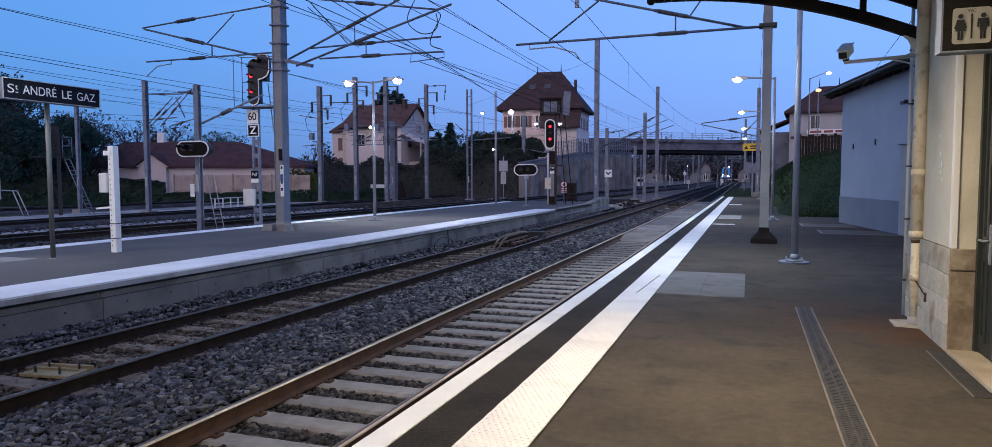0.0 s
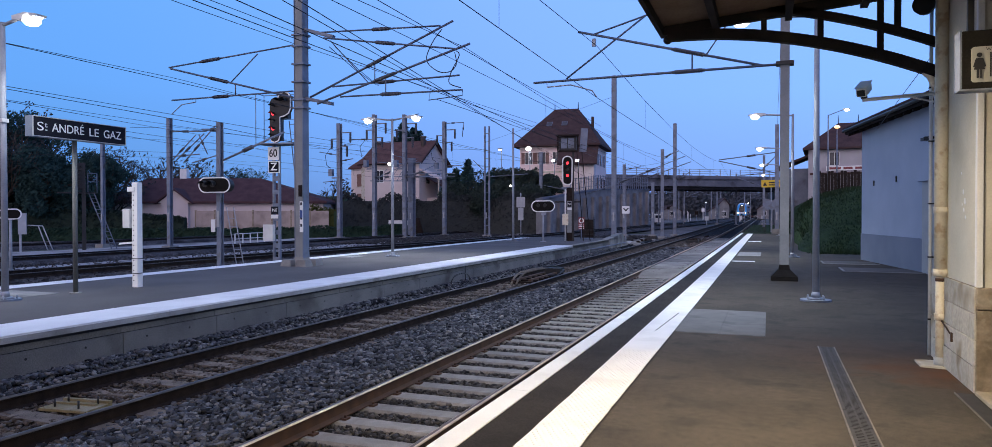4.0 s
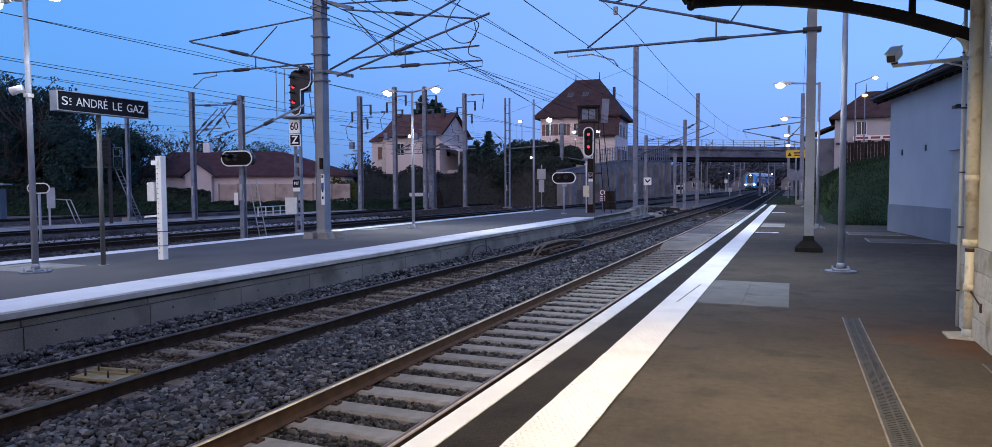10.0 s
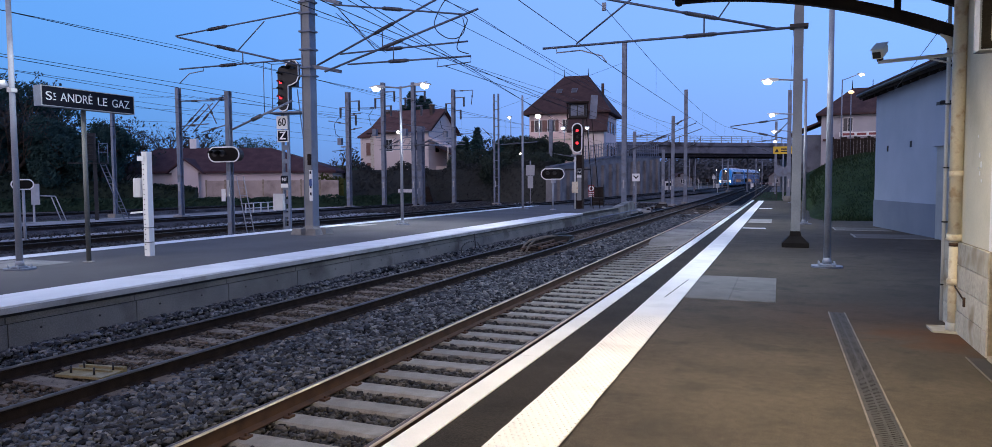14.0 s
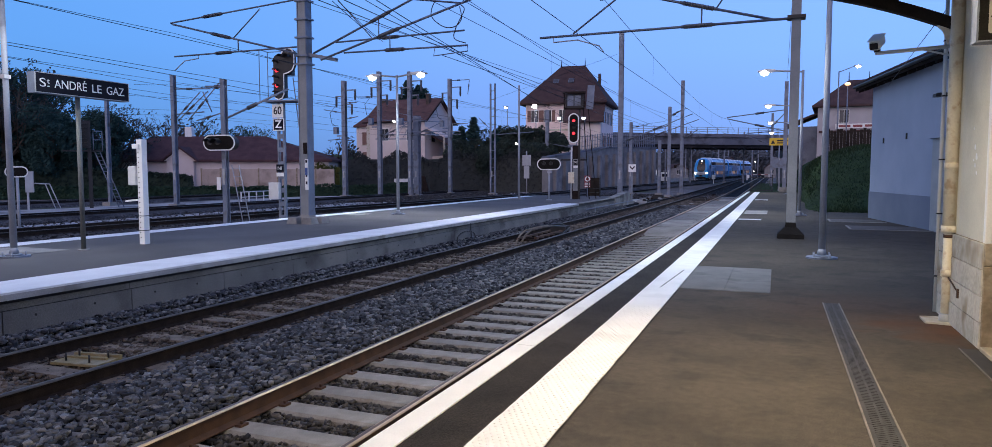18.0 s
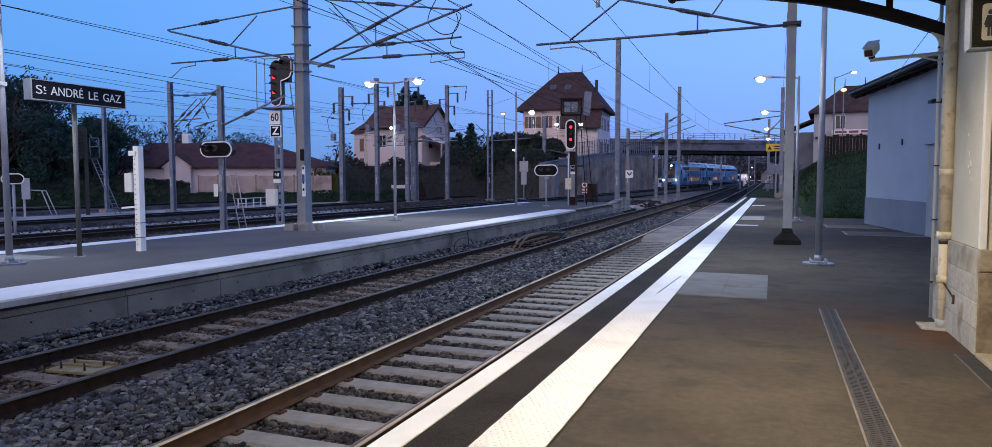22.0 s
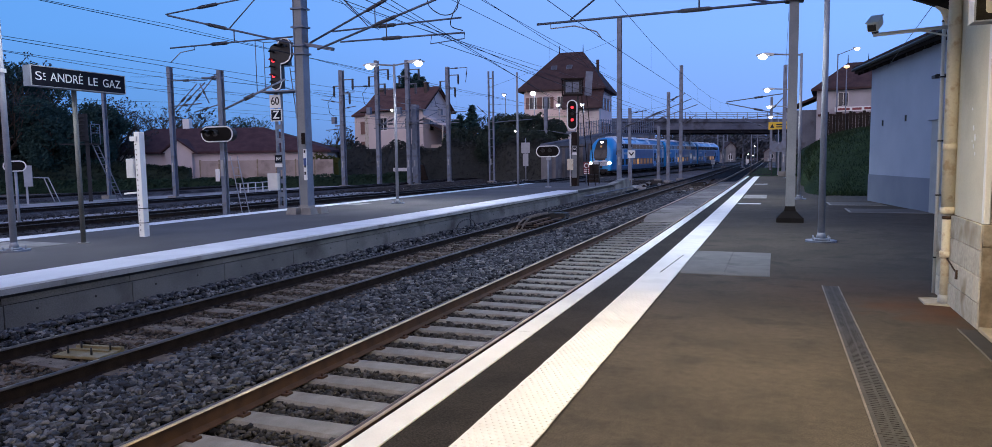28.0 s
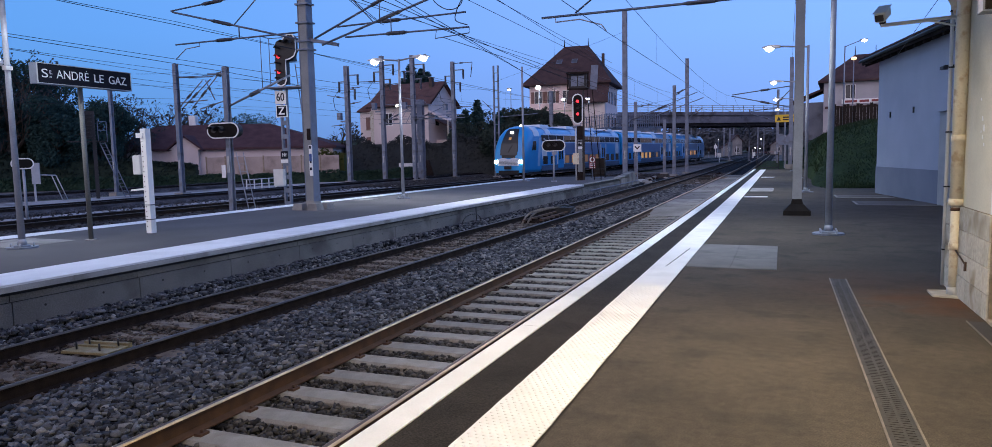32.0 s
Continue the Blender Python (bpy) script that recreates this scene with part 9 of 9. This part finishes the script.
def motions():
    for car, back, length in CARS:
        rows = []
        for k in range(33):
            head = 262.5 - 6.5 * k
            y0 = head + back
            p, q = on_track(y0), on_track(y0 + length * 0.997)
            d = (q - p).normalized()
            yaw = math.degrees(math.atan2(-d.x, d.y))
            pitch = math.degrees(math.asin(d.z))
            rows.append((float(k), pose(p.x, p.y, p.z, pitch, 0, yaw)))
        walk(car, rows)
    walk(coach, [(0.0, pose(-70, 262, 0.13, 0, 0, 10)), (16.0, pose(-60, 263, 0.13, 0, 0, 10)), (21.0, pose(-16, 268, 0.16, 0, 0, 8)), (24.0, pose(-10.0, 268, 0.16, 0, 0, 8)), (26.0, pose(5.0, 268, 0.16, 0, 0, 8)), (32.0, pose(60, 275, 0.2, 0, 0, 8))])


# ---------------------------------------------------------------- sleepers, fastenings, stones
sl_m = Mesh()
sl_m.prism([(-0.150, -0.25), (0.150, -0.25), (0.142, -0.030), (0.120, 0.0), (-0.120, 0.0), (-0.142, -0.030)], -1.22, 1.22, "x")
sleeper_data = sl_m.data("sleeper", SLEEPER)
clip_m = Mesh()
for s_ in (-0.7535, 0.7535):
    for d_ in (-0.125, 0.125):
        clip_m.box(s_ + d_ - 0.035, s_ + d_ + 0.035, -0.05, 0.05, 0.0, 0.022).tube((s_ + d_, 0, 0.022), (s_ + d_, 0, 0.05), 0.014, n=6)
clip_data = clip_m.data("rail_clips", RUST)
for k_ in range(60):
    y_ = -8.8 + 0.60 * k_
    s_ = new("sleeper", sleeper_data)
    s_.parent = track_1
    s_.matrix_basis = pose(-3.81, y_, -0.722, 0, 0, 0.5 * math.sin(k_ * 2.3))
    c_ = new("rail_clips", clip_data)
    c_.parent = s_
old_m = Mesh()
old_m.prism([(-0.13, -0.2), (0.13, -0.2), (0.13, 0.0), (-0.13, 0.0)], -1.28, 1.28, "x")
old_data = old_m.data("sleeper", OLD_SLEEPER)
rs_ = random.Random(9)
for k_ in range(72):
    s_ = new("sleeper", old_data)
    s_.parent = track_2
    s_.matrix_basis = pose(-7.60 + rs_.uniform(-0.03, 0.03), -8.2 + 0.6 * k_, -0.712 + rs_.uniform(-0.012, 0.008), 0, 0, rs_.uniform(-1, 1))


def stones(name, label, zones, material, seed, gaps=False):
    """Jittered shards strewn over zones of (x0, x1, y0, y1, z, count, size); gaps: only between the sleepers."""
    rnd = np.random.default_rng(seed)
    cube = np.array([(-1, -1, -1), (1, -1, -1), (1, 1, -1), (-1, 1, -1), (-1, -1, 1), (1, -1, 1), (1, 1, 1), (-1, 1, 1)], float) * 0.5
    faces0 = np.array([(3, 2, 1, 0), (4, 5, 6, 7), (0, 1, 5, 4), (1, 2, 6, 5), (2, 3, 7, 6), (3, 0, 4, 7)])
    vs, fs, base = [], [], 0
    for x0, x1, y0, y1, z, count, size in zones:
        count, size = int(count * 1.6), size * 0.88
        c = np.stack([rnd.uniform(x0, x1, count), rnd.uniform(y0, y1, count), np.full(count, z)], 1)
        if gaps:
            bay = np.floor((c[:, 1] + 8.8) / 0.6)
            c[:, 1] = -8.8 + 0.6 * bay + rnd.uniform(0.145, 0.455, count)
        c[:, 2] += rnd.uniform(-0.45, 0.5, count) * size
        shape = cube[None] * (1 + rnd.uniform(-0.42, 0.42, (count, 8, 3)))
        sc = size * rnd.uniform(0.55, 1.25, (count, 1, 1)) * np.stack([rnd.uniform(0.9, 1.8, count), rnd.uniform(0.55, 1.0, count), rnd.uniform(0.40, 0.75, count)], 1)[:, None]
        shape[:, 4:, :2] *= rnd.uniform(0.2, 0.95, (count, 1, 1))
        shape = shape * sc
        a, b = rnd.uniform(0, 6.28, count), rnd.uniform(-1.1, 1.1, count)
        ca, sa, cb, sb = np.cos(a)[:, None], np.sin(a)[:, None], np.cos(b)[:, None], np.sin(b)[:, None]
        x, y, zz = shape[..., 0], shape[..., 1], shape[..., 2]
        y, zz = y * cb - zz * sb, y * sb + zz * cb
        x, y = x * ca - y * sa, x * sa + y * ca
        vs.append((np.stack([x, y, zz], -1) + c[:, None]).reshape(-1, 3))
        fs.append((faces0[None] + (np.arange(count) * 8)[:, None, None] + base).reshape(-1, 4))
        base += count * 8
    v, f = np.concatenate(vs), np.concatenate(fs)
    me = bpy.data.meshes.new(name)
    me.vertices.add(len(v))
    me.vertices.foreach_set("co", v.astype(np.float32).ravel())
    me.loops.add(f.size)
    me.loops.foreach_set("vertex_index", f.astype(np.int32).ravel())
    me.polygons.add(len(f))
    me.polygons.foreach_set("loop_start", np.arange(0, f.size, 4, dtype=np.int32))
    me.update(calc_edges=True)
    me.materials.append(material)
    return tagged(new(name, me), label, "ballast", "", "stuff")


stones("ballast_stones", "loose grey ballast stones round the tracks", [
    (-6.45, -4.95, -9, 1.0, -0.695, 2600, 0.075), (-9.3, -8.5, -9, 3.0, -0.66, 1600, 0.08),
    (-6.45, -4.95, 1.0, 9, -0.695, 4800, 0.066), (-6.45, -4.95, 9, 20, -0.695, 4200, 0.072), (-6.45, -4.95, 20, 50, -0.695, 4000, 0.095),
    (-6.75, -6.35, 1.0, 20, -0.735, 1900, 0.066), (-9.30, -9.02, 3.0, 14, -0.575, 1600, 0.068), (-9.05, -8.80, 3.0, 14, -0.65, 1500, 0.068), (-8.85, -8.50, 3.0, 14, -0.74, 2000, 0.066), (-9.30, -9.02, 14, 46, -0.575, 2300, 0.085), (-9.05, -8.80, 14, 46, -0.66, 1700, 0.085), (-8.85, -8.5, 14, 46, -0.74, 1800, 0.085)], STONES, 21)
stones("sleeper_bay_stones", "dark ballast stones between the concrete sleepers", [
    (-5.0, -2.35, -8.8, 2.0, -0.772, 3400, 0.055), (-5.0, -2.35, 2.0, 12, -0.768, 6500, 0.055), (-5.0, -2.35, 12, 26.6, -0.762, 8000, 0.052)], STONES_BAY, 25, gaps=True)
stones("old_ballast_stones", "loose tan ballast stones in the second track", [
    (-8.42, -6.72, -9, 2.5, -0.735, 2400, 0.07), (-8.42, -6.72, 2.5, 14, -0.735, 4600, 0.055), (-8.42, -6.72, 14, 48, -0.735, 4200, 0.08)], STONES_TAN, 22)
# the nearest ballast stones lie singly on the shoulder
st_rnd = random.Random(33)
stone_data = []
for k_ in range(8):
    r_ = 0.031
    st_m = Mesh().box(-r_ * 1.3, r_ * 1.3, -r_ * 0.8, r_ * 0.8, -r_ * 0.6, r_ * 0.5)
    st_m.v = [(x * st_rnd.uniform(0.6, 1.3) * (1.0 if z < 0 else 0.7), y * st_rnd.uniform(0.6, 1.2) * (1.0 if z < 0 else 0.6), z * st_rnd.uniform(0.5, 1.3)) for x, y, z in st_m.v]
    stone_data.append(st_m.data("ballast_stone", STONE_GREY))
for k_ in range(290):
    o_ = new("ballast_stone", stone_data[k_ % 8])
    o_.parent = shoulder
    o_.matrix_basis = pose(st_rnd.uniform(-6.5, -5.0), 2.6 + 7.0 * st_rnd.random() ** 1.3, -0.672 + st_rnd.uniform(-0.012, 0.012), st_rnd.uniform(-30, 30), st_rnd.uniform(-30, 30), st_rnd.uniform(0, 360))
stones("yard_rubble", "coarse grey stones strewn over the yard tracks", [
    (-40, -16.2, 20, 50, -0.88, 5000, 0.09), (-34, -12, 50, 78, -0.76, 7000, 0.14), (-24.9, -21.6, 14, 55, -0.52, 4000, 0.09), (-19.8, -16.8, 10, 60, -0.77, 4500, 0.09)], STONES_YARD, 23)
stones("track_stones", "brown stones beside the crossing panels", [(-4.55, -3.05, 27, 66, -0.60, 900, 0.05), (-6.4, -4.7, 50, 80, -0.69, 2500, 0.12), (-9.3, -6.4, 48, 80, -0.72, 3500, 0.12)], STONES_TAN, 24)

motions()
